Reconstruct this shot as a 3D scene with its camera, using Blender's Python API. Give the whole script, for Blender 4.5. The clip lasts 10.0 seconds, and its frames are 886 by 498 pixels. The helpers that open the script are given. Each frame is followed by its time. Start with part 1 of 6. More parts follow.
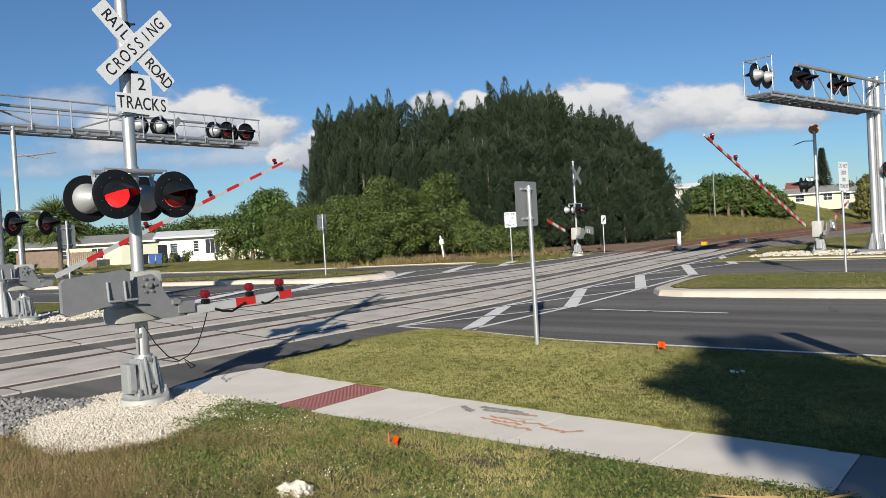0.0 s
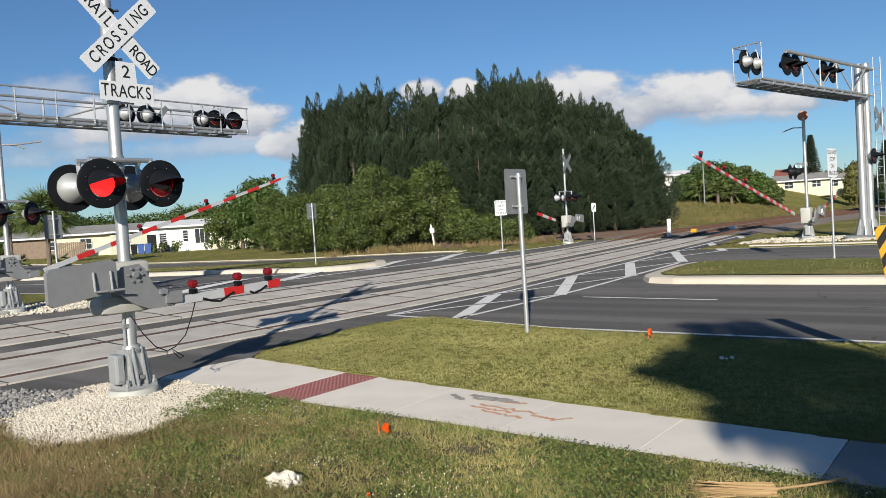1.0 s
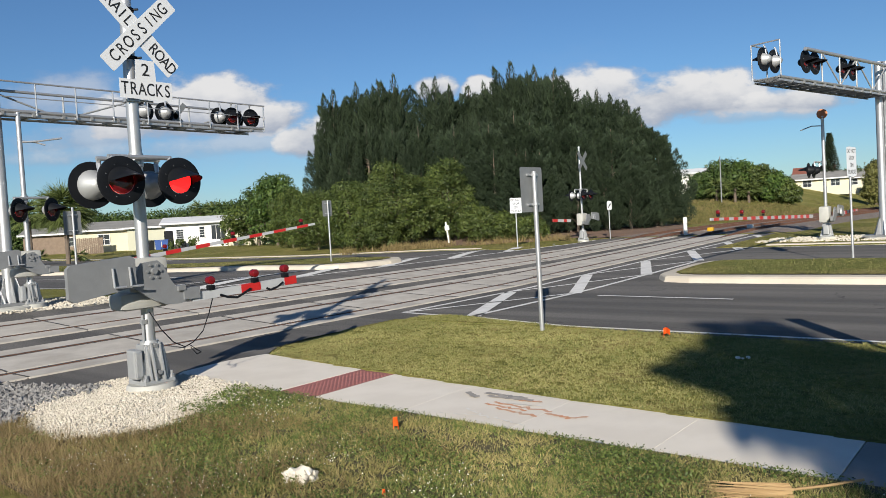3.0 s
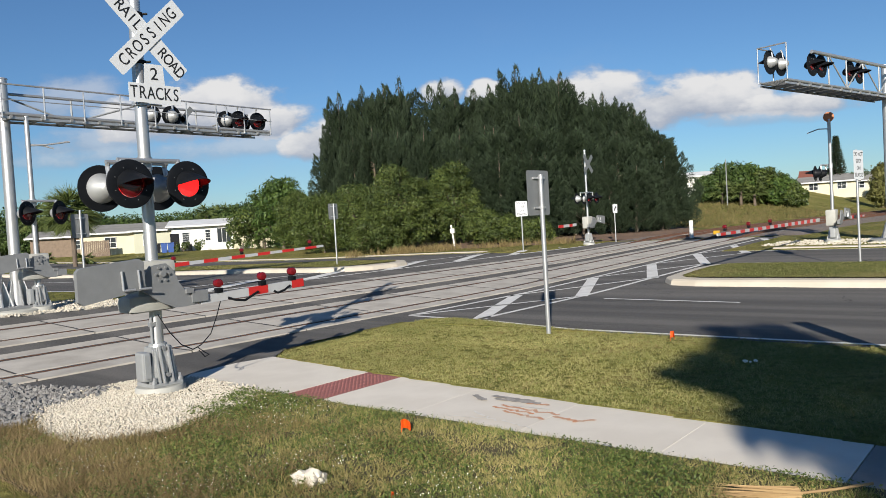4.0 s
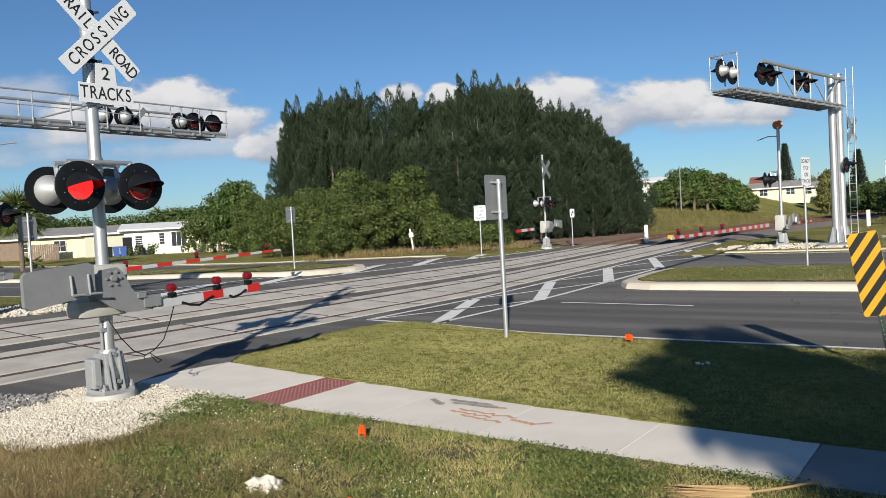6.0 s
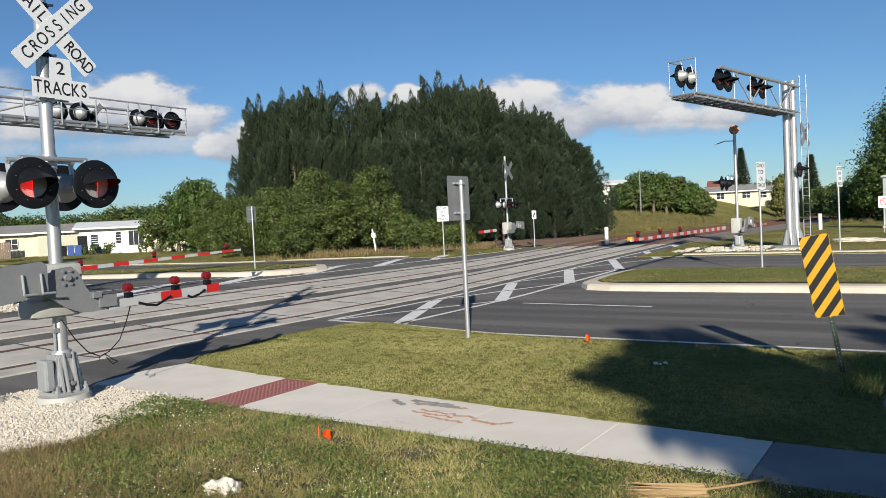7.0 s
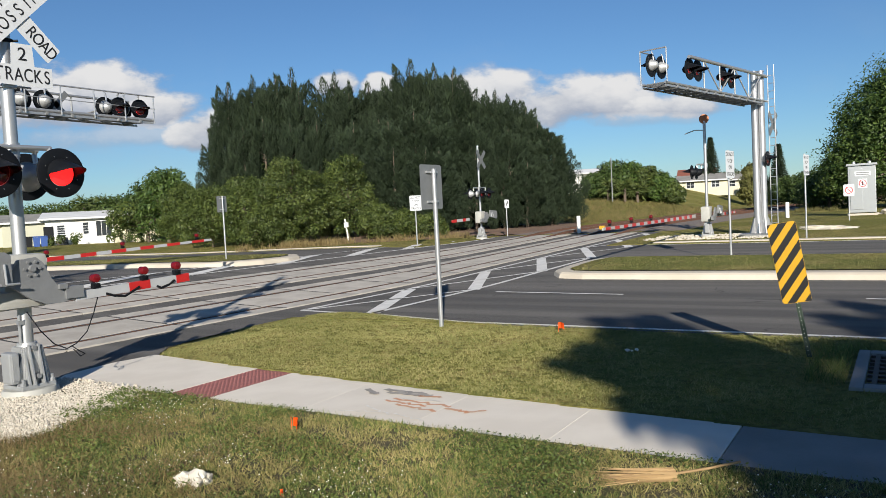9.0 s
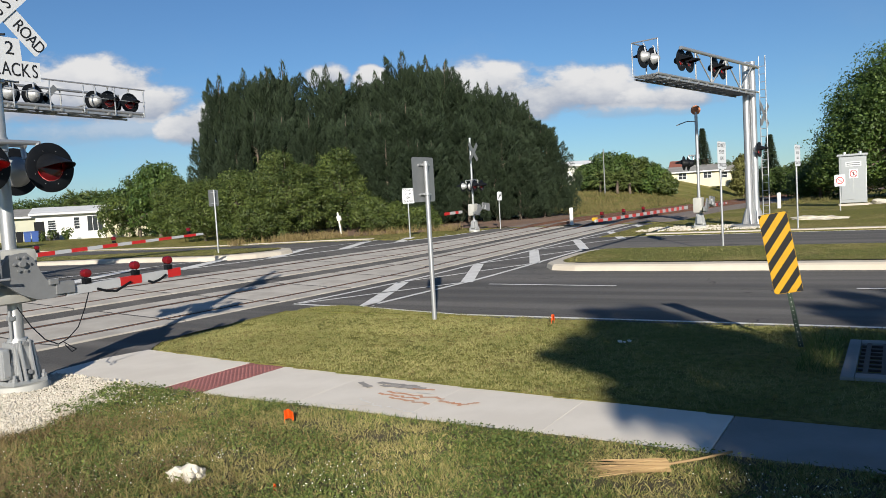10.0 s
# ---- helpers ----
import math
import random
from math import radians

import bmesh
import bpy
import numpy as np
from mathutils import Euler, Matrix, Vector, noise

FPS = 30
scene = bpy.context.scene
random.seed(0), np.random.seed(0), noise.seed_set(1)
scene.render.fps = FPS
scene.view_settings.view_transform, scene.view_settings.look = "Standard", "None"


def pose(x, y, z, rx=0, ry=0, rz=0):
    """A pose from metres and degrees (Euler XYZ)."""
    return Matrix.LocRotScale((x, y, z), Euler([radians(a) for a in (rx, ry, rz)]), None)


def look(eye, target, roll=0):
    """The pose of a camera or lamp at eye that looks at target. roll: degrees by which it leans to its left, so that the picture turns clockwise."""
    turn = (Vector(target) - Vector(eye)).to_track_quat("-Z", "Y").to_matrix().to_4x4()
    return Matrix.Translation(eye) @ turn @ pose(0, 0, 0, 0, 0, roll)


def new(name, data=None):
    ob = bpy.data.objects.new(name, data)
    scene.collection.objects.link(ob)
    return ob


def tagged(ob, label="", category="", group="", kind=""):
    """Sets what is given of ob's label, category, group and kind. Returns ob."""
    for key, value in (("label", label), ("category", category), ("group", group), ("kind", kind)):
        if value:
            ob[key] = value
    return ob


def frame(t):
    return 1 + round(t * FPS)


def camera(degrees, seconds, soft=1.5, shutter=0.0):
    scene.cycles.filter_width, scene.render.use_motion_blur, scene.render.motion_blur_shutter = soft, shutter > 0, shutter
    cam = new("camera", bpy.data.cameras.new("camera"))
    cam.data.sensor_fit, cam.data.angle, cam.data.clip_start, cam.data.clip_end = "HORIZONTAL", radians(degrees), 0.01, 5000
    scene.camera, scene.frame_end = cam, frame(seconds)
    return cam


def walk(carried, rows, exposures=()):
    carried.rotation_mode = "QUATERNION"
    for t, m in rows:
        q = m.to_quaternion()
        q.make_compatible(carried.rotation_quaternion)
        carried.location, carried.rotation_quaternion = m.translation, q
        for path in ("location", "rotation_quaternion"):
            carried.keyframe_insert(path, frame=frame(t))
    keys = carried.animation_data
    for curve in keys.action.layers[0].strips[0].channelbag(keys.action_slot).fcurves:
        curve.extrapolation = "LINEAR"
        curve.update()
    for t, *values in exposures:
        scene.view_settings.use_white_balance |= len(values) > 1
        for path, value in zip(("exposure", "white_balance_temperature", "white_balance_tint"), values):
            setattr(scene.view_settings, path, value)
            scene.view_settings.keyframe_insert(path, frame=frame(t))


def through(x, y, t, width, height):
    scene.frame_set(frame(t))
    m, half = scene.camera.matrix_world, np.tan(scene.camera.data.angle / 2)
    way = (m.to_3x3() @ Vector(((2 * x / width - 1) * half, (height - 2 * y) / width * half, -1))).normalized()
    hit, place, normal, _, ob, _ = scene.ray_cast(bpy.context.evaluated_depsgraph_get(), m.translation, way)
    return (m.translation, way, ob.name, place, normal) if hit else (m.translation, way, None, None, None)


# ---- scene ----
# The world: x along the road, y along the tracks, z up. The eye stands on the verge.
PATH = [  # seconds, x, y, z, yaw, pitch, roll
    (0, 0.000, 0.000, 1.870, 38.90, -1.10, 3.30),
    (0.5, -0.003, 0.014, 1.869, 38.46, -1.59, 3.47),
    (1, -0.011, 0.043, 1.864, 38.19, -2.02, 3.58),
    (1.5, -0.008, 0.052, 1.869, 38.22, -2.30, 3.58),
    (2, -0.007, 0.048, 1.868, 38.50, -2.39, 3.48),
    (2.5, -0.001, 0.033, 1.870, 38.94, -2.31, 3.40),
    (4, -0.010, -0.013, 1.876, 39.71, -1.90, 3.33),
    (4.5, -0.008, -0.027, 1.875, 39.62, -1.81, 3.45),
    (5, -0.012, -0.023, 1.877, 39.11, -1.77, 3.46),
    (5.5, -0.008, -0.017, 1.875, 38.07, -1.76, 3.36),
    (6, -0.003, -0.004, 1.875, 36.57, -1.77, 3.17),
    (7.5, 0.006, -0.004, 1.871, 32.85, -1.98, 2.70),
    (8, 0.008, 0.002, 1.869, 32.45, -2.15, 2.72),
    (8.5, 0.005, 0.012, 1.866, 32.08, -2.44, 2.81),
    (9, -0.005, 0.016, 1.863, 31.66, -2.77, 2.95),
    (9.5, -0.008, 0.023, 1.861, 31.32, -3.12, 3.11),
    (10, -0.005, 0.030, 1.862, 31.11, -3.36, 3.29),
]
cam = camera(61.2, 10.0, soft=0.6)
walk(cam, [(t, pose(x, y, z, 90 + p, r, w)) for t, x, y, z, w, p, r in PATH])

# ---- light ----
SUN_ELEVATION, SUN_TURN = radians(21), radians(148.7)
SUN_WAY = Vector((math.sin(SUN_TURN) * math.cos(SUN_ELEVATION), math.cos(SUN_TURN) * math.cos(SUN_ELEVATION), math.sin(SUN_ELEVATION)))
scene.view_settings.exposure = 0.71
sun = new("sun", bpy.data.lights.new("sun", "SUN"))
sun.data.energy, sun.data.angle, sun.data.color = 5.0, radians(0.7), (1.0, 0.93, 0.82)
sun.matrix_world = look(SUN_WAY * 50, (0, 0, 0))


class Nodes:
    """Short hand for node trees."""

    def __init__(self, tree):
        self.tree, self.made = tree, tree.nodes

    def add(self, kind):
        return self.made.new(kind)

    def link(self, a, b):
        self.tree.links.new(a, b)

    def math(self, op, a, b=0.0, clamp=False):
        n = self.made.new("ShaderNodeMath")
        n.operation, n.use_clamp = op, clamp
        for i, v in enumerate((a, b)):
            if isinstance(v, (int, float)):
                n.inputs[i].default_value = v
            else:
                self.link(v, n.inputs[i])
        return n.outputs[0]

    def mix(self, fac, a, b, blend="MIX"):
        n = self.made.new("ShaderNodeMix")
        n.data_type, n.blend_type = "RGBA", blend
        for sock, v in ((n.inputs[0], fac), (n.inputs[6], a), (n.inputs[7], b)):
            if isinstance(v, (int, float)):
                sock.default_value = v
            elif isinstance(v, tuple):
                sock.default_value = (*v, 1)
            else:
                self.link(v, sock)
        return n.outputs[2]

    def noise(self, vec, scale, detail=4.0, rough=0.55):
        n = self.made.new("ShaderNodeTexNoise")
        n.inputs["Scale"].default_value, n.inputs["Detail"].default_value, n.inputs["Roughness"].default_value = scale, detail, rough
        if vec is not None:
            self.link(vec, n.inputs["Vector"])
        return n.outputs["Fac"]

    def ramp(self, fac, lo, hi):
        n = self.made.new("ShaderNodeMapRange")
        n.interpolation_type = "SMOOTHSTEP"
        n.inputs[1].default_value, n.inputs[2].default_value = lo, hi
        self.link(fac, n.inputs[0])
        return n.outputs[0]


def sky_world():
    """Late afternoon sky with fair-weather cumulus low over the horizon."""
    w = bpy.data.worlds.new("sky")
    w.use_nodes = True
    scene.world = w
    k = Nodes(w.node_tree)
    bg = k.made["Background"]
    sky = k.add("ShaderNodeTexSky")
    sky.sky_type = "NISHITA"
    sky.sun_disc, sky.sun_elevation, sky.sun_rotation = False, SUN_ELEVATION, SUN_TURN
    sky.air_density, sky.dust_density, sky.ozone_density = 1.0, 0.1, 3.0
    co = k.add("ShaderNodeTexCoord").outputs["Generated"]
    sep = k.add("ShaderNodeSeparateXYZ")
    k.link(co, sep.inputs[0])
    x, y, z = sep.outputs
    ahead = k.math("MAXIMUM", k.math("ADD", k.math("MULTIPLY", x, -0.616), k.math("MULTIPLY", y, 0.788)), 0.05)
    u = k.math("DIVIDE", k.math("ADD", k.math("MULTIPLY", x, 0.788), k.math("MULTIPLY", y, 0.616)), ahead)
    v = k.math("DIVIDE", z, ahead)
    flat = k.add("ShaderNodeCombineXYZ")
    k.link(u, flat.inputs[0]), k.link(k.math("MULTIPLY", v, 1.7), flat.inputs[1])
    billow = k.noise(flat.outputs[0], 9.0, 7.0, 0.58)
    wisp = k.noise(flat.outputs[0], 3.2, 5.0, 0.6)
    cover, lit = None, None
    for az, el, su, sv, soft in CLOUDS:
        u0, v0 = math.tan(radians(38 - az)), math.tan(radians(el)) / math.cos(radians(38 - az))
        du = k.math("POWER", k.math("ABSOLUTE", k.math("DIVIDE", k.math("SUBTRACT", u, u0), su)), 2.0)
        dv = k.math("POWER", k.math("ABSOLUTE", k.math("DIVIDE", k.math("SUBTRACT", v, v0), sv)), 2.0)
        body = k.math("SUBTRACT", 1.0, k.math("ADD", du, dv))
        body = k.math("ADD", body, k.math("MULTIPLY", k.math("SUBTRACT", billow, 0.5), 3.4))
        m = k.math("MULTIPLY", k.ramp(body, 0.0, soft), 0.95 if soft < 1 else 0.55)
        glow = k.math("ADD", k.math("DIVIDE", k.math("SUBTRACT", v, v0), sv), k.math("MULTIPLY", k.math("SUBTRACT", billow, 0.5), 3.0))
        glow = k.math("MULTIPLY", k.ramp(glow, -0.9, 0.5), m)
        cover = m if cover is None else k.math("MAXIMUM", cover, m)
        lit = glow if lit is None else k.math("MAXIMUM", lit, glow)
    # a light veil of thin cloud
    veil = k.math("MULTIPLY", k.ramp(wisp, 0.5, 0.75), k.math("MULTIPLY", k.ramp(v, 0.3, 0.1), 0.25))
    cloud = k.mix(lit, (4.0, 4.5, 5.6), (9.6, 9.4, 9.2))
    blue = k.mix(1.0, sky.outputs[0], (0.64, 0.86, 1.08), "MULTIPLY")
    col = k.mix(veil, blue, (5.2, 5.7, 6.4))
    col = k.mix(cover, col, cloud)
    k.link(col, bg.inputs[0])
    bg.inputs[1].default_value = 0.053


CLOUDS = [  # azimuth left of the tracks, elevation, half width, half height, softness
    (55.8, 9.4, 0.11, 0.048, 0.6), (60.0, 8.6, 0.11, 0.042, 0.7), (51.5, 8.4, 0.06, 0.028, 0.7),
    (48.4, 7.0, 0.06, 0.034, 0.6), (61.0, 6.2, 0.20, 0.018, 1.2), (67.0, 9.6, 0.12, 0.04, 1.1), (64.0, 7.2, 0.14, 0.03, 1.0), (54.0, 6.6, 0.10, 0.014, 1.2),
    (39.2, 10.0, 0.035, 0.022, 0.6), (36.0, 9.6, 0.03, 0.02, 0.6), (27.0, 8.8, 0.10, 0.036, 0.7), (20.8, 7.9, 0.15, 0.042, 0.7), (14.0, 6.9, 0.10, 0.022, 0.8), (17.0, 6.2, 0.12, 0.014, 1.2),
]
sky_world()


# ---- materials ----
def paint(name, base, other=None, rough=0.6, metal=0.0, scale=6.0, fine=60.0, amount=0.5, bump=0.1, random_tint=0.0, island=0.0, dist=0.01, coords="Object"):
    """A surface with colour variation at two scales and fine relief."""
    m = bpy.data.materials.new(name)
    m.use_nodes = True
    k = Nodes(m.node_tree)
    b = k.made["Principled BSDF"]
    co = k.add("ShaderNodeTexCoord").outputs[coords]
    other = other or tuple(c * 0.6 for c in base)
    big, small = k.noise(co, scale, 5.0), k.noise(co, fine, 3.0)
    f = k.math("ADD", k.math("MULTIPLY", k.ramp(big, 0.3, 0.7), 0.65), k.math("MULTIPLY", small, 0.35))
    col = k.mix(k.math("MULTIPLY", f, amount), base, other)
    if random_tint:
        r = k.add("ShaderNodeObjectInfo").outputs["Random"]
        col = k.mix(k.math("MULTIPLY", r, random_tint), col, tuple(c * 0.5 for c in base))
    if island:
        r = k.add("ShaderNodeNewGeometry").outputs["Random Per Island"]
        col = k.mix(k.math("MULTIPLY", r, island), col, other)
    k.link(col, b.inputs["Base Color"])
    b.inputs["Roughness"].default_value, b.inputs["Metallic"].default_value = rough, metal
    rr = k.math("ADD", rough - 0.08, k.math("MULTIPLY", big, 0.16), clamp=True)
    k.link(rr, b.inputs["Roughness"])
    if bump:
        bn = k.add("ShaderNodeBump")
        bn.inputs["Strength"].default_value, bn.inputs["Distance"].default_value = bump, dist
        k.link(small, bn.inputs["Height"]), k.link(bn.outputs[0], b.inputs["Normal"])
    return m


def leaf(name, base, other, through=0.25, rough=0.55):
    """Foliage: each leaf a shade of its own, a little light passing through."""
    m = bpy.data.materials.new(name)
    m.use_nodes = True
    k = Nodes(m.node_tree)
    b, out = k.made["Principled BSDF"], k.made["Material Output"]
    r = k.add("ShaderNodeNewGeometry").outputs["Random Per Island"]
    o = k.add("ShaderNodeObjectInfo").outputs["Random"]
    big = k.noise(k.add("ShaderNodeTexCoord").outputs["Object"], 0.6, 3.0)
    col = k.mix(r, base, other)
    col = k.mix(k.math("MULTIPLY", k.ramp(big, 0.35, 0.65), 0.5), col, tuple(c * 0.6 for c in base))
    col = k.mix(k.math("MULTIPLY", o, 0.25), col, tuple(c * 0.55 for c in other))
    k.link(col, b.inputs["Base Color"])
    b.inputs["Roughness"].default_value = rough
    b.inputs["Specular IOR Level"].default_value = 0.3
    t = k.add("ShaderNodeBsdfTranslucent")
    k.link(col, t.inputs[0])
    mx = k.add("ShaderNodeMixShader")
    mx.inputs[0].default_value = through
    k.link(b.outputs[0], mx.inputs[1]), k.link(t.outputs[0], mx.inputs[2]), k.link(mx.outputs[0], out.inputs[0])
    return m


def turf(name, green, dry, bare):
    """Mown grass seen as ground: green and straw patches, bare spots, blades as relief."""
    m = bpy.data.materials.new(name)
    m.use_nodes = True
    k = Nodes(m.node_tree)
    b = k.made["Principled BSDF"]
    co = k.add("ShaderNodeTexCoord").outputs["Object"]
    a, c, d, e = k.noise(co, 0.22, 4.0), k.noise(co, 1.1, 5.0), k.noise(co, 9.0, 4.0), k.noise(co, 70.0, 3.0)
    col = k.mix(k.ramp(k.math("ADD", k.math("MULTIPLY", a, 0.6), k.math("MULTIPLY", c, 0.4)), 0.42, 0.62), green, dry)
    col = k.mix(k.math("MULTIPLY", k.ramp(k.math("ADD", k.math("MULTIPLY", c, 0.6), k.math("MULTIPLY", d, 0.4)), 0.58, 0.7), 0.7), col, bare)
    col = k.mix(k.math("MULTIPLY", k.ramp(d, 0.42, 0.62), 0.6), col, tuple(x * 0.4 for x in green))
    col = k.mix(k.math("MULTIPLY", k.ramp(e, 0.4, 0.6), 0.4), col, tuple(x * 0.4 for x in dry))
    k.link(col, b.inputs["Base Color"])
    b.inputs["Roughness"].default_value = 0.9
    b.inputs["Specular IOR Level"].default_value = 0.1
    bn = k.add("ShaderNodeBump")
    bn.inputs["Strength"].default_value, bn.inputs["Distance"].default_value = 0.9, 0.05
    k.link(k.math("ADD", e, k.math("MULTIPLY", d, 1.5)), bn.inputs["Height"]), k.link(bn.outputs[0], b.inputs["Normal"])
    return m


def glow(name, colour, strength):
    m = bpy.data.materials.new(name)
    m.use_nodes = True
    b = m.node_tree.nodes["Principled BSDF"]
    b.inputs["Base Color"].default_value = (*colour, 1)
    b.inputs["Emission Color"].default_value, b.inputs["Emission Strength"].default_value = (*colour, 1), strength
    return m


def glass(name, tint):
    m = bpy.data.materials.new(name)
    m.use_nodes = True
    b = m.node_tree.nodes["Principled BSDF"]
    b.inputs["Base Color"].default_value = (*tint, 1)
    b.inputs["Roughness"].default_value = 0.08
    return m


TURF = turf("turf", (0.20, 0.205, 0.05), (0.33, 0.28, 0.10), (0.36, 0.26, 0.13))
FIELD = turf("field_grass", (0.16, 0.18, 0.045), (0.32, 0.27, 0.10), (0.34, 0.24, 0.13))
BLADE = leaf("grass_blade", (0.15, 0.18, 0.04), (0.45, 0.39, 0.17), 0.2, 0.75)
VERGE = leaf("verge_blade", (0.13, 0.15, 0.035), (0.52, 0.43, 0.19), 0.2, 0.75)
STRAW = leaf("straw", (0.30, 0.23, 0.10), (0.14, 0.105, 0.045), 0.2, 0.75)
CLOVER = leaf("clover_leaf", (0.045, 0.08, 0.015), (0.22, 0.26, 0.07), 0.15)
THATCH = paint("verge_thatch", (0.085, 0.072, 0.035), (0.045, 0.04, 0.02), 0.95, scale=5, fine=60, amount=0.9, bump=0.6, dist=0.03)
DRYSTALK = leaf("dry_stalk", (0.17, 0.115, 0.055), (0.33, 0.25, 0.13), 0.15, 0.8)
PETAL = paint("clover_flower", (0.8, 0.78, 0.7), rough=0.8)


def asphalt():
    """Worn road surface: aggregate, long tyre streaks along x, patches and fine cracks."""
    m = bpy.data.materials.new("asphalt")
    m.use_nodes = True
    k = Nodes(m.node_tree)
    b = k.made["Principled BSDF"]
    co = k.add("ShaderNodeTexCoord").outputs["Object"]
    st = k.add("ShaderNodeMapping")
    st.inputs["Scale"].default_value = (0.045, 1.3, 1.0)
    k.link(co, st.inputs[0])
    streaks, patches, grain, mid = k.noise(st.outputs[0], 1.0, 5.0), k.noise(co, 0.35, 6.0, 0.65), k.noise(co, 150.0, 2.0), k.noise(co, 14.0, 4.0)
    col = k.mix(k.ramp(streaks, 0.35, 0.68), (0.100, 0.095, 0.089), (0.170, 0.160, 0.147))
    col = k.mix(k.math("MULTIPLY", k.ramp(patches, 0.45, 0.7), 0.5), col, (0.135, 0.128, 0.12))
    col = k.mix(k.math("MULTIPLY", k.ramp(grain, 0.35, 0.7), 0.45), col, (0.035, 0.035, 0.036))
    col = k.mix(k.math("MULTIPLY", k.ramp(mid, 0.6, 0.75), 0.3), col, (0.19, 0.18, 0.165))
    vo = k.add("ShaderNodeTexVoronoi")
    vo.feature = "DISTANCE_TO_EDGE"
    wob = k.add("ShaderNodeVectorMath")
    wob.operation = "ADD"
    warp = k.add("ShaderNodeTexNoise")
    warp.inputs["Scale"].default_value = 1.2
    k.link(co, warp.inputs["Vector"]), k.link(co, wob.inputs[0]), k.link(warp.outputs["Color"], wob.inputs[1])
    k.link(wob.outputs[0], vo.inputs["Vector"])
    vo.inputs["Scale"].default_value = 0.32
    crack = k.math("MULTIPLY", k.math("LESS_THAN", vo.outputs["Distance"], 0.004), k.ramp(patches, 0.5, 0.6))
    col = k.mix(k.math("MULTIPLY", crack, 0.7), col, (0.02, 0.02, 0.02))
    k.link(col, b.inputs["Base Color"])
    b.inputs["Specular IOR Level"].default_value = 0.2
    k.link(k.math("ADD", 0.80, k.math("MULTIPLY", streaks, 0.16)), b.inputs["Roughness"])
    bn = k.add("ShaderNodeBump")
    bn.inputs["Strength"].default_value, bn.inputs["Distance"].default_value = 0.35, 0.01
    k.link(grain, bn.inputs["Height"]), k.link(bn.outputs[0], b.inputs["Normal"])
    return m


ASPHALT = asphalt()
CONCRETE = paint("concrete_panel", (0.52, 0.485, 0.43), (0.29, 0.265, 0.23), 0.9, scale=1.3, fine=30, amount=0.9, bump=0.2, random_tint=0.22)
WALK = paint("sidewalk_concrete", (0.70, 0.65, 0.57), (0.56, 0.51, 0.44), 0.88, scale=1.8, fine=90, amount=0.7, bump=0.15, random_tint=0.1)
OLDWALK = paint("old_sidewalk", (0.27, 0.265, 0.25), (0.17, 0.165, 0.155), 0.9, scale=1.5, fine=70, amount=0.8, bump=0.25, random_tint=0.2)
CURB = paint("curb_concrete", (0.51, 0.465, 0.39), (0.35, 0.305, 0.24), 0.85, scale=1.2, fine=50, amount=0.6, bump=0.2, random_tint=0.1)
LINE = paint("road_paint", (0.72, 0.71, 0.68), (0.42, 0.41, 0.39), 0.7, scale=3.0, fine=30, amount=0.6, bump=0.1)
TACTILE = paint("tactile_red", (0.27, 0.10, 0.09), (0.19, 0.075, 0.065), 0.8, scale=4, fine=60, bump=0.1)
GALV = paint("galvanised_steel", (0.47, 0.48, 0.49), (0.34, 0.35, 0.365), 0.40, 0.7, scale=5, fine=50, amount=0.6, bump=0.04)
HOUSING = paint("cast_aluminium_housing", (0.36, 0.37, 0.375), (0.27, 0.28, 0.285), 0.5, 0.45, scale=8, fine=90, amount=0.4, bump=0.03)
ALU = paint("brushed_aluminium", (0.56, 0.57, 0.58), (0.42, 0.43, 0.45), 0.38, 0.75, scale=8, fine=120, amount=0.4, bump=0.03)
GREY = paint("grey_steel_paint", (0.20, 0.208, 0.215), (0.14, 0.146, 0.152), 0.55, 0.2, scale=4, fine=60, amount=0.7, bump=0.08)
PALE = paint("pale_grey_casting", (0.38, 0.38, 0.355), (0.27, 0.27, 0.245), 0.6, scale=5, fine=60, amount=0.6, bump=0.06)
BLACK = paint("black_paint", (0.005, 0.006, 0.008), (0.010, 0.011, 0.013), 0.5, scale=6, fine=80, amount=0.7, bump=0.05)
BLACK.node_tree.nodes["Principled BSDF"].inputs["Specular IOR Level"].default_value = 0.15
RUBBER = paint("rubber_filler", (0.035, 0.034, 0.033), (0.06, 0.055, 0.05), 0.85, scale=4, fine=60, amount=0.7, bump=0.15)
RUST = paint("rusty_steel", (0.16, 0.075, 0.045), (0.09, 0.05, 0.035), 0.8, 0.2, scale=3, fine=50, amount=0.8, bump=0.2)
RAILTOP = paint("worn_rail", (0.20, 0.19, 0.18), (0.12, 0.1, 0.09), 0.45, 0.7, scale=5, fine=60, amount=0.6, bump=0.05)
WHITE = paint("white_sheeting", (0.54, 0.56, 0.585), (0.45, 0.47, 0.49), 0.45, scale=5, fine=80, amount=0.3, bump=0.02)
INK = paint("black_lettering", (0.012, 0.012, 0.012), rough=0.5)
SIGNBACK = paint("sign_back", (0.19, 0.20, 0.205), (0.14, 0.147, 0.15), 0.45, 0.3, scale=6, fine=60, amount=0.5, bump=0.03)
RED = paint("red_sheeting", (0.42, 0.016, 0.014), (0.28, 0.012, 0.012), 0.45, scale=5, fine=60, amount=0.4, bump=0.02)
ARMWHITE = paint("arm_white", (0.37, 0.38, 0.39), (0.27, 0.28, 0.29), 0.5, scale=5, fine=60, amount=0.5, bump=0.03)
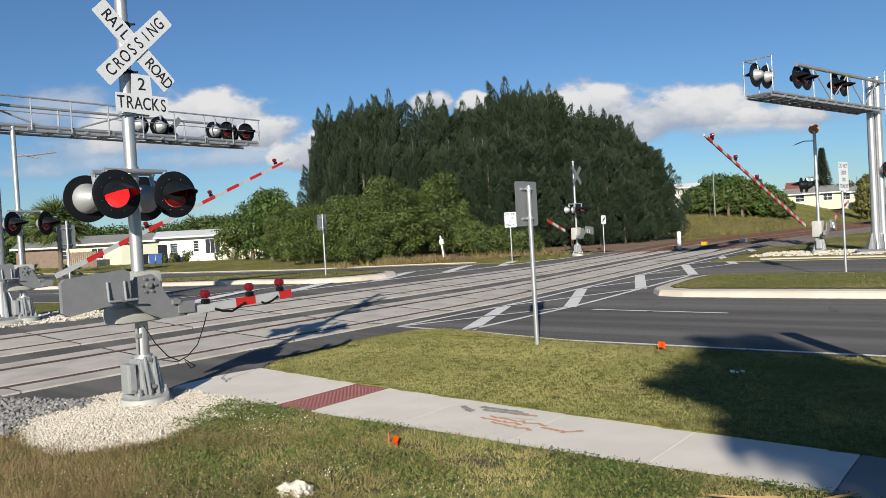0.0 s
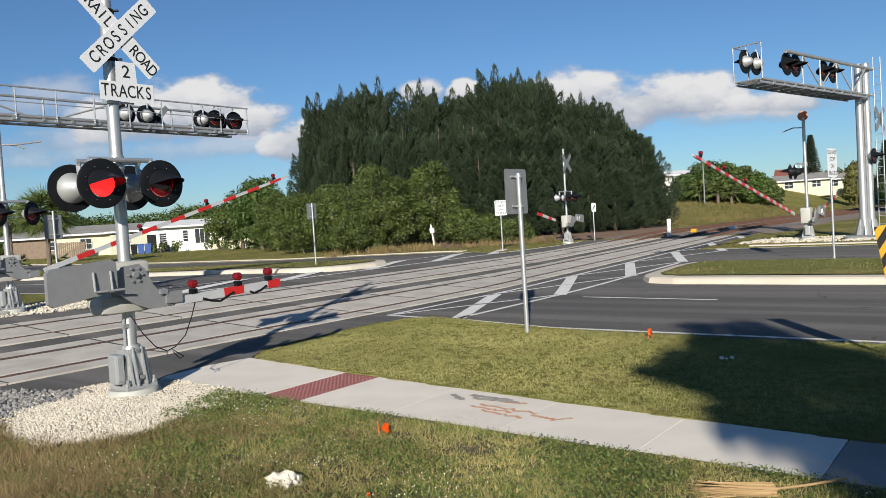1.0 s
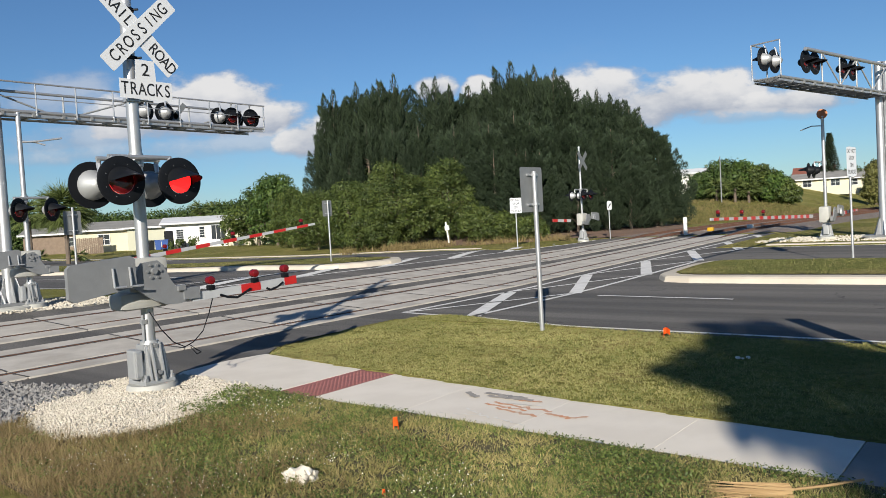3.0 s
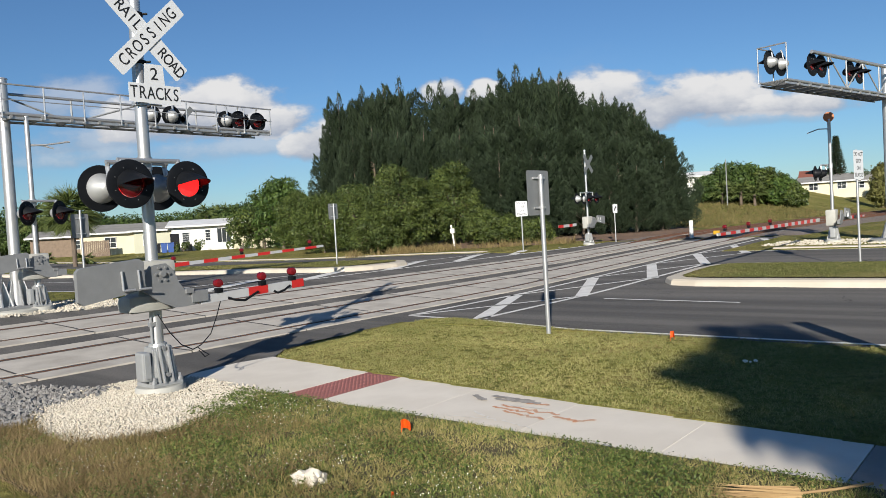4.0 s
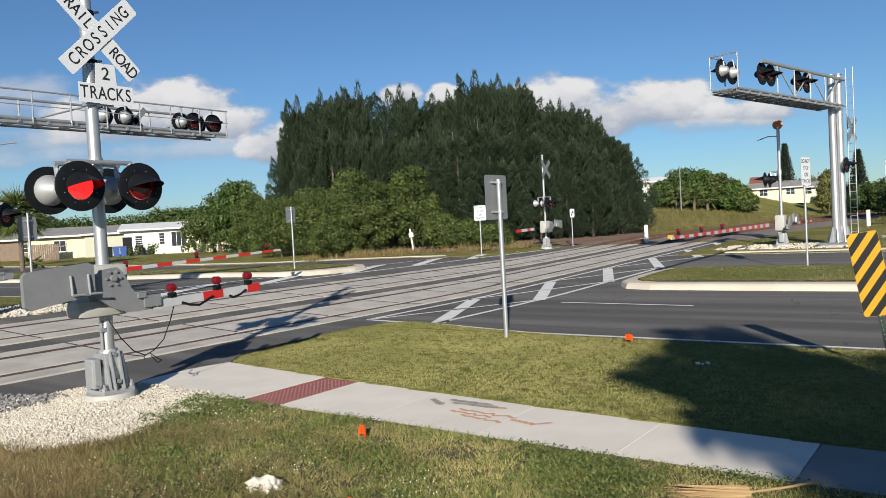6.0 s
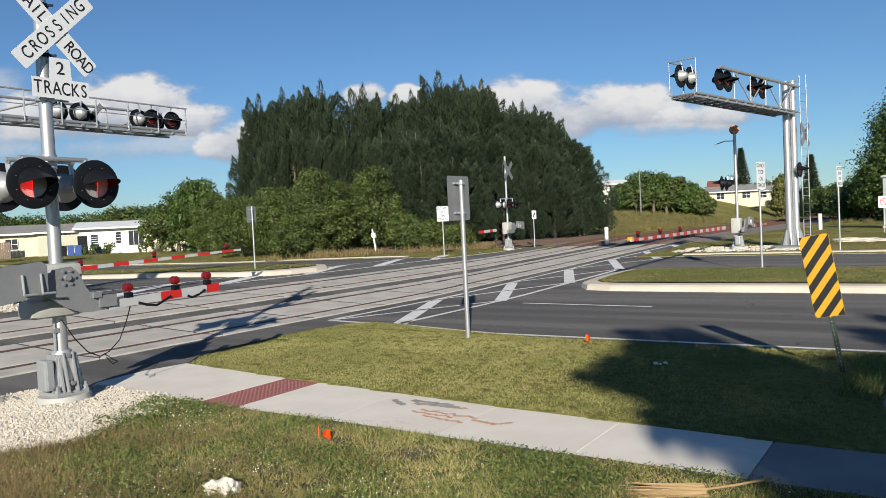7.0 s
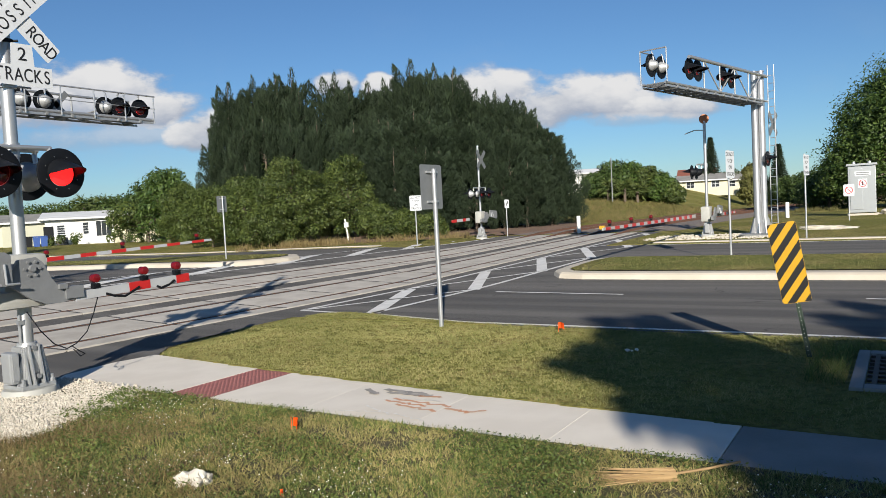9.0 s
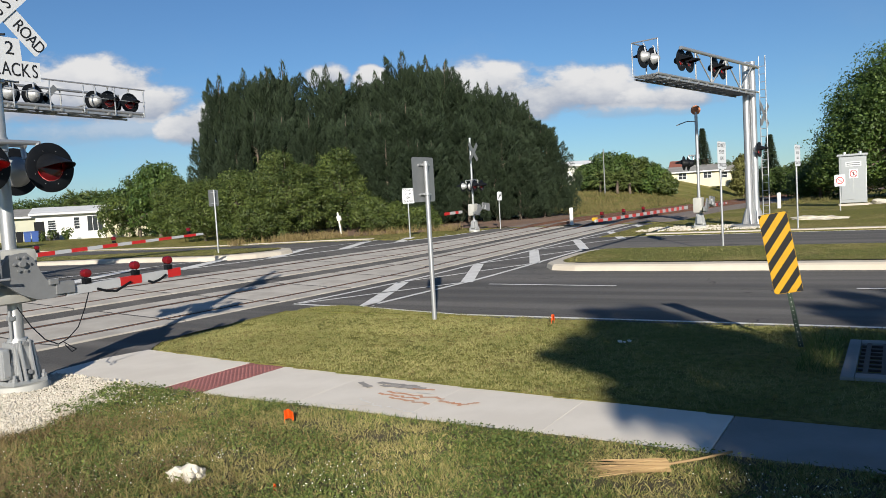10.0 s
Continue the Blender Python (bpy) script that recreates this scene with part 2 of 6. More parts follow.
YELLOW = paint("yellow_sheeting", (0.50, 0.285, 0.012), (0.38, 0.21, 0.012), 0.5, scale=5, fine=60, amount=0.5, bump=0.03)
ORANGE = paint("orange_plastic", (0.95, 0.13, 0.008), (0.8, 0.09, 0.008), 0.5, scale=8, fine=60, amount=0.3, bump=0.02)
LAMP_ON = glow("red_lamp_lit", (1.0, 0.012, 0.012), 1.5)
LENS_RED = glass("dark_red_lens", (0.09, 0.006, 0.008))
DARKGLASS = glass("dark_window_glass", (0.03, 0.035, 0.04))
STONE_W = paint("white_gravel", (0.60, 0.56, 0.48), (0.36, 0.32, 0.25), 0.85, scale=4, fine=60, amount=0.6, bump=0.2, island=0.6)
STONE_G = paint("grey_ballast", (0.25, 0.245, 0.24), (0.12, 0.118, 0.115), 0.9, scale=4, fine=60, amount=0.6, bump=0.2, island=0.8)
BALLAST = paint("ballast_bed", (0.25, 0.205, 0.17), (0.12, 0.095, 0.08), 0.9, scale=9, fine=45, amount=0.9, bump=0.8, dist=0.05)
GRAVELBED = paint("white_gravel_bed", (0.60, 0.56, 0.47), (0.36, 0.32, 0.25), 0.9, scale=20, fine=90, amount=0.8, bump=0.8, dist=0.03)
BARK = paint("bark", (0.13, 0.10, 0.075), (0.07, 0.055, 0.045), 0.9, scale=3, fine=30, amount=0.8, bump=0.5)
NEEDLE = leaf("casuarina_needles", (0.010, 0.021, 0.011), (0.036, 0.056, 0.024), 0.06, 0.75)
ROUGHGRASS = leaf("rough_grass", (0.10, 0.11, 0.03), (0.20, 0.165, 0.065), 0.2, 0.8)
SHRUB = leaf("shrub_leaves", (0.012, 0.030, 0.006), (0.115, 0.145, 0.032), 0.06)
SHRUB_L = leaf("light_shrub_leaves", (0.024, 0.050, 0.010), (0.12, 0.15, 0.034), 0.1)
FAR_LEAF = leaf("far_leaves", (0.025, 0.052, 0.012), (0.085, 0.125, 0.03), 0.12)
OAK_LEAF = leaf("oak_leaves", (0.022, 0.055, 0.011), (0.11, 0.165, 0.035), 0.15)
OLIVE_LEAF = leaf("olive_leaves", (0.12, 0.13, 0.035), (0.19, 0.18, 0.06), 0.2)
FROND = leaf("palm_frond", (0.06, 0.095, 0.024), (0.15, 0.18, 0.055), 0.12)
DEADFROND = leaf("dry_palm_frond", (0.42, 0.29, 0.14), (0.22, 0.14, 0.07), 0.1, 0.7)
SOIL = paint("bare_soil", (0.20, 0.12, 0.075), (0.12, 0.075, 0.05), 0.95, scale=0.8, fine=20, amount=0.9, bump=0.6, dist=0.05)
STUCCO_C = paint("cream_stucco", (0.56, 0.52, 0.38), (0.47, 0.43, 0.31), 0.9, scale=0.8, fine=30, amount=0.5, bump=0.1)
STUCCO_G = paint("sage_stucco", (0.42, 0.42, 0.33), (0.35, 0.35, 0.27), 0.9, scale=0.8, fine=30, amount=0.5, bump=0.1)
STUCCO_W = paint("white_stucco", (0.66, 0.66, 0.63), (0.55, 0.55, 0.52), 0.9, scale=0.8, fine=30, amount=0.5, bump=0.1)
ROOF_W = paint("white_roof", (0.58, 0.59, 0.60), (0.43, 0.44, 0.45), 0.8, scale=0.7, fine=15, amount=0.7, bump=0.15)
ROOF_G = paint("grey_shingle", (0.24, 0.235, 0.22), (0.15, 0.145, 0.135), 0.9, scale=1.0, fine=20, amount=0.8, bump=0.3)
ROOF_R = paint("red_tile_roof", (0.22, 0.07, 0.045), (0.13, 0.05, 0.035), 0.85, scale=1.5, fine=12, amount=0.8, bump=0.4)
BLUE = paint("blue_plastic", (0.015, 0.06, 0.24), (0.01, 0.04, 0.16), 0.5, scale=4, fine=40, amount=0.5)
WOOD = paint("weathered_wood", (0.20, 0.15, 0.11), (0.12, 0.09, 0.07), 0.9, scale=3, fine=30, amount=0.8, bump=0.3)
IRON = paint("cast_iron", (0.05, 0.042, 0.038), (0.09, 0.06, 0.045), 0.7, 0.4, scale=6, fine=60, amount=0.8, bump=0.2)
CABINET = paint("bare_aluminium_cabinet", (0.36, 0.38, 0.39), (0.28, 0.295, 0.305), 0.42, 0.6, scale=2, fine=40, amount=0.5, bump=0.03)


# ---- building helpers ----
def thing(name, at, label, category, group="", turn=0.0):
    ob = new(name)
    ob.empty_display_size = 0.2
    ob.matrix_world = pose(*at, 0, 0, turn)
    return tagged(ob, label, category, group)


def part(name, bm, material, parent=None, label="", smooth=False, at=None):
    me = bpy.data.meshes.new(name)
    bm.to_mesh(me)
    bm.free()
    me.materials.append(material)
    if smooth:
        me.polygons.foreach_set("use_smooth", [True] * len(me.polygons))
        me.set_sharp_from_angle(angle=radians(40))
    ob = new(name, me)
    if parent is not None:
        ob.parent = parent
    if at is not None:
        ob.matrix_basis = at
    if label:
        ob["label"] = label
    return ob


def mesh_ob(name, verts, faces, material, parent=None, label=""):
    me = bpy.data.meshes.new(name)
    me.from_pydata(verts.tolist() if hasattr(verts, "tolist") else verts, [], faces.tolist() if hasattr(faces, "tolist") else faces)
    me.materials.append(material)
    ob = new(name, me)
    if parent is not None:
        ob.parent = parent
    if label:
        ob["label"] = label
    return ob


def bx(bm, at, size, turn=None, bevel=0.0):
    m = Matrix.Translation(at) @ (turn.to_4x4() if turn is not None else Matrix())
    r = bmesh.ops.create_cube(bm, size=1.0, matrix=m @ Matrix.Diagonal((*size, 1)))
    if bevel:
        es = list({e for v in r["verts"] for e in v.link_edges})
        bmesh.ops.bevel(bm, geom=es, offset=bevel, segments=2, profile=0.6, affect="EDGES")
    return bm


def rod(bm, a, b, r0, r1=None, seg=14):
    a, b = Vector(a), Vector(b)
    d = b - a
    m = Matrix.Translation((a + b) / 2) @ d.to_track_quat("Z", "Y").to_matrix().to_4x4()
    bmesh.ops.create_cone(bm, cap_ends=True, segments=seg, radius1=r0, radius2=r0 if r1 is None else r1, depth=d.length, matrix=m)
    return bm


def tube(bm, pts, r, seg=8):
    for a, b in zip(pts[:-1], pts[1:]):
        rod(bm, a, b, r, r, seg)
    return bm


def plate(bm, outline, thick, m=Matrix()):
    """An outline in the local xy plane, given thickness along local z."""
    lo = [bm.verts.new(m @ Vector((x, y, -thick / 2))) for x, y in outline]
    hi = [bm.verts.new(m @ Vector((x, y, thick / 2))) for x, y in outline]
    n = len(outline)
    bm.faces.new(lo[::-1]), bm.faces.new(hi)
    for i in range(n):
        bm.faces.new((lo[i], lo[(i + 1) % n], hi[(i + 1) % n], hi[i]))
    bmesh.ops.recalc_face_normals(bm, faces=bm.faces)
    return bm


def turned(bm, profile, m=Matrix(), seg=28, closed=False):
    """A profile of (radius, height) turned round local z."""
    rings = []
    for r, h in profile:
        rings.append([bm.verts.new(m @ Vector((r * math.cos(2 * math.pi * i / seg), r * math.sin(2 * math.pi * i / seg), h))) for i in range(seg)])
    if closed:
        rings.append(rings[0])
    for a, b in zip(rings[:-1], rings[1:]):
        for i in range(seg):
            bm.faces.new((a[i], a[(i + 1) % seg], b[(i + 1) % seg], b[i]))
    if not closed:
        for ring in (rings[0], rings[-1]):
            try:
                bm.faces.new(ring)
            except ValueError:
                pass
    bmesh.ops.recalc_face_normals(bm, faces=bm.faces)
    return bm


def rounded(w, h, r, seg=4):
    out = []
    for cx, cy, a0 in ((w / 2 - r, h / 2 - r, 0), (-w / 2 + r, h / 2 - r, 90), (-w / 2 + r, -h / 2 + r, 180), (w / 2 - r, -h / 2 + r, 270)):
        for i in range(seg + 1):
            a = radians(a0 + 90 * i / seg)
            out.append((cx + r * math.cos(a), cy + r * math.sin(a)))
    return out


def lettering(name, words, size, parent, at, material=None, wide=1.0, label=""):
    """Words in the built-in font, turned into a mesh, centred on the pose given."""
    cu = bpy.data.curves.new(name, "FONT")
    cu.body, cu.size, cu.align_x, cu.align_y, cu.extrude, cu.offset = words, size, "CENTER", "CENTER", 0.0012, 0.004 * size
    tmp = bpy.data.objects.new(name, cu)
    me = bpy.data.meshes.new_from_object(tmp)
    bpy.data.objects.remove(tmp)
    me.transform(Matrix.Diagonal((wide, 1, 1, 1)))
    me.materials.clear()
    me.materials.append(material or INK)
    ob = new(name, me)
    ob.parent = parent
    ob.matrix_basis = at
    if label:
        ob["label"] = label
    return ob


FACE_X = Matrix(((0, 0, 1, 0), (1, 0, 0, 0), (0, 1, 0, 0), (0, 0, 0, 1)))  # local x -> y, local y -> up, local z -> +x


def lay(x, y, z, roll=0.0):
    """A pose facing +x, turned in its own plane."""
    return Matrix.Translation((x, y, z)) @ FACE_X @ pose(0, 0, 0, 0, 0, roll)


# ---- the lie of the land ----
WEST = [(11.7, 0.0), (20.0, 0.40), (24.0, 0.40), (43.0, 0.15), (58.0, 0.3), (75.0, 0.5), (130.0, 0.7)]


def land(x, y):
    zx = float(np.interp(-x, [p[0] for p in WEST], [p[1] for p in WEST]))
    zy = 0.02 * min(max(y - 16, 0), 25)
    return max(zx, zy) + 0.055 * min(max(y - 55, 0), 60) * min(max((-x - 20) / 12, 0), 1)


ROAD_S, ROAD_N, MED_S, MED_N = 10.6, 28.3, 17.6, 22.1
TRACK_W, TRACK_E, CROSS_S, CROSS_N = -18.9, -10.0, -3.0, 36.6


def steps(marks, fine):
    out = []
    for a, b in zip(marks[:-1], marks[1:]):
        n = max(1, int(math.ceil((b - a) / fine(0.5 * (a + b)))))
        out += [a + (b - a) * i / n for i in range(n)]
    return out + [marks[-1]]


def sheet(name, xs, ys, height, material, label="", kind="structure", category=""):
    v = [(x, y, height(x, y)) for y in ys for x in xs]
    n = len(xs)
    f = [(j * n + i, j * n + i + 1, (j + 1) * n + i + 1, (j + 1) * n + i) for j in range(len(ys) - 1) for i in range(n - 1)]
    return tagged(mesh_ob(name, v, f, material), label, category, "", kind)


def walk_edge(x):
    """The lawn side of the sidewalk, which widens towards the crossing."""
    return float(np.interp(x, (-9.35, -7.03, -5.4, -3.87, -2.47, -1.18, 12.0), (7.0, 6.75, 6.62, 6.5, 6.43, 6.37, 6.37)))


def ground_height(x, y):
    road = ROAD_S < y < ROAD_N
    track = TRACK_W < x < TRACK_E and CROSS_S < y < CROSS_N
    walkway = 5.38 < y < walk_edge(x) - 0.03 and -9.4 < x < 30
    bumps = 0.03 * noise.noise(Vector((x * 0.7, y * 0.7, 0))) + 0.015 * noise.noise(Vector((x * 2.3, y * 2.3, 3)))
    far = 0.35 * noise.noise(Vector((x * 0.05, y * 0.05, 5))) if math.hypot(x, y) > 80 and not (-45 < x < 25 and y > 0) else 0
    if y > 36.7 and -19.2 < x - bend(y) < -9.0:
        return land(x, y) - 0.1
    if (-10.4 < x < -8.7 and 3.6 < y < 6.9) or (-10.4 < x < -9.3 and y < 9.2 and y > 3.6):
        return land(x, y) - (0.12 if road or track or walkway else 0.012)
    return land(x, y) + (-0.12 if road or track or walkway else 0.02 + bumps * (0.4 if y > 5 else 1) + far)


def ground():
    h = ground_height
    fine = lambda c: 0.35 if -11 < c < 12 else 1.5 if -60 < c < 60 else 8 if abs(c) < 150 else 30 if abs(c) < 400 else 400
    e = 0.01
    xs = steps([-3000, -400, -150, -60, TRACK_W, TRACK_W + e, TRACK_E - e, TRACK_E, 10, 60, 150, 400, 3000], fine)
    ys = steps([-3000, -400, -150, -60, CROSS_S, CROSS_S + e, 5.36, 5.39, 6.3, 6.36, 6.42, 6.48, 6.54, 6.6, 6.66, 6.72, 6.78, 6.84, 6.9, 6.96, 7.02, ROAD_S, ROAD_S + e, ROAD_N - e, ROAD_N, CROSS_N - e, CROSS_N, 60, 150, 400, 3000], fine)
    ob = sheet("ground", xs, ys, h, TURF, "mown lawn grass with straw patches and bare spots")
    ob.data.materials.append(THATCH)
    for p in ob.data.polygons:
        if 2.4 < p.center.y < 5.6 and -9.4 < p.center.x < 2.3:
            p.material_index = 1


def roads():
    fine = lambda c: 2.0 if -60 < c < 60 else 20
    xs = steps([-400, -60, TRACK_W, TRACK_E, 60, 400], fine)
    ys = steps([ROAD_S - 0.02, MED_S, MED_N, ROAD_N + 0.02], lambda c: 1.0)
    wear = lambda x, y: land(x, y) + 0.006 * noise.noise(Vector((x * 0.4, y * 0.4, 1)))
    sheet("road", xs, ys, wear, ASPHALT, "grey asphalt four-lane road with a median")
    tx = steps([TRACK_W - 0.02, TRACK_E + 0.02], lambda c: 1.0)
    sheet("road_apron_south", tx, steps([CROSS_S, ROAD_S - 0.02], lambda c: 1.0), wear, ASPHALT, "asphalt apron round the railway tracks")
    edge = [(-10.0, 3.75), (-9.75, 4.1), (-9.45, 4.6), (-9.1, 5.0), (-8.8, 5.5), (-9.2, 6.9), (-9.42, 7.12), (-9.72, 7.5), (-10.0, 8.5)]
    corner = mesh_ob("road_apron_corner", [(x, y, 0.006) for x, y in edge], [tuple(range(len(edge)))], ASPHALT)
    tagged(corner, "asphalt edge between the tracks and the sidewalk", "road", "", "structure")
    sheet("road_apron_north", tx, steps([ROAD_N + 0.02, CROSS_N], lambda c: 1.0), wear, ASPHALT, "asphalt apron round the railway tracks")


LAWN_CORNER = [(-9.7, 10.55), (-9.72, 10.9), (-9.55, 11.2), (-9.2, 11.3), (-8.6, 11.22), (-7.6, 10.95), (-6.5, 10.72), (-5.6, 10.55)]


def lawn_corner():
    v = [(x, y, 0.035) for x, y in LAWN_CORNER] + [(x, y, -0.05) for x, y in LAWN_CORNER]
    n = len(LAWN_CORNER)
    f = [tuple(range(n))[::-1]] + [(i, (i + 1) % n, n + (i + 1) % n, n + i) for i in range(n)]
    tagged(mesh_ob("ground_corner", v, f, TURF), "corner of the lawn running out towards the crossing", "", "", "structure")


def stripe(parent, a, b, wide, square_y=False):
    """A painted line from a to b, draped on the road."""
    a, b = Vector((*a, 0)), Vector((*b, 0))
    d = (b - a).normalized()
    s = Vector((-d.y, d.x, 0)) * wide / 2
    if square_y:
        s = Vector((0.0, 0.0, 0.0)) + Vector((wide / 2, 0, 0))
    n = max(1, int((b - a).length / 1.0))
    v, f = [], []
    for i in range(n + 1):
        c = a + (b - a) * i / n
        for q in (c - s, c + s):
            v.append((q.x, q.y, land(q.x, q.y) + 0.011))
    f = [(2 * i, 2 * i + 1, 2 * i + 3, 2 * i + 2) for i in range(n)]
    return mesh_ob("painted_line", v, f, LINE, parent)


def markings():
    m = tagged(new("road_markings"), "worn white thermoplastic lane and crossing lines", "road marking", "", "structure")
    stripe(m, (-8.6, 11.32), (-6.4, 10.84), 0.11)
    stripe(m, (-6.4, 10.84), (90, 10.68), 0.11)
    stripe(m, (-20.5, 10.85), (-120, 10.85), 0.12)
    stripe(m, (-20.5, 28.2), (-120, 28.2), 0.12)
    stripe(m, (-9.0, 28.1), (90, 28.1), 0.12)
    for i in range(9):
        stripe(m, (-7.97 + 7.35 * i, 15.05 - 0.3 * min(i, 2)), (-4.95 + 7.35 * i, 14.88 - 0.3 * min(i, 2)), 0.11)
    for i in range(8):
        stripe(m, (-24.0 - 9.1 * i, 14.6), (-27.0 - 9.1 * i, 14.6), 0.11)
    # dynamic envelope: long lines beside the tracks, with broad diagonals
    for x, y0, y1 in ((-10.62, 11.5, 35.5), (-8.75, 11.4, 23.0), (-18.75, 11.0, 35.5), (-20.55, 11.0, 35.5)):
        stripe(m, (x, y0), (x, y1), 0.13)
    stripe(m, (-10.62, 11.5), (-9.0, 11.3), 0.12)
    for i in range(6):
        y = 11.45 + 3.95 * i
        stripe(m, (-8.75, y), (-10.55, y + 3.95), 0.34, True)
        stripe(m, (-18.8, y), (-20.5, y + 3.95), 0.42, True)
        if i < 5:
            stripe(m, (-10.6, y + 0.1), (-8.8, y + 3.9), 0.13, True)


def curbed_island(name, outline, grass_in, label):
    """A raised median: concrete curb all round and turf inside."""
    ob = tagged(new(name), label, "median", "", "structure")
    v, f, n = [], [], len(outline)
    c = Vector((sum(p[0] for p in outline) / n, sum(p[1] for p in outline) / n))
    rings = []
    for inset, up in ((0, -0.02), (0.04, 0.11), (0.10, 0.15), (grass_in, 0.16), (grass_in + 0.02, 0.10)):
        ring = []
        for i, (x, y) in enumerate(outline):
            p, q, r = Vector(outline[i - 1]), Vector((x, y)), Vector(outline[(i + 1) % n])
            n1, n2 = (q - p).normalized(), (r - q).normalized()
            nn = Vector((-(n1.y + n2.y), n1.x + n2.x)).normalized()
            w = q + nn * inset / max(0.5, nn.dot(Vector((-n1.y, n1.x))))
            ring.append(len(v))
            v.append((w.x, w.y, land(w.x, w.y) + up))
        rings.append(ring)
    for a, b in zip(rings[:-1], rings[1:]):
        for i in range(n):
            f.append((a[i], a[(i + 1) % n], b[(i + 1) % n], b[i]))
    mesh_ob("curb", v, f, CURB, ob, "pale concrete curb with joints")
    top = [Vector(v[i]) + Vector((0, 0, 0.08)) for i in rings[-1]]
    bm = bmesh.new()
    bm.faces.new([bm.verts.new(p) for p in top])
    bmesh.ops.triangulate(bm, faces=bm.faces)
    bmesh.ops.recalc_face_normals(bm, faces=bm.faces)
    part("median_turf", bm, FIELD, ob, "rough mown grass on the median")
    return ob


def medians():
    def run(x0, x1, y, n):
        return [(x0 + (x1 - x0) * i / n, y) for i in range(n)]
    right = run(-6.9, 90, MED_S, 24) + run(90, -7.2, MED_N, 24) + [(-7.2, MED_N), (-7.9, 21.7), (-8.1, 20.8), (-8.1, 19.6), (-8.0, 18.4), (-7.6, 17.8)]
    curbed_island("median_east", right, 0.42, "grass median with a broad pale concrete curb")
    left = run(-120, -20.6, MED_S, 30) + [(-20.6, MED_S), (-19.8, 18.2), (-19.4, 19.2), (-19.3, 20.4), (-19.5, 21.2), (-20.1, 21.8)] + run(-20.9, -120, MED_N, 30) + [(-120, MED_N)]
    curbed_island("median_west", left, 0.42, "grass median with a broad pale concrete curb")


RAILS = (-11.80, -13.235, -15.20, -16.635)


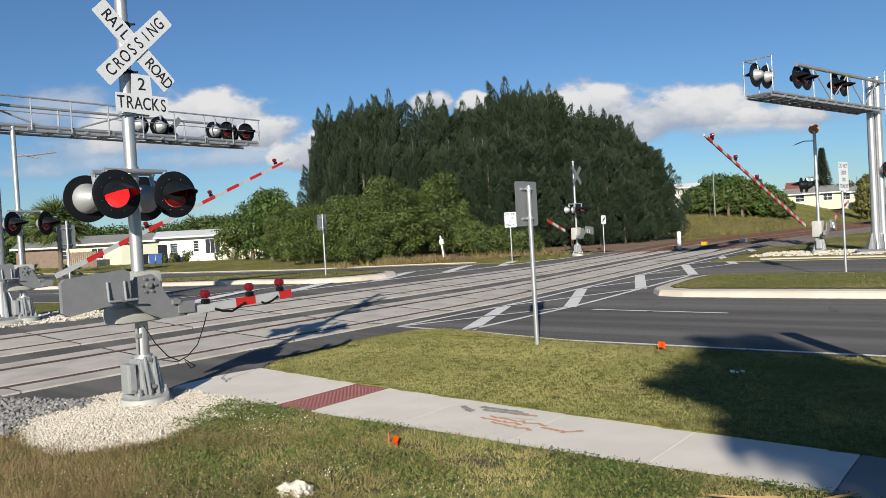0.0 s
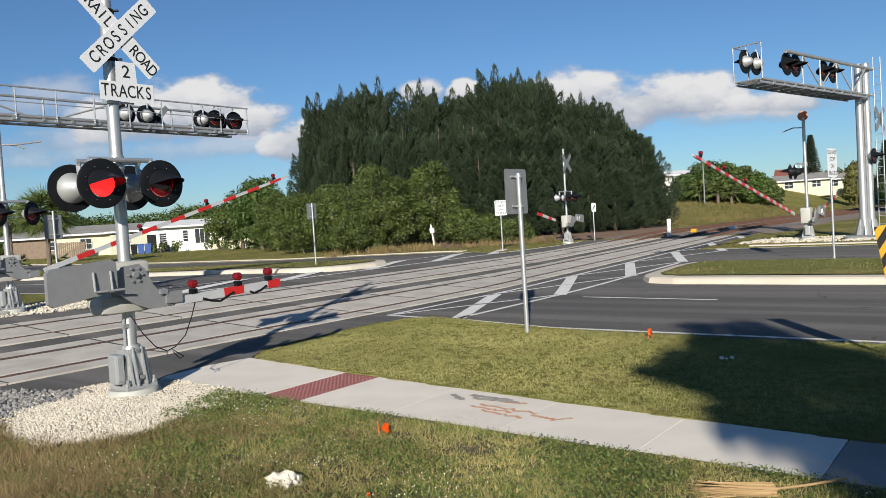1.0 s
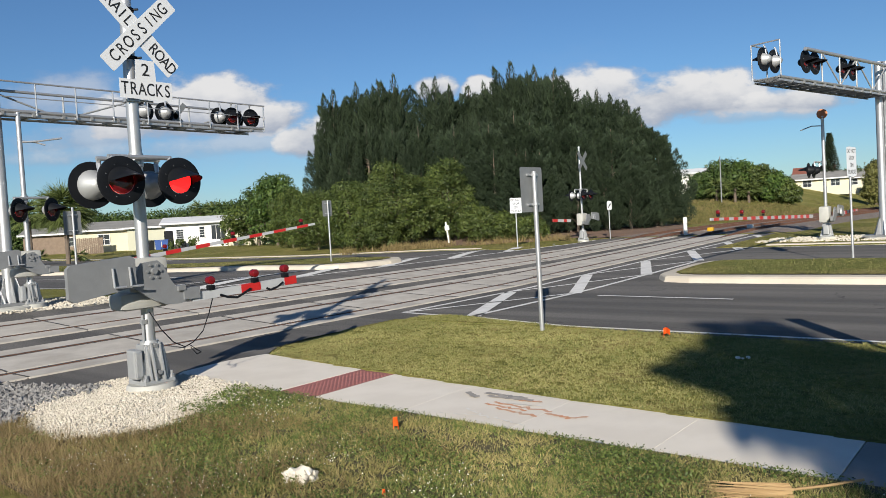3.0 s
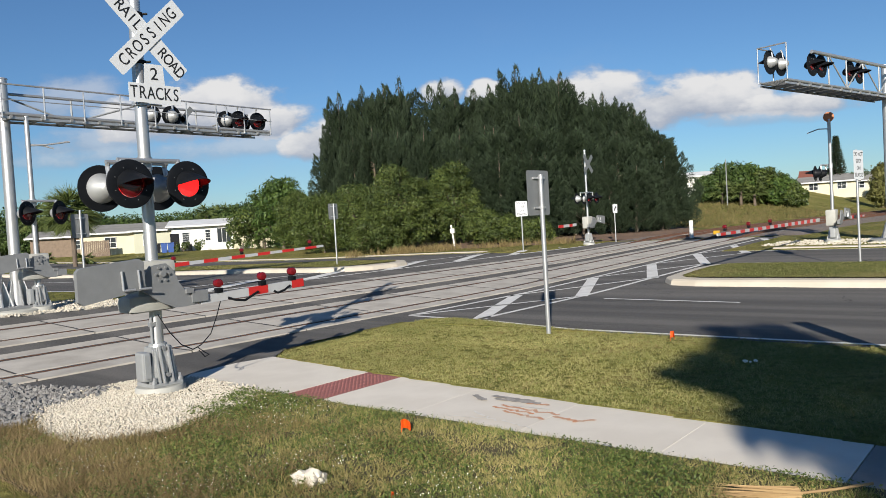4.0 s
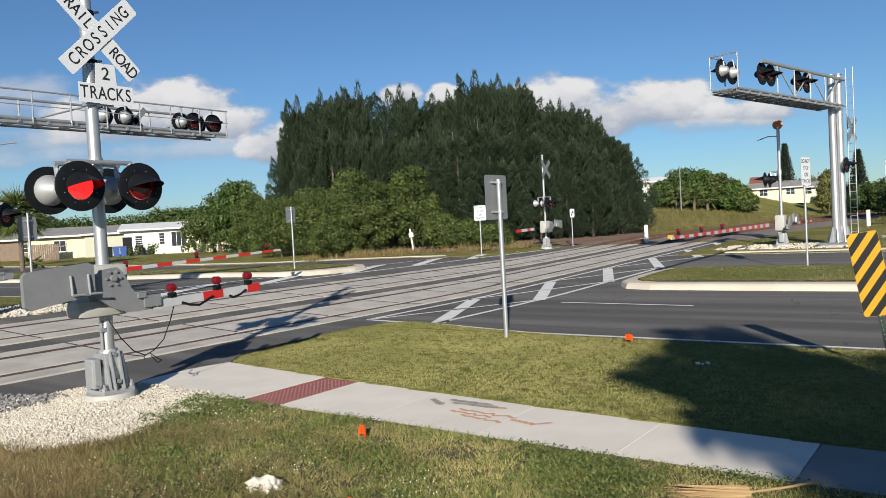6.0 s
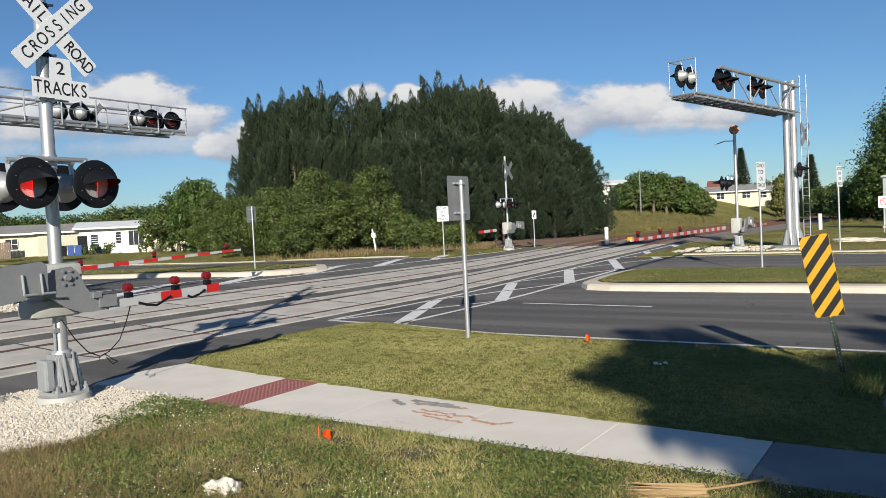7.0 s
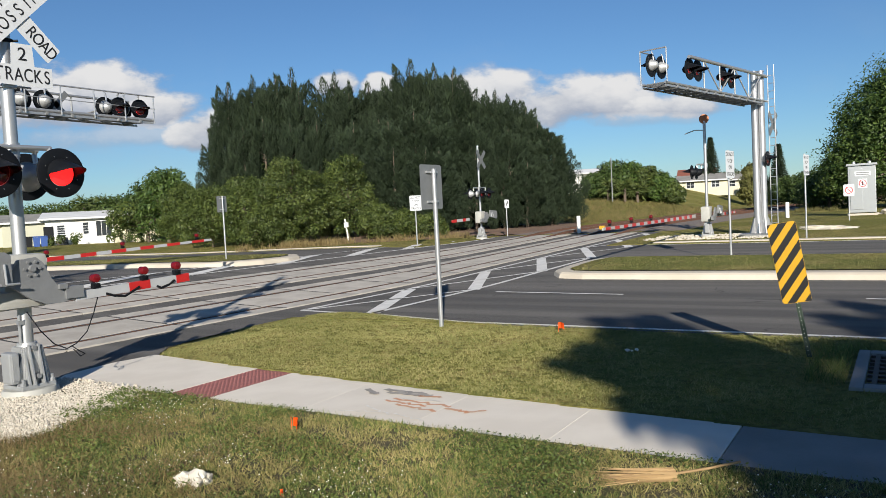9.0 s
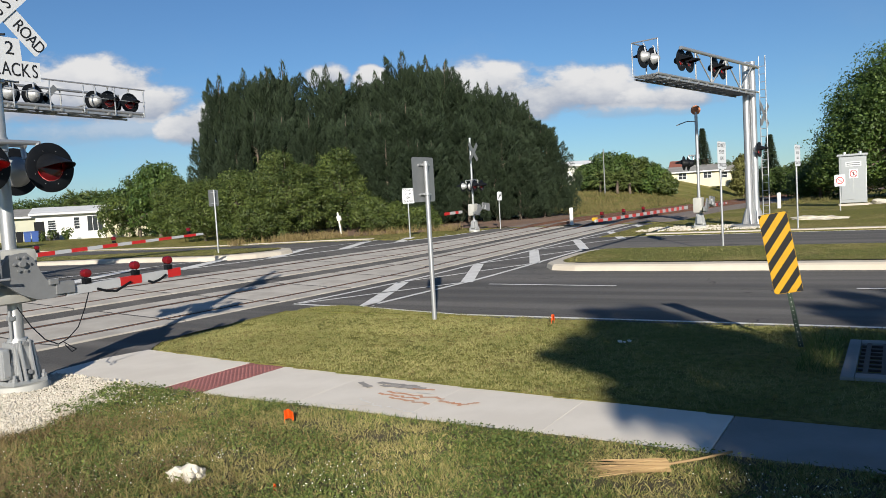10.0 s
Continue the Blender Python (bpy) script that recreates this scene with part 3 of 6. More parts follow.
def tracks():
    """Two tracks: concrete crossing panels with flangeways over the road, ballasted track beyond."""
    cr = tagged(new("level_crossing"), "concrete panel railway crossing with rubber flangeways over two tracks", "level crossing", "", "structure")
    bands = []
    for a, b in ((RAILS[0], RAILS[1]), (RAILS[2], RAILS[3])):
        bands += [(a + 0.08, a + 0.62, False), (b + 0.13, a - 0.13, True), (b - 0.52, b - 0.08, False)]
    shared = {}
    for lo, hi, _ in bands:
        y = -3.0
        while y < 36.0:
            y1 = y + 2.44
            mid = 0.5 * (lo + hi)
            z0, z1 = land(mid, y), land(mid, y1)
            key = (round(hi - lo, 3), round(land(hi, y) - land(lo, y), 3), round(z1 - z0, 3))
            if key not in shared:
                bm = bmesh.new()
                w, L = hi - lo, y1 - y - 0.03
                tilt, rise = key[1] / w, key[2] / L
                vs = []
                for inset, dz in ((0, -0.06), (0, 0.011), (0.004, 0.014)):
                    vs.append([bm.verts.new((sx * (w / 2 - inset), sy * (L / 2 - inset), dz + sx * (w / 2) * tilt + sy * (L / 2) * rise)) for sx, sy in ((-1, -1), (1, -1), (1, 1), (-1, 1))])
                for a, b in zip(vs[:-1], vs[1:]):
                    for i in range(4):
                        bm.faces.new((a[i], a[(i + 1) % 4], b[(i + 1) % 4], b[i]))
                bm.faces.new(vs[-1])
                me = bpy.data.meshes.new("panel")
                bm.to_mesh(me), bm.free()
                me.materials.append(CONCRETE)
                shared[key] = me
            ob = new("panel", shared[key])
            ob.parent = cr
            ob.location = (mid, 0.5 * (y + y1), 0.5 * (z0 + z1) + 0.014)
            y = y1
    for lo, hi, _ in bands:
        v, f, y = [], [], -3.0
        while y < 36.0:
            for x in (lo, hi):
                v += [(x, y - 0.02, land(x, y) + 0.033), (x, y + 0.02, land(x, y) + 0.033)]
            k = len(v) - 4
            f.append((k, k + 2, k + 3, k + 1))
            y += 2.44
        mesh_ob("joint_seal", v, f, RUBBER, cr, "dark joint filler between the panels")
    for r in RAILS:
        ys = steps([-3.0, 36.6], lambda c: 2.0)
        v = [(r + dx, y, land(r, y) + dz) for y in ys for dx, dz in ((-0.12, 0.022), (0.12, 0.022))]
        f = [(2 * i, 2 * i + 1, 2 * i + 3, 2 * i + 2) for i in range(len(ys) - 1)]
        mesh_ob("flangeway", v, f, RUBBER, cr, "black rubber flangeway filler")
    for a, b in ((RAILS[0], RAILS[1]), (RAILS[2], RAILS[3])):
        t = thing("railway_track", (0, 0, 0), "rusty steel rails on concrete sleepers in grey ballast", "railway track", "parallel tracks")
        for r in (a, b):
            ys = steps([-60, -3, 36.6, 90, 420], lambda c: 3.0)
            prof = [(-0.036, -0.15), (-0.036, 0.03), (0.036, 0.03), (0.036, -0.15)]
            v = [(r + dx + bend(y), y, land(r, y) + dz + (0.12 if not -3 < y < 36.6 else 0.002)) for y in ys for dx, dz in prof]
            f = [(4 * i + k, 4 * i + k + 1, 4 * i + k + 5, 4 * i + k + 4) for i in range(len(ys) - 1) for k in range(3)]
            mesh_ob("rail", v, f, RUST, t, "brown rusted rail")
            v = [(r + dx + bend(y), y, land(r, y) + 0.034 + (0.12 if not -3 < y < 36.6 else 0.002)) for y in ys for dx in (-0.026, 0.026)]
            f = [(2 * i, 2 * i + 1, 2 * i + 3, 2 * i + 2) for i in range(len(ys) - 1)]
            mesh_ob("rail_head", v, f, RAILTOP, t, "worn bright rail head")
        bm = bmesh.new()
        y = 37.0
        while y < 150:
            bx(bm, (0.5 * (a + b) + bend(y), y, land(0.5 * (a + b), y) - 0.06), (2.5, 0.24, 0.16))
            y += 0.61
        ob = part("sleepers", bm, CURB, t, "weathered concrete sleepers")
        ob["kind"] = "stuff"
    ys = steps([36.65, 90, 420], lambda c: 3.0)
    cols = (-19.6, -18.3, -10.2, -8.6)
    v = [(x + bend(y), y, land(x, y) + dz) for y in ys for x, dz in zip(cols, (-0.1, 0.03, 0.03, -0.1))]
    f = [(4 * i + k, 4 * i + k + 1, 4 * i + k + 5, 4 * i + k + 4) for i in range(len(ys) - 1) for k in range(3)]
    tagged(mesh_ob("ballast_north", v, f, BALLAST), "grey crushed stone ballast bed", "ballast", "", "structure")
    ys = steps([-60, -3.05], lambda c: 3.0)
    v = [(x, y, land(x, y) + dz) for y in ys for x, dz in zip(cols, (-0.1, 0.03, 0.03, -0.1))]
    f = [(4 * i + k, 4 * i + k + 1, 4 * i + k + 5, 4 * i + k + 4) for i in range(len(ys) - 1) for k in range(3)]
    tagged(mesh_ob("ballast_south", v, f, BALLAST), "grey crushed stone ballast bed", "ballast", "", "structure")


def bend(y):
    """The line curves gently beyond the crossing."""
    return 0.0009 * max(0.0, y - 45.0) ** 2


def sidewalk():
    w = tagged(new("sidewalk"), "pale broom-finished concrete sidewalk slabs", "sidewalk", "", "structure")
    S = 5.34

    def slab(pts, material, name="slab", top=0.012):
        bm = bmesh.new()
        c = (sum(p[0] for p in pts) / len(pts), sum(p[1] for p in pts) / len(pts))
        plate(bm, [(x - c[0], y - c[1]) for x, y in pts], 0.16)
        es = [e for e in bm.edges if all(v.co.z > 0 for v in e.verts)]
        bmesh.ops.bevel(bm, geom=es, offset=0.0012, segments=1, affect="EDGES")
        return part(name, bm, material, w, at=pose(c[0], c[1], top - 0.08))

    g = 0.0015
    slab([(-9.35, 5.6), (-9.2, 5.42), (-7.04, S), (-7.04, walk_edge(-7.04)), (-9.35, 7.0), (-9.46, 6.4)], WALK)
    xs = (-6.40, -5.10, -3.78, -2.47, -1.17)
    for a, b in zip(xs[:-1], xs[1:]):
        slab([(a + g, S), (b - g, S), (b - g, walk_edge(b)), (a + g, walk_edge(a))], WALK)
    x = -1.163
    while x < 12:
        slab([(x + g, S - 0.02), (x + 1.5 - g, S - 0.02), (x + 1.5 - g, 6.37), (x + g, 6.37)], OLDWALK, top=0.010)
        x += 1.5
    t = slab([(-7.03, S), (-6.41, S), (-6.41, walk_edge(-6.41)), (-7.03, walk_edge(-7.03))], TACTILE, "tactile_paver", 0.010)
    t["label"] = "brick-red tactile warning strip with domes"
    bm = bmesh.new()
    for i in range(10):
        for j in range(22):
            turned(bm, [(0.013, -0.001), (0.011, 0.005), (0.0, 0.006)], Matrix.Translation((-6.995 + i * 0.061, S + 0.03 + j * 0.061, 0.010)), 6)
    d = part("tactile_domes", bm, TACTILE, w, "truncated domes of the warning strip")
    d["kind"] = "stuff"


ground(), roads(), lawn_corner(), markings(), medians(), tracks(), sidewalk()


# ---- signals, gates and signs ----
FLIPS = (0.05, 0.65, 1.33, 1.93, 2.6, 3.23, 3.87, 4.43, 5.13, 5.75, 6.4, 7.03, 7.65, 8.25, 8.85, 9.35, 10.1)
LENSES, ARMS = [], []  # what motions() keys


def lamp(parent, m, phase, radius=0.285, flashing=True, dark=False):
    """A flasher: black background disc, hood, domed housing and a turning red lens, facing the pose's z."""
    bm = bmesh.new()
    turned(bm, [(0.16, -0.012), (radius, -0.012), (radius, 0.006), (radius - 0.012, 0.012), (0.16, 0.004)], seg=40, closed=True)
    disc = part("lamp_background", bm, BLACK, parent, "round black lamp background", True, m)
    bm = bmesh.new()
    # hood: upper part of a tube, longest at the top
    seg, ring = 22, []
    for i in range(seg + 1):
        a = radians(-12 + 204 * i / seg)
        k = max(0.0, math.sin(a + radians(2)))
        ln = 0.04 + 0.34 * k ** 0.8
        row = []
        for r, z in ((0.166, 0.0), (0.172, ln), (0.166, ln), (0.160, 0.0)):
            drop = -0.13 * (z / 0.38)
            row.append(bm.verts.new((r * math.cos(a), r * math.sin(a) + drop, z)))
        ring.append(row)
    for p, q in zip(ring[:-1], ring[1:]):
        for j in range(4):
            bm.faces.new((p[j], p[(j + 1) % 4], q[(j + 1) % 4], q[j]))
    bmesh.ops.recalc_face_normals(bm, faces=bm.faces)
    part("hood", bm, BLACK, disc, "black metal visor", True)
    bm = bmesh.new()
    turned(bm, [(0.185, -0.014), (0.18, -0.05), (0.15, -0.09), (0.10, -0.20), (0.06, -0.235), (0.0, -0.24)], seg=28)
    part("housing", bm, BLACK if dark else HOUSING, disc, "black domed housing" if dark else "domed aluminium housing", True)
    bm = bmesh.new()
    for i in range(8):
        a = radians(22 + 45 * i)
        rod(bm, (0.2 * math.cos(a), 0.2 * math.sin(a), 0.0), (0.2 * math.cos(a), 0.2 * math.sin(a), 0.012), 0.006, 0.004, 6)
    part("screws", bm, ALU, disc)["kind"] = "stuff"
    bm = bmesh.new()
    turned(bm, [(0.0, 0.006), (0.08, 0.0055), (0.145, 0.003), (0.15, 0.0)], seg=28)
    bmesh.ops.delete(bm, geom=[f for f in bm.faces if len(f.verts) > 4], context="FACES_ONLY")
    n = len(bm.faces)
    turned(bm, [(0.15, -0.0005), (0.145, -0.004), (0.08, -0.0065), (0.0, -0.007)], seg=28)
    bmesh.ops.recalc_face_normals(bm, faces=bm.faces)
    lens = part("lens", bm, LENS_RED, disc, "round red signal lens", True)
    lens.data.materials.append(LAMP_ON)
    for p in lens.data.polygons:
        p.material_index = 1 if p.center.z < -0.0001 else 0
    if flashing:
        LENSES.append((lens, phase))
    return disc


def crossbuck(parent, x, y, z, size=1.22, plain=False):
    for i, (words, roll, dx) in enumerate((("RAIL  ROAD", -45, 0.0), ("CROSSING", 45, 0.012))):
        bm = bmesh.new()
        plate(bm, rounded(size, 0.229, 0.02, 2), 0.004)
        blade = part("crossbuck_blade", bm, WHITE if not plain else SIGNBACK, parent, "white reflective crossbuck blade" if not plain else "bare aluminium back of a crossbuck blade", at=lay(x + dx, y, z, roll))
        if not plain:
            letters = [("RAIL", -0.47, 0.098), ("ROAD", 0.25, 0.104)] if i == 0 else [("CROSSING", -0.46, 0.132)]
            for word, start, step in letters:
                for k, c in enumerate(word):
                    lettering("lettering", c, 0.20, blade, pose(start + step * k, 0, 0.003), wide=0.80)


def tracks_sign(parent, x, y, z):
    bm = bmesh.new()
    plate(bm, [(-0.34, -0.115), (0.34, -0.115), (0.34, 0.115), (0.135, 0.115), (0.12, 0.36), (-0.12, 0.36), (-0.135, 0.115), (-0.34, 0.115)], 0.004)
    s = part("tracks_sign", bm, WHITE, parent, "white inverted T sign", at=lay(x, y, z))
    for k, c in enumerate("TRACKS"):
        lettering("lettering", c, 0.215, s, pose(-0.275 + 0.11 * k, 0, 0.003), wide=0.74)
    lettering("lettering", "2", 0.21, s, pose(0, 0.235, 0.003), wide=1.05)


def mast_base(parent, z0=0.0):
    bm = bmesh.new()
    turned(bm, [(0.30, -0.25), (0.30, 0.07), (0.28, 0.10), (0.0, 0.10)], seg=32)
    part("foundation", bm, PALE, parent, "round pale concrete foundation", True)
    bm = bmesh.new()
    bx(bm, (0, 0, 0.125), (0.40, 0.40, 0.05), bevel=0.012)
    part("base_flange", bm, HOUSING, parent, "square grey base flange")
    for sx, sy in ((1, 0), (-1, 0), (0, 1), (0, -1)):
        bm = bmesh.new()
        # flared junction box sides
        r = Matrix.Rotation(math.atan2(sy, sx), 4, "Z")
        m = r @ Matrix(((0, 0, 1, 0), (1, 0, 0, 0), (0, 1, 0, 0), (0, 0, 0, 1)))
        plate(bm, [(-0.14, 0.15), (0.14, 0.15), (0.085, 0.58), (-0.085, 0.58)], 0.03, Matrix.Translation((sx * 0.115, sy * 0.115, 0)) @ m)
        for s in (-0.11, 0.11):
            plate(bm, [(0.10, 0.15), (0.20, 0.15), (0.12, 0.56), (0.10, 0.58)], 0.02, r @ Matrix.Translation((0, s * 0.9, 0)) @ Matrix(((1, 0, 0, 0), (0, 0, -1, 0), (0, 1, 0, 0), (0, 0, 0, 1))))
        part("base_side", bm, HOUSING, parent, "ribbed grey side of the base casting")
    for sx in (-1, 1):
        for sy in (-1, 1):
            bm = bmesh.new()
            rod(bm, (sx * 0.17, sy * 0.17, 0.12), (sx * 0.17, sy * 0.17, 0.23), 0.016, 0.016, 8)
            rod(bm, (sx * 0.17, sy * 0.17, 0.15), (sx * 0.17, sy * 0.17, 0.185), 0.032, 0.032, 6)
            part("anchor_bolt", bm, GALV, parent)
    for sx, sy in ((1, 0.055), (1, -0.055)):
        bm = bmesh.new()
        plate(bm, [(0.13, 0.15), (0.23, 0.15), (0.14, 0.60), (0.115, 0.60)], 0.018, Matrix.Translation((0, sy, 0)) @ Matrix(((1, 0, 0, 0), (0, 0, -1, 0), (0, 1, 0, 0), (0, 0, 0, 1))))
        part("base_rib", bm, HOUSING, parent)
    for z in (0.24, 0.56):
        bm = bmesh.new()
        rod(bm, (0.12, 0.0, z), (0.235 - 0.2 * (z - 0.15), 0.0, z), 0.03, 0.026, 10)
        part("base_bolt", bm, GREY, parent)
    bm = bmesh.new()
    rod(bm, (0, 0, 0.575), (0, 0, 0.62), 0.115, 0.105, 20)
    part("collar", bm, HOUSING, parent, "cast collar round the mast", True)
    bm = bmesh.new()
    rod(bm, (0.04, -0.09, 0.6), (0.04, -0.09, 0.95), 0.018, 0.018, 8)
    bx(bm, (0.04, -0.08, 0.86), (0.06, 0.07, 0.05))
    part("conduit", bm, GALV, parent, "thin conduit strapped to the mast")
    bm = bmesh.new()
    bx(bm, (0.03, -0.22, 0.36), (0.20, 0.11, 0.36), bevel=0.03)
    bx(bm, (0.137, -0.22, 0.36), (0.012, 0.075, 0.28), bevel=0.004)
    part("cable_box", bm, HOUSING, parent, "small grey cable box")


def lamp_pair(parent, z, gap=0.37, off=0.30, front=True, back=True, mid=0.0, phase=0, turn=0.0, flashing=True, dark=False):
    bm = bmesh.new()
    rod(bm, (0, 0, z + 0.20), (0, 0, z + 0.36), 0.085, 0.085, 18)
    for s in (1, -1):
        if (s > 0 and front) or (s < 0 and back):
            x = s * 0.14
            rod(bm, (0, mid, z + 0.30), (x, mid, z + 0.30), 0.03)
            rod(bm, (x, mid - gap - 0.03, z + 0.30), (x, mid + gap + 0.03, z + 0.30), 0.028)
            for q in (-1, 1):
                tube(bm, [(x, mid + q * gap, z + 0.30), (x - s * -0.02, mid + q * gap, z + 0.25), (x, mid + q * gap, z + 0.14)], 0.03)
    part("lamp_arm", bm, GALV, parent, "pale pipe crossarm with elbows", True)
    for s in (1, -1):
        if (s > 0 and front) or (s < 0 and back):
            for i, q in enumerate((-1, 1)):
                m = Matrix.Translation((s * (off + 0.06), mid + q * gap, z)) @ Matrix.Rotation(radians(turn), 4, "Z") @ FACE_X
                if s < 0:
                    m = Matrix.Translation((s * (off + 0.06), mid + q * gap, z)) @ Matrix.Rotation(math.pi, 4, "Z") @ FACE_X
                lamp(parent, m, (i + phase) % 2, flashing=flashing, dark=dark)


def gate_arm(parent, x, y, z, length, way, lights, start=0.55, pitch=0.62, height=0.13, broken=False, rows=None, stripe_from=1.1):
    """A striped arm from the pivot at (x, y, z) along way * y, with red lamps on it, as a part that turns about x."""
    bm = bmesh.new()
    lo, hi = height, height * (1.0 if broken else 0.55)
    side = [(start, -lo / 2), (length, -hi / 2), (length, hi / 2), (start, lo / 2)]
    plate(bm, [(way * a, b) for a, b in side], 0.045, FACE_X)
    arm = part("gate_arm", bm, ARMWHITE, parent, "white gate arm with red stripes", at=pose(x, y, z))
    yy = stripe_from
    while yy < length - 0.05:
        e = min(yy + pitch / 2 if not broken else yy + 0.31, length)
        if broken and e > length - 0.3:
            e = length
        h = lo + (hi - lo) * (yy - start) / (length - start)
        bm = bmesh.new()
        bx(bm, (0, way * (yy + e) / 2, 0), (0.051, e - yy, h + 0.004))
        part("red_stripe", bm, RED, arm, "red reflective stripe")
        yy += pitch
    for q in lights:
        bm = bmesh.new()
        bx(bm, (0, way * q, height * 0.5 + 0.03), (0.06, 0.09, 0.06))
        bx(bm, (0, way * q, height * 0.5 + 0.05), (0.10, 0.05, 0.03))
        part("lamp_bracket", bm, BLACK, arm, "black lamp bracket")
        bm = bmesh.new()
        for s in (1, -1):
            turned(bm, [(0.052, 0.0), (0.055, 0.035), (0.045, 0.05), (0.0, 0.055)], Matrix.Translation((0, way * q, height * 0.5 + 0.125)) @ Matrix.Rotation(s * math.pi / 2, 4, "Y"), 14)
        part("arm_lamp", bm, ARM_RED, arm, "round red gate lamp", True)
    if rows:
        ARMS.append((arm, (x, y, z), way, rows))
    return arm


ARM_RED = paint("red_lamp_plastic", (0.13, 0.005, 0.008), (0.08, 0.004, 0.006), 0.2, scale=5, fine=60, amount=0.3, bump=0.0)


def gate_mechanism(parent, z, way, side=1, shift=-0.18):
    """Machine housing on the mast, counterweight plate with handles, and the arm bracket on the shaft."""
    bm = bmesh.new()
    bx(bm, (-side * 0.03, -way * 0.02, z - 0.10), (0.36, 0.52, 0.62), bevel=0.06)
    part("machine_housing", bm, PALE, parent, "pale cast machine housing", True)
    bm = bmesh.new()
    bx(bm, (side * 0.03, -way * 0.14, z - 0.30), (0.34, 0.58, 0.22), bevel=0.09)
    part("machine_cover", bm, PALE, parent, "rounded pale cover under the machine", True)
    f = side * 0.30
    mid = way * shift
    fl = FACE_X if way > 0 else Matrix.Rotation(math.pi, 4, "Z") @ FACE_X
    bm = bmesh.new()
    plate(bm, [(-0.02, 0.15), (0.18, 0.17), (0.26, 0.10), (0.34, -0.08), (0.42, -0.19), (0.60, -0.20), (0.60, -0.36), (0.42, -0.38), (0.26, -0.37), (0.10, -0.30), (-0.06, -0.18), (-0.20, -0.10)], 0.045, Matrix.Translation((f, mid, z)) @ fl)
    part("arm_bracket", bm, GREY, parent, "grey steel gate arm bracket")
    bm = bmesh.new()
    plate(bm, [(-0.92, 0.15), (-0.88, 0.19), (-0.20, 0.25), (-0.14, 0.21), (-0.14, -0.08), (-0.20, -0.12), (-0.86, -0.22), (-0.92, -0.18)], 0.07, Matrix.Translation((f + side * 0.065, mid, z)) @ fl)
    part("counterweight", bm, GREY, parent, "flat grey counterweight plate")
    bm = bmesh.new()
    for y0 in (-0.42, -0.22):
        p = [(f + side * 0.11, mid + way * y0, z + 0.12), (f + side * 0.13, mid + way * y0, z - 0.10), (f + side * 0.15, mid + way * (y0 + 0.13), z - 0.10)]
        tube(bm, p, 0.014, 8)
    part("counterweight_bolts", bm, GALV, parent, "bright clamp bolts")
    bm = bmesh.new()
    for i in range(6):
        a = radians(60 * i)
        rod(bm, (f, mid + way * (0.12 + 0.085 * math.cos(a)), z + 0.045 + 0.085 * math.sin(a)), (f + side * 0.045, mid + way * (0.12 + 0.085 * math.cos(a)), z + 0.045 + 0.085 * math.sin(a)), 0.017, 0.017, 6)
    rod(bm, (f, mid + way * 0.12, z + 0.045), (f + side * 0.06, mid + way * 0.12, z + 0.045), 0.04, 0.035, 10)
    part("hub_bolts", bm, GREY, parent)["kind"] = "stuff"
    bm = bmesh.new()
    bx(bm, (f, mid + way * 0.60, z - 0.27), (0.10, 0.22, 0.14))
    bx(bm, (f, mid + way * 0.46, z - 0.19), (0.12, 0.10, 0.06))
    part("arm_adapter", bm, GREY, parent, "bolted breakaway arm adapter")


def crossing_mast(at, height, lamp_z, mech_z, label, radius=0.073, buck_z=None, way=1, arm=None, tracks=False, front=True, back=True, plain=False, side=1, mid=0.0, phase=0, turn=0.0, flashing=False, dark=False):
    m = thing("crossing_signal", at, label, "crossing signal", "crossing signals")
    mast_base(m)
    bm = bmesh.new()
    rod(bm, (0, 0, 0.1), (0, 0, height), radius * 1.03, radius, 20)
    part("mast", bm, GALV, m, "round galvanised mast", True)
    bm = bmesh.new()
    turned(bm, [(radius * 1.12, 0), (radius * 1.1, 0.04), (0, 0.07)], Matrix.Translation((0, 0, height)), 16)
    part("mast_cap", bm, ALU, m, "", True)
    lamp_pair(m, lamp_z, front=front, back=back, mid=mid, phase=phase, turn=turn, flashing=flashing, dark=dark)
    if buck_z:
        crossbuck(m, 0.13, 0.08, buck_z, plain=plain)
        for z in (buck_z + 0.28, buck_z - 0.30):
            bm = bmesh.new()
            rod(bm, (0, 0, z - 0.02), (0, 0, z + 0.02), radius * 1.35, radius * 1.35, 16)
            rod(bm, (0, 0.0, z), (0.12, 0.1, z), 0.014)
            part("sign_clamp", bm, BLACK, m, "black band clamp")
    if tracks:
        tracks_sign(m, 0.13, 0.13, buck_z - 0.69)
        bm = bmesh.new()
        rod(bm, (0, 0, buck_z - 0.83), (0, 0, buck_z - 0.79), radius * 1.4, radius * 1.4, 16)
        rod(bm, (0.05, -0.1, buck_z - 0.81), (0.05, 0.25, buck_z - 0.81), 0.012)
        part("sign_bracket", bm, GALV, m, "steel sign bracket")
    if mech_z:
        gate_mechanism(m, mech_z, way, side)
    return m


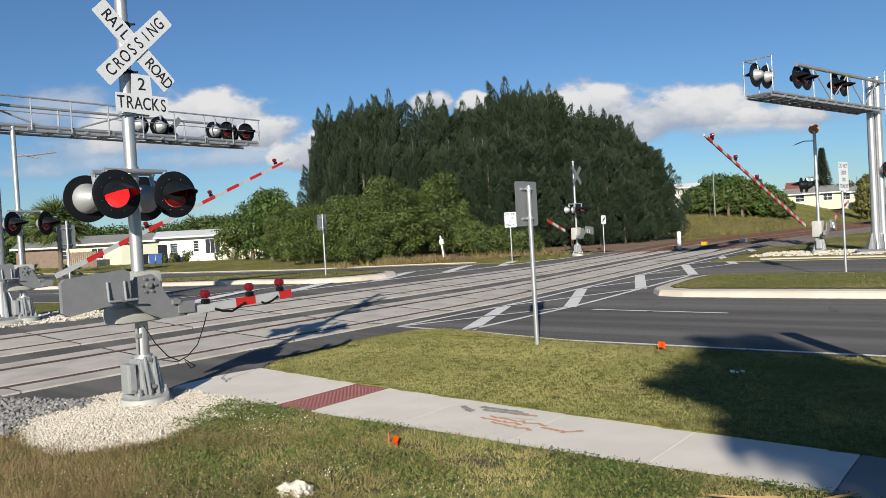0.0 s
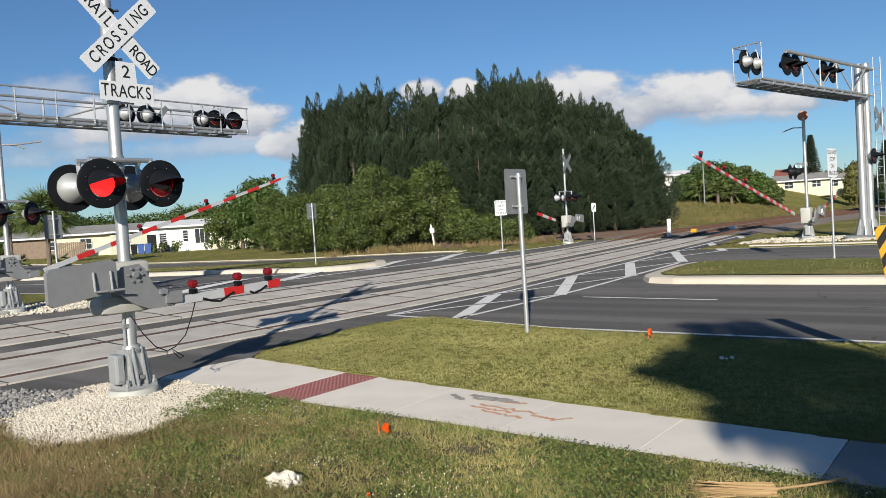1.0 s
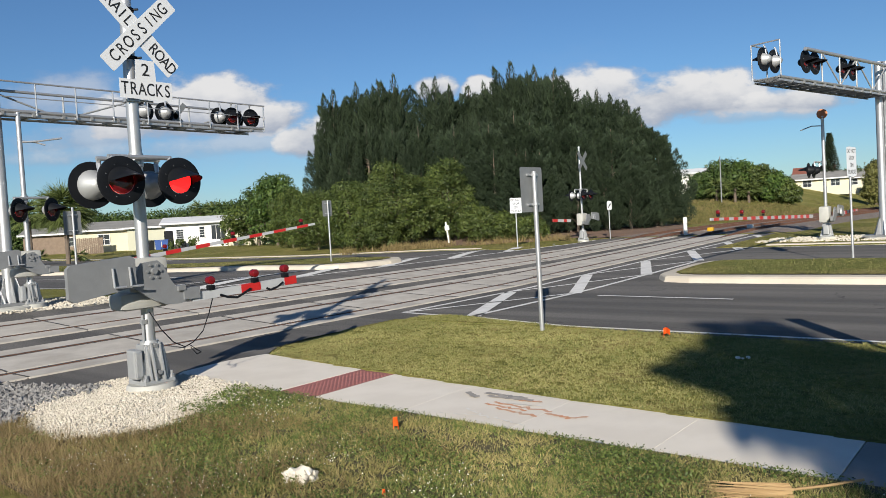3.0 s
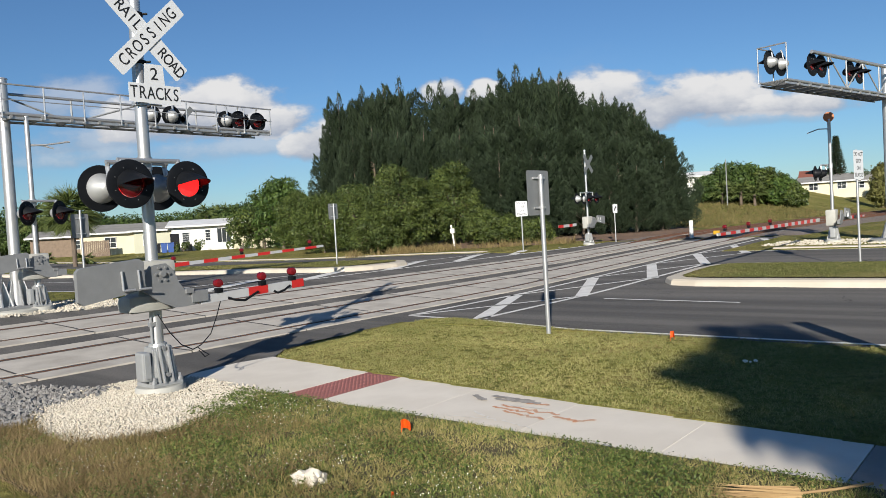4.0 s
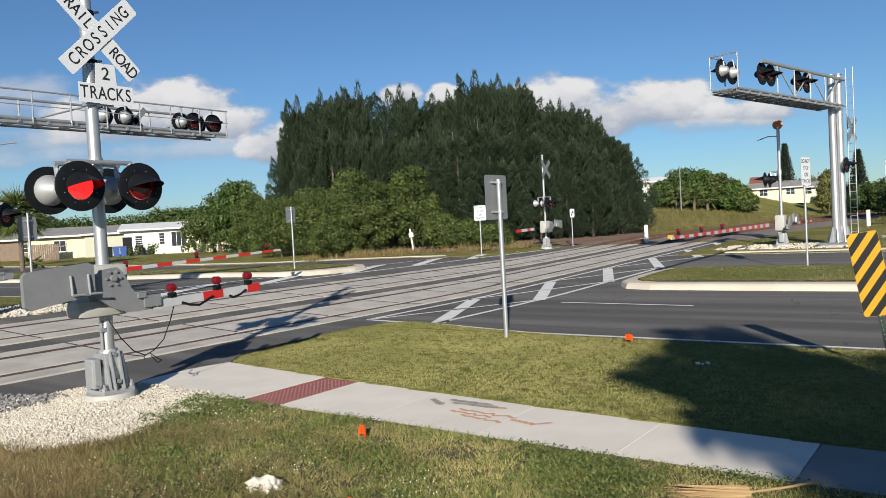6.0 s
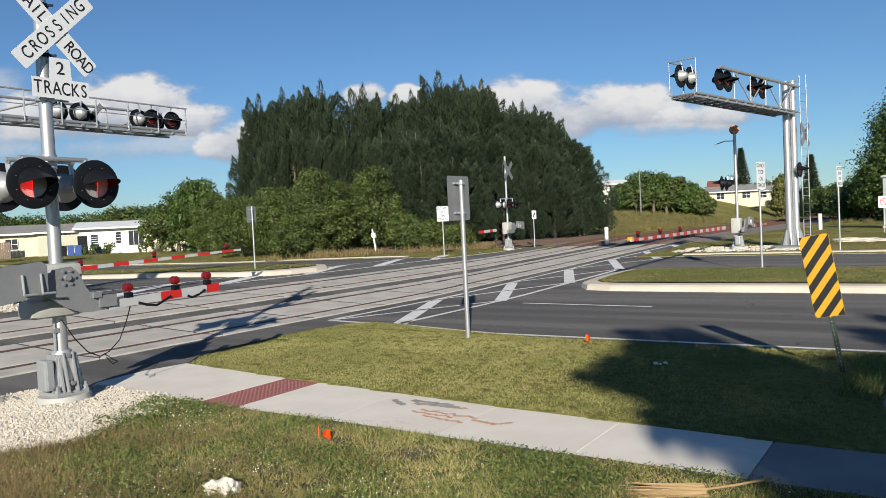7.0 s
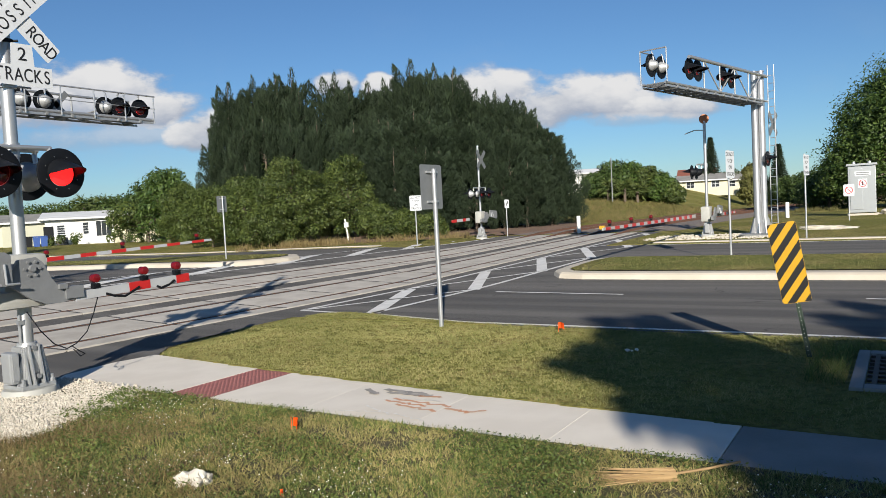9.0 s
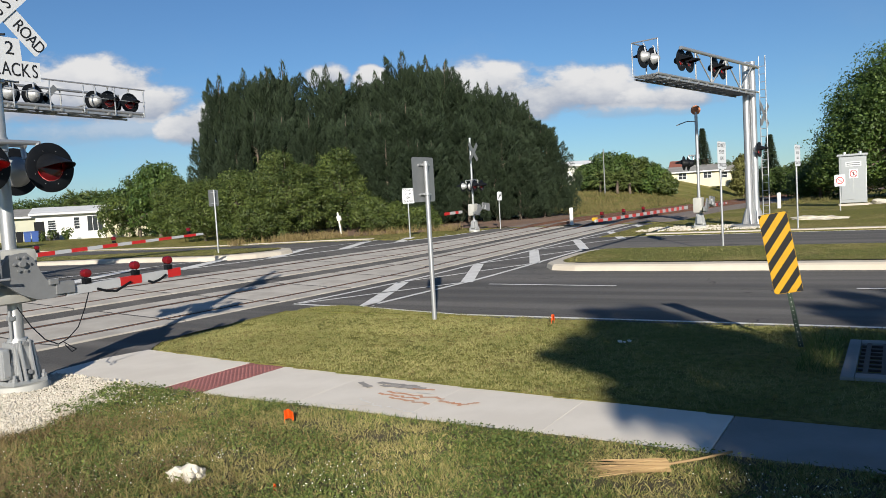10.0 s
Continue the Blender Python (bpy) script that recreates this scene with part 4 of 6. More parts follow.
NEAR = (-8.67, 4.77, 0.0)
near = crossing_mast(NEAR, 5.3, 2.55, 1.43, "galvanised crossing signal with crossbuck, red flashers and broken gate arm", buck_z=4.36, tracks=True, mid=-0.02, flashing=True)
gate_arm(near, 0.30, -0.06, 1.08, 2.15, 1, (0.78, 1.46, 1.97), start=0.5, pitch=0.72, height=0.105, broken=True, stripe_from=1.22, rows=[(0, 2.4), (10, 2.4)])
bm = bmesh.new()
pts = [(0.3, 0.74, 1.08), (0.28, 0.68, 0.88), (0.27, 0.58, 0.66), (0.26, 0.44, 0.54), (0.26, 0.32, 0.50), (0.24, 0.18, 0.58), (0.22, 0.04, 0.76), (0.12, -0.04, 0.98)]
tube(bm, pts, 0.007, 6)
tube(bm, [(0.26, 0.38, 0.52), (0.26, 0.48, 0.44), (0.26, 0.54, 0.40), (0.26, 0.48, 0.38), (0.26, 0.40, 0.48)], 0.006, 6)
part("dangling_cable", bm, BLACK, near, "thin black cable hanging in a loop")
bm = bmesh.new()
tube(bm, [(0.33, 0.83, 1.09), (0.34, 0.94, 1.05), (0.34, 1.08, 1.03), (0.34, 1.20, 1.08), (0.33, 1.30, 1.12)], 0.016, 6)
part("lamp_cable", bm, BLACK, near, "black lamp cable along the arm")
bm = bmesh.new()
tube(bm, [(0.33, 1.56, 1.10), (0.34, 1.62, 1.07), (0.34, 1.74, 1.10), (0.33, 1.84, 1.15)], 0.016, 6)
part("lamp_cable", bm, BLACK, near, "black lamp cable along the arm")

WESTMAST = crossing_mast((-19.0, 7.55, 0.37), 4.62, 2.32, 1.16, "galvanised crossing signal with a lowering striped gate arm", way=1, back=False, mid=0.1, phase=1, radius=0.055, turn=32)
gate_arm(WESTMAST, 0.30, -0.2, 0.68, 8.95, 1, (3.6, 5.8, 8.4), start=0.9, pitch=0.92, height=0.12, stripe_from=1.75, rows=[(0, 22.9), (0.5, 19.9), (1.0, 16.9), (1.5, 14.1), (2.0, 11.7), (2.5, 9.0), (3.0, 6.2), (3.4, 4.2), (3.8, 2.8), (4.1, 2.1), (4.5, 2.2), (10, 2.2)])
EASTMAST = crossing_mast((-6.9, 31.7, 0.31), 4.68, 2.66, 1.05, "galvanised crossing signal with a long striped gate arm", way=-1, front=False, mid=-0.45, phase=0, radius=0.06, dark=True)
gate_arm(EASTMAST, -0.30, 0.0, 0.90, 11.6, -1, (6.9, 9.0, 11.0), start=0.8, pitch=0.80, height=0.13, stripe_from=1.4, rows=[(0, 14.8), (0.5, 12.5), (1.0, 10.2), (1.5, 8.2), (2.0, 5.9), (2.5, 3.3), (3.0, 1.4), (3.4, 0.2), (3.8, -0.35), (4.2, -0.1), (10, -0.2)])
gate_arm(EASTMAST, 0.25, 0.0, 0.90, 4.5, 1, (), start=0.8, pitch=0.80, height=0.14, stripe_from=1.2, rows=[(0, 14.0), (0.5, 11.9), (1.0, 9.8), (1.5, 7.6), (2.0, 5.4), (2.5, 3.2), (3.0, 1.4), (3.4, 0.2), (3.8, -0.3), (4.2, 0.0), (10, 0.0)])
FARMAST = crossing_mast((-19.0, 34.57, 0.37), 4.85, 2.40, 1.26, "galvanised crossing signal seen from behind with a short gate arm", buck_z=4.17, plain=True, way=-1, radius=0.055)
gate_arm(FARMAST, -0.3, 0.0, 1.1, 2.45, -1, (), start=0.7, pitch=0.9, height=0.14, broken=True, stripe_from=1.1, rows=[(0, 19.0), (0.5, 16.0), (1.0, 12.8), (1.5, 10.2), (2.0, 7.3), (2.5, 4.8), (3.0, 2.3), (3.4, 0.3), (3.8, -1.0), (4.5, -1.5), (10, -1.5)])


# the pedestrian gate and disc on the east signal
bm = bmesh.new()
turned(bm, [(0.19, -0.02), (0.19, 0.02), (0.17, 0.025), (0.0, 0.025)], Matrix.Translation((0.0, -0.03, 4.80)) @ Matrix.Rotation(radians(-75), 4, "Z") @ FACE_X, 24)
part("round_target", bm, paint("faded_orange", (0.42, 0.16, 0.07), (0.3, 0.11, 0.05), 0.7), EASTMAST, "faded orange round target", True)
bm = bmesh.new()
tube(bm, [(0, 0, 4.35), (-0.3, -0.35, 4.35), (-0.6, -0.75, 4.2)], 0.02)
part("side_arm", bm, GALV, EASTMAST, "thin curved side arm")
bm = bmesh.new()
tube(bm, [(0, 0, 3.95), (0.15, 0.35, 3.97), (0.3, 0.85, 4.05)], 0.022)
tube(bm, [(0, 0, 3.98), (0.1, 0.3, 3.95), (0.2, 0.5, 3.88)], 0.018)
part("side_arm", bm, GALV, WESTMAST, "thin double side arm")


def gantry(at, arm_len, way, deck_z, label, pole_h, poles, lamps, turn=0.0, railed=True):
    """A cantilever signal bridge: twin poles, walkway truss with railing, lamps on it."""
    g = thing("signal_gantry", at, label, "signal gantry", "signal gantries", turn)
    for px, py in poles:
        bm = bmesh.new()
        rod(bm, (px, py, 0.12), (px, py, pole_h), 0.135, 0.12, 24)
        part("pole", bm, GALV, g, "thick galvanised pole", True)
        bm = bmesh.new()
        turned(bm, [(0.14, 0), (0.13, 0.03), (0, 0.04)], Matrix.Translation((px, py, pole_h)), 20)
        part("pole_cap", bm, ALU, g, "", True)
        bm = bmesh.new()
        for i in range(6):
            m = Matrix.Translation((px, py, 0)) @ Matrix.Rotation(radians(60 * i), 4, "Z") @ Matrix(((1, 0, 0, 0), (0, 0, -1, 0), (0, 1, 0, 0), (0, 0, 0, 1)))
            plate(bm, [(0.1, 0.12), (0.34, 0.12), (0.16, 0.72), (0.1, 0.72)], 0.022, m)
        part("base_fins", bm, GALV, g, "welded stiffener fins")["kind"] = "stuff"
    cx, cy = sum(p[0] for p in poles) / len(poles), sum(p[1] for p in poles) / len(poles)
    bm = bmesh.new()
    bx(bm, (cx, cy, 0.10), (1.2, 1.4, 0.06), bevel=0.01)
    part("base_plate", bm, GREY, g)
    bm = bmesh.new()
    turned(bm, [(0.85, -0.3), (0.85, 0.04), (0.8, 0.07), (0, 0.07)], Matrix.Translation((cx, cy, 0)), 28)
    part("foundation", bm, PALE, g, "round concrete foundation", True)
    x0, x1, top = -0.38, 0.38, deck_z + (0.60 if railed else 0.96)
    L = arm_len
    for x in (x0, x1):
        bm = bmesh.new()
        rod(bm, (x, -way * 0.3, deck_z), (x, way * L, deck_z), 0.04, 0.04, 12)
        part("chord", bm, GALV, g, "steel truss chord", True)
    side = x0 if railed else x1
    bm = bmesh.new()
    rod(bm, (side, -way * 0.3, top), (side, way * L * (0.97 if railed else 0.79), top), 0.036 if railed else 0.06, 0.036 if railed else 0.06, 12)
    part("chord", bm, GALV, g, "steel truss chord", True)
    n = max(4, int(L / (1.9 if railed else 1.25)))
    for x in (side,):
        for i in range(n):
            ya, yb = way * (0.25 + (L - 0.5) * i / n), way * (0.25 + (L - 0.5) * (i + 0.5) / n)
            yc = way * (0.25 + (L - 0.5) * (i + 1) / n)
            bm = bmesh.new()
            if i % 2 == 0:
                rod(bm, (x, ya, top), (x, yc, deck_z), 0.024, 0.024, 8)
            else:
                rod(bm, (x, ya, deck_z), (x, yc, top), 0.024, 0.024, 8)
            rod(bm, (x, yc, deck_z), (x, yc, top), 0.026, 0.026, 8)
            if railed or yc * way < L * 0.8:
                part("truss_web", bm, HOUSING, g, "slim diagonal brace")
            else:
                bm.free()
    for i in range(int(L / 0.7)):
        bm = bmesh.new()
        bx(bm, (0, way * (0.3 + 0.7 * i), deck_z - 0.07), (0.86, 0.06, 0.08))
        part("cross_tie", bm, GREY, g, "grey walkway cross tie")
    bm = bmesh.new()
    for i in range(9):
        bx(bm, (-0.32 + 0.08 * i, way * (L * 0.5 + 0.15), deck_z - 0.015), (0.03, L - 0.1, 0.03))
    part("walkway_grating", bm, GREY, g, "steel walkway grating")
    bm = bmesh.new()
    for x in (x0, x1):
        bx(bm, (x, way * L * 0.5, deck_z - 0.09), (0.03, L, 0.06))
    part("toe_board", bm, GALV, g)
    if not railed:
        bm = bmesh.new()
        pts = [(x0 - 0.06, way * (L - 0.9), deck_z), (x0 - 0.06, way * (L - 0.9), deck_z + 1.05), (x0 - 0.06, way * L, deck_z + 1.05), (x1 + 0.06, way * L, deck_z + 1.05)]
        tube(bm, pts, 0.022)
        rod(bm, (x0 - 0.06, way * L, deck_z), (x0 - 0.06, way * L, deck_z + 1.05), 0.02, 0.02, 8)
        rod(bm, (x1 + 0.06, way * L, deck_z), (x1 + 0.06, way * L, deck_z + 1.05), 0.02, 0.02, 8)
        part("railing", bm, GALV, g, "end railing of the walkway")
    for x in (x1 + 0.06,) if railed else ():
        bm = bmesh.new()
        rod(bm, (x, -0.4 * way, deck_z + 0.68), (x, way * (L + 0.05), deck_z + 0.68), 0.022, 0.022, 8)
        rod(bm, (x, -0.4 * way, deck_z + 0.32), (x, way * (L + 0.05), deck_z + 0.32), 0.012, 0.012, 8)
        for i in range(9):
            y = way * (0.1 + (L - 0.1) * i / 8)
            rod(bm, (x, y, deck_z - 0.1), (x, y, deck_z + 0.68), 0.02, 0.02, 8)
        part("railing", bm, GALV, g, "pipe hand railing")
    for y, facing, x, ph in lamps:
        r = Matrix() if facing > 0 else Matrix.Rotation(math.pi, 4, "Z")
        d = lamp(g, Matrix.Translation((x, y, deck_z + (0.30 if railed else 0.62))) @ r @ FACE_X, ph, 0.29 if railed else 0.36, False, dark=not railed and facing > 0)
        bm = bmesh.new()
        tube(bm, [(0, 0.1, -0.1), (0, 0.35, -0.06), (0, 0.42, -0.02)], 0.025)
        part("lamp_hanger", bm, GALV, d)
    return g


WEST_GANTRY = gantry((-19.35, 6.9, 0.39), 7.75, 1, 4.66, "galvanised cantilever signal gantry with walkway over the road", 5.55, [(-0.15, -0.1), (-0.15, 0.35)],
                     [(4.02, -1, 0.05, 0), (4.64, -1, 0.05, 1), (6.42, -1, 0.05, 0), (6.75, 1, 0.25, 1), (7.10, -1, -0.1, 1), (7.42, 1, 0.25, 0)])
bm = bmesh.new()
for s in (-1, 1):
    plate(bm, rounded(0.95, 0.16, 0.01, 1), 0.006, Matrix.Translation((-0.30, 5.2, 4.96)) @ Matrix.Rotation(math.pi, 4, "Z") @ FACE_X @ pose(0, 0, 0, 0, 0, 48 * s))
part("crossbuck_back", bm, SIGNBACK, WEST_GANTRY, "bare aluminium back of a crossbuck")
EAST_GANTRY = gantry((-4.95, 31.5, 0.31), 8.1, -1, 5.22, "galvanised cantilever signal gantry with truss and walkway", 6.38, [(0.0, 0.0), (0.2, 0.16)],
                     [(-7.85, -1, -0.2, 0), (-7.2, -1, -0.2, 1), (-6.1, 1, 0.25, 0), (-5.5, 1, 0.25, 1), (-3.45, 1, 0.25, 0), (-2.75, 1, 0.25, 1)], -11.7, False)
bm = bmesh.new()
rod(bm, (0.42, 0.3, 0.2), (0.42, 0.3, 6.6), 0.02)
rod(bm, (0.66, 0.3, 0.2), (0.66, 0.3, 6.6), 0.02)
for i in range(20):
    rod(bm, (0.42, 0.3, 0.5 + 0.3 * i), (0.66, 0.3, 0.5 + 0.3 * i), 0.013, 0.013, 6)
part("ladder", bm, GALV, EAST_GANTRY, "caged steel ladder")
crossbuck(EAST_GANTRY, 0.55, 0.37, 4.35, 1.15, True)
lamp(EAST_GANTRY, Matrix.Translation((0.42, 0.1, 3.0)) @ FACE_X, 0, 0.29, False)


def sign(at, post_h, w, h, mid_z, words, label, turn=0.0, back=False, square=False, post_r=0.03, lean=0.0, group="road signs", size=0.11):
    """A sheet sign on a post. turn: degrees from facing +x."""
    s = new("road_sign")
    s.matrix_world = pose(*at, lean, 0, turn)
    tagged(s, label, "sign", group)
    bm = bmesh.new()
    rod(bm, (0, 0, -0.2), (0, 0, post_h), post_r, post_r, 14)
    part("post", bm, GALV, s, "round galvanised post", True)
    bm = bmesh.new()
    plate(bm, rounded(w, h, 0.04, 4), 0.004)
    off = post_r + 0.02
    face = part("sign_panel", bm, SIGNBACK if back else WHITE, s, "bare aluminium sign back" if back else "white sign sheet", at=lay(off, 0.0, mid_z))
    for z in (mid_z - h * 0.33, mid_z + h * 0.33):
        bm = bmesh.new()
        bx(bm, (off - 0.02, 0, z), (0.03, w * 0.5, 0.03))
        rod(bm, (0, 0, z - 0.02), (0, 0, z + 0.02), post_r * 1.3, post_r * 1.3, 12)
        part("clamp", bm, GALV, s, "galvanised sign clamp")
    for i, word in enumerate(words):
        lettering("lettering", word, size, face, pose(0, h * 0.36 - i * h * 0.72 / max(1, len(words) - 1), 0.003), wide=0.9)
    return s


STOP = ("DO NOT", "STOP", "ON", "TRACKS")
SIGNS = [
    sign((-6.48, 10.29, 0), 2.58, 0.61, 0.72, 2.29, (), "bare back of a sign on a galvanised post in the lawn", 178, True, post_r=0.038),
    sign((-21.4, 19.3, 0.55), 2.35, 0.46, 0.60, 2.05, (), "bare back of a sign on a thin post in the median", 180, True),
    sign((-19.9, 29.8, 0.41), 2.3, 0.60, 0.72, 1.98, STOP, "white regulatory sign with black letters beside the far curb", -35, size=0.15),
    sign((-4.12, 21.67, 0.25), 2.92, 0.58, 0.74, 2.53, STOP, "white regulatory sign with black letters in the median", -11, size=0.15),
    sign((-3.0, 29.2, 0.28), 3.0, 0.56, 0.72, 2.6, STOP, "white regulatory sign with black letters beyond the road", -12, size=0.14),
    sign((-18.4, 36.4, 0.42), 2.0, 0.30, 0.45, 1.75, (), "small white sign with a black symbol by the tracks", -25),
    sign((-2.3, 40.5, 0.49), 1.75, 0.46, 0.55, 1.45, (), "small white prohibition sign with a red ring", -80),
    sign((-20.5, 9.34, 0.42), 2.4, 0.47, 0.64, 1.98, (), "bare back of a sign on a post beside the far mast", 180, True),
]




# ---- plants ----
RNG = np.random.default_rng(7)


def spot(az, dist, z=None):
    """A place by its bearing (degrees left of the tracks) and distance from the verge."""
    x, y = -math.sin(radians(az)) * dist, math.cos(radians(az)) * dist
    return (x, y, land(x, y) if z is None else z)


def unit(v):
    return v / np.maximum(np.linalg.norm(v, axis=-1, keepdims=True), 1e-9)


def blades(base, way, length, width, side=None):
    """One slim triangle for each base point."""
    n = len(base)
    s = unit(np.cross(way, RNG.normal(size=(n, 3)))) if side is None else side
    w, l = np.asarray(width).reshape(-1, 1), np.asarray(length).reshape(-1, 1)
    v = np.stack([base - s * w / 2, base + s * w / 2, base + way * l], 1).reshape(-1, 3)
    return v, np.arange(3 * n).reshape(-1, 3)


def leaves(centre, normal, size):
    """A four-cornered leaf for each centre."""
    n = len(centre)
    t = unit(np.cross(normal, RNG.normal(size=(n, 3))))
    b = np.cross(normal, t)
    s = np.asarray(size).reshape(-1, 1)
    v = np.stack([centre - t * s, centre + b * s * 0.42, centre + t * s, centre - b * s * 0.42], 1).reshape(-1, 3)
    return v, np.arange(4 * n).reshape(-1, 4)


def casuarina_meshes():
    """A few feathery pines; each a trunk with limbs and a crown of drooping needle tufts."""
    out = []
    for k in range(5):
        h, R = 13.0, (2.4, 2.8, 2.2, 2.6, 3.0)[k]
        bm = bmesh.new()
        rod(bm, (0, 0, -0.3), (0.1, 0, h * 0.55), 0.22, 0.12, 8)
        rod(bm, (0.1, 0, h * 0.55), (0, 0.05, h * 0.97), 0.12, 0.02, 6)
        for i in range(14):
            z, a = h * RNG.uniform(0.1, 0.8), RNG.uniform(0, 6.28)
            ln = R * (1 - z / h) * 0.9
            rod(bm, (0, 0, z), (ln * math.cos(a), ln * math.sin(a), z + ln * 0.6), 0.05, 0.012, 5)
        tm = bpy.data.meshes.new("trunk")
        bm.to_mesh(tm), bm.free()
        tm.materials.append(BARK)
        B, W, L, wd = [], [], [], []

        def plume(p0, axis, length, width, n):
            """A spindle of needles, combed upwards and outwards."""
            g = RNG.random((n, 1)) ** 0.9
            side = unit(np.cross(axis, RNG.normal(size=(n, 3))))
            r = width * np.sin(np.pi * np.clip(g * 0.93 + 0.04, 0, 1)) ** 0.8 * RNG.uniform(0.55, 1.1, (n, 1))
            B.append(p0 + axis * length * g + side * r)
            W.append(axis + side * 0.55 * (1 - g) + RNG.normal(size=(n, 3)) * 0.22)
            L.append(RNG.uniform(0.16, 0.42, n)), wd.append(RNG.uniform(0.035, 0.07, n))

        for i in range(96):
            t = 0.01 + 0.80 * ((i + 0.5) / 96) ** 0.92
            a = i * 2.4 + RNG.uniform(-0.4, 0.4)
            rr = R * min(1.0, 1.25 * (1 - t) ** 0.85) * RNG.uniform(0.55, 1.0)
            axis = unit(np.array((math.cos(a) * 0.42, math.sin(a) * 0.42, 1.0)) + RNG.normal(size=3) * 0.1)
            plume(np.array((rr * math.cos(a), rr * math.sin(a), h * t)), axis, RNG.uniform(1.4, 2.7) * (1.05 - 0.4 * t), RNG.uniform(0.34, 0.62) * (1.1 - 0.5 * t), 330)
        # leaders that make the ragged top
        for i in range(9):
            q, a = (0.0, 0.0) if i == 0 else (R * RNG.uniform(0.15, 0.42), RNG.uniform(0, 6.28))
            top = 1.0 if i == 0 else RNG.uniform(0.78, 0.95)
            ln = RNG.uniform(2.4, 3.4)
            plume(np.array((q * math.cos(a), q * math.sin(a), h * top - ln)), unit(np.array((RNG.normal() * 0.05, RNG.normal() * 0.05, 1.0))), ln - 0.3, RNG.uniform(0.26, 0.38), 260)
        v, f = blades(np.concatenate(B), unit(np.concatenate(W)), np.concatenate(L), np.concatenate(wd))
        me = bpy.data.meshes.new("crown")
        me.from_pydata(v.tolist(), [], f.tolist())
        me.materials.append(NEEDLE)
        out.append((tm, me))
    return out


def casuarinas():
    kinds = casuarina_meshes()
    rows = [(47.9, 6.2, 66), (47.5, 8.4, 66), (46.7, 10.3, 66), (45.9, 9.4, 65), (45.0, 10.8, 66), (44.1, 10.5, 65), (43.3, 10.8, 64), (41.9, 11.4, 65), (41.1, 9.6, 63),
            (39.9, 11.0, 65), (39.2, 9.8, 64), (38.0, 10.2, 64), (36.8, 10.2, 64), (36.2, 9.5, 62), (35.4, 10.4, 63), (34.7, 10.2, 62), (34.1, 10.4, 62), (33.2, 11.6, 61), (32.4, 11.1, 60),
            (31.8, 11.4, 61), (31.0, 11.0, 60), (30.2, 9.8, 60), (28.9, 9.5, 60), (28.0, 9.1, 59), (27.0, 9.2, 59), (26.4, 8.8, 58), (25.1, 8.2, 58), (24.4, 7.7, 58), (23.6, 6.7, 57),
            (23.0, 5.9, 57),
            (46.4, 7.4, 60), (44.6, 7.9, 59), (42.6, 7.6, 59), (40.4, 7.6, 58), (38.2, 7.4, 57), (36.4, 7.6, 56), (34.8, 7.2, 54), (33.4, 8.2, 53), (31.9, 7.4, 53), (30.2, 6.8, 52), (28.4, 6.9, 53),
            (26.6, 6.3, 52), (25.0, 5.5, 53), (23.7, 4.2, 54), (29.4, 4.8, 50), (27.4, 4.2, 50), (25.6, 3.6, 51), (31.2, 5.0, 50), (33.0, 5.2, 49), (35.4, 5.4, 51), (23.2, 2.4, 54)]
    for i, (az, el, d) in enumerate(rows):
        x, y, z = spot(az, d)
        hgt = 1.87 + d * math.tan(radians(el)) - z
        t = new("pine_tree")
        s = hgt / 13.0
        wide = RNG.uniform(0.85, 1.2) * (1.3 if s < 0.65 else 1.0)
        x, y = x + RNG.normal() * 0.15, y + RNG.normal() * 0.5
        t.matrix_world = pose(x, y, z, RNG.normal() * 1.5, RNG.normal() * 1.5, RNG.uniform(0, 360)) @ Matrix.Diagonal((s * wide, s * wide, s, 1))
        tagged(t, "tall dark green feathery Australian pine in a dense stand", "tree", "pine stand")
        tm, cm = kinds[i % 5]
        for nm, me in (("trunk", tm), ("crown", cm)):
            o = new(nm, me)
            o.parent = t


def crown_points(lobes, n, rough=0.25):
    """Points and normals over the lobes' outer shell, uneven and with gaps."""
    sizes = np.array([l[3] * l[4] + l[4] * l[5] + l[3] * l[5] for l in lobes])
    pick = RNG.choice(len(lobes), n, p=sizes / sizes.sum())
    c, r = np.array([l[:3] for l in lobes])[pick], np.array([l[3:6] for l in lobes])[pick]
    d = unit(RNG.normal(size=(n, 3)))
    ph = d[:, :1] * 7 + d[:, 1:2] * 5 + pick[:, None]
    lump = 1 + rough * 0.7 * (np.sin(ph * 2.1) + np.sin(d[:, 2:3] * 9 + ph))
    p = c + d * r * lump * RNG.uniform(0.72, 1.03, (n, 1))
    return p, unit(unit(d / r) + RNG.normal(size=(n, 3)) * 0.55 + np.array((0, 0, 0.15)))


def broadleaf(name, at, lobes, n, size, material, label, category="tree", group="", trunk=0.0, spread=0.3):
    t = thing(name, at, label, category, group)
    if trunk:
        bm = bmesh.new()
        top = max(l[2] for l in lobes)
        rod(bm, (0, 0, -0.3), (0, 0, top * 0.55), trunk, trunk * 0.6, 10)
        for l in lobes:
            rod(bm, (0, 0, top * RNG.uniform(0.25, 0.5)), l[:3], trunk * 0.4, trunk * 0.1, 6)
        part("trunk", bm, BARK, t, "grey-brown trunk with limbs")
    p, nn = crown_points(lobes, n)
    keep = p[:, 2] > 0.02
    p, nn = p[keep], nn[keep]
    v, f = leaves(p, nn, RNG.uniform(size * 0.6, size * 1.25, len(p)))
    mesh_ob("crown", v, f, material, t, "dense leafy crown")
    return t


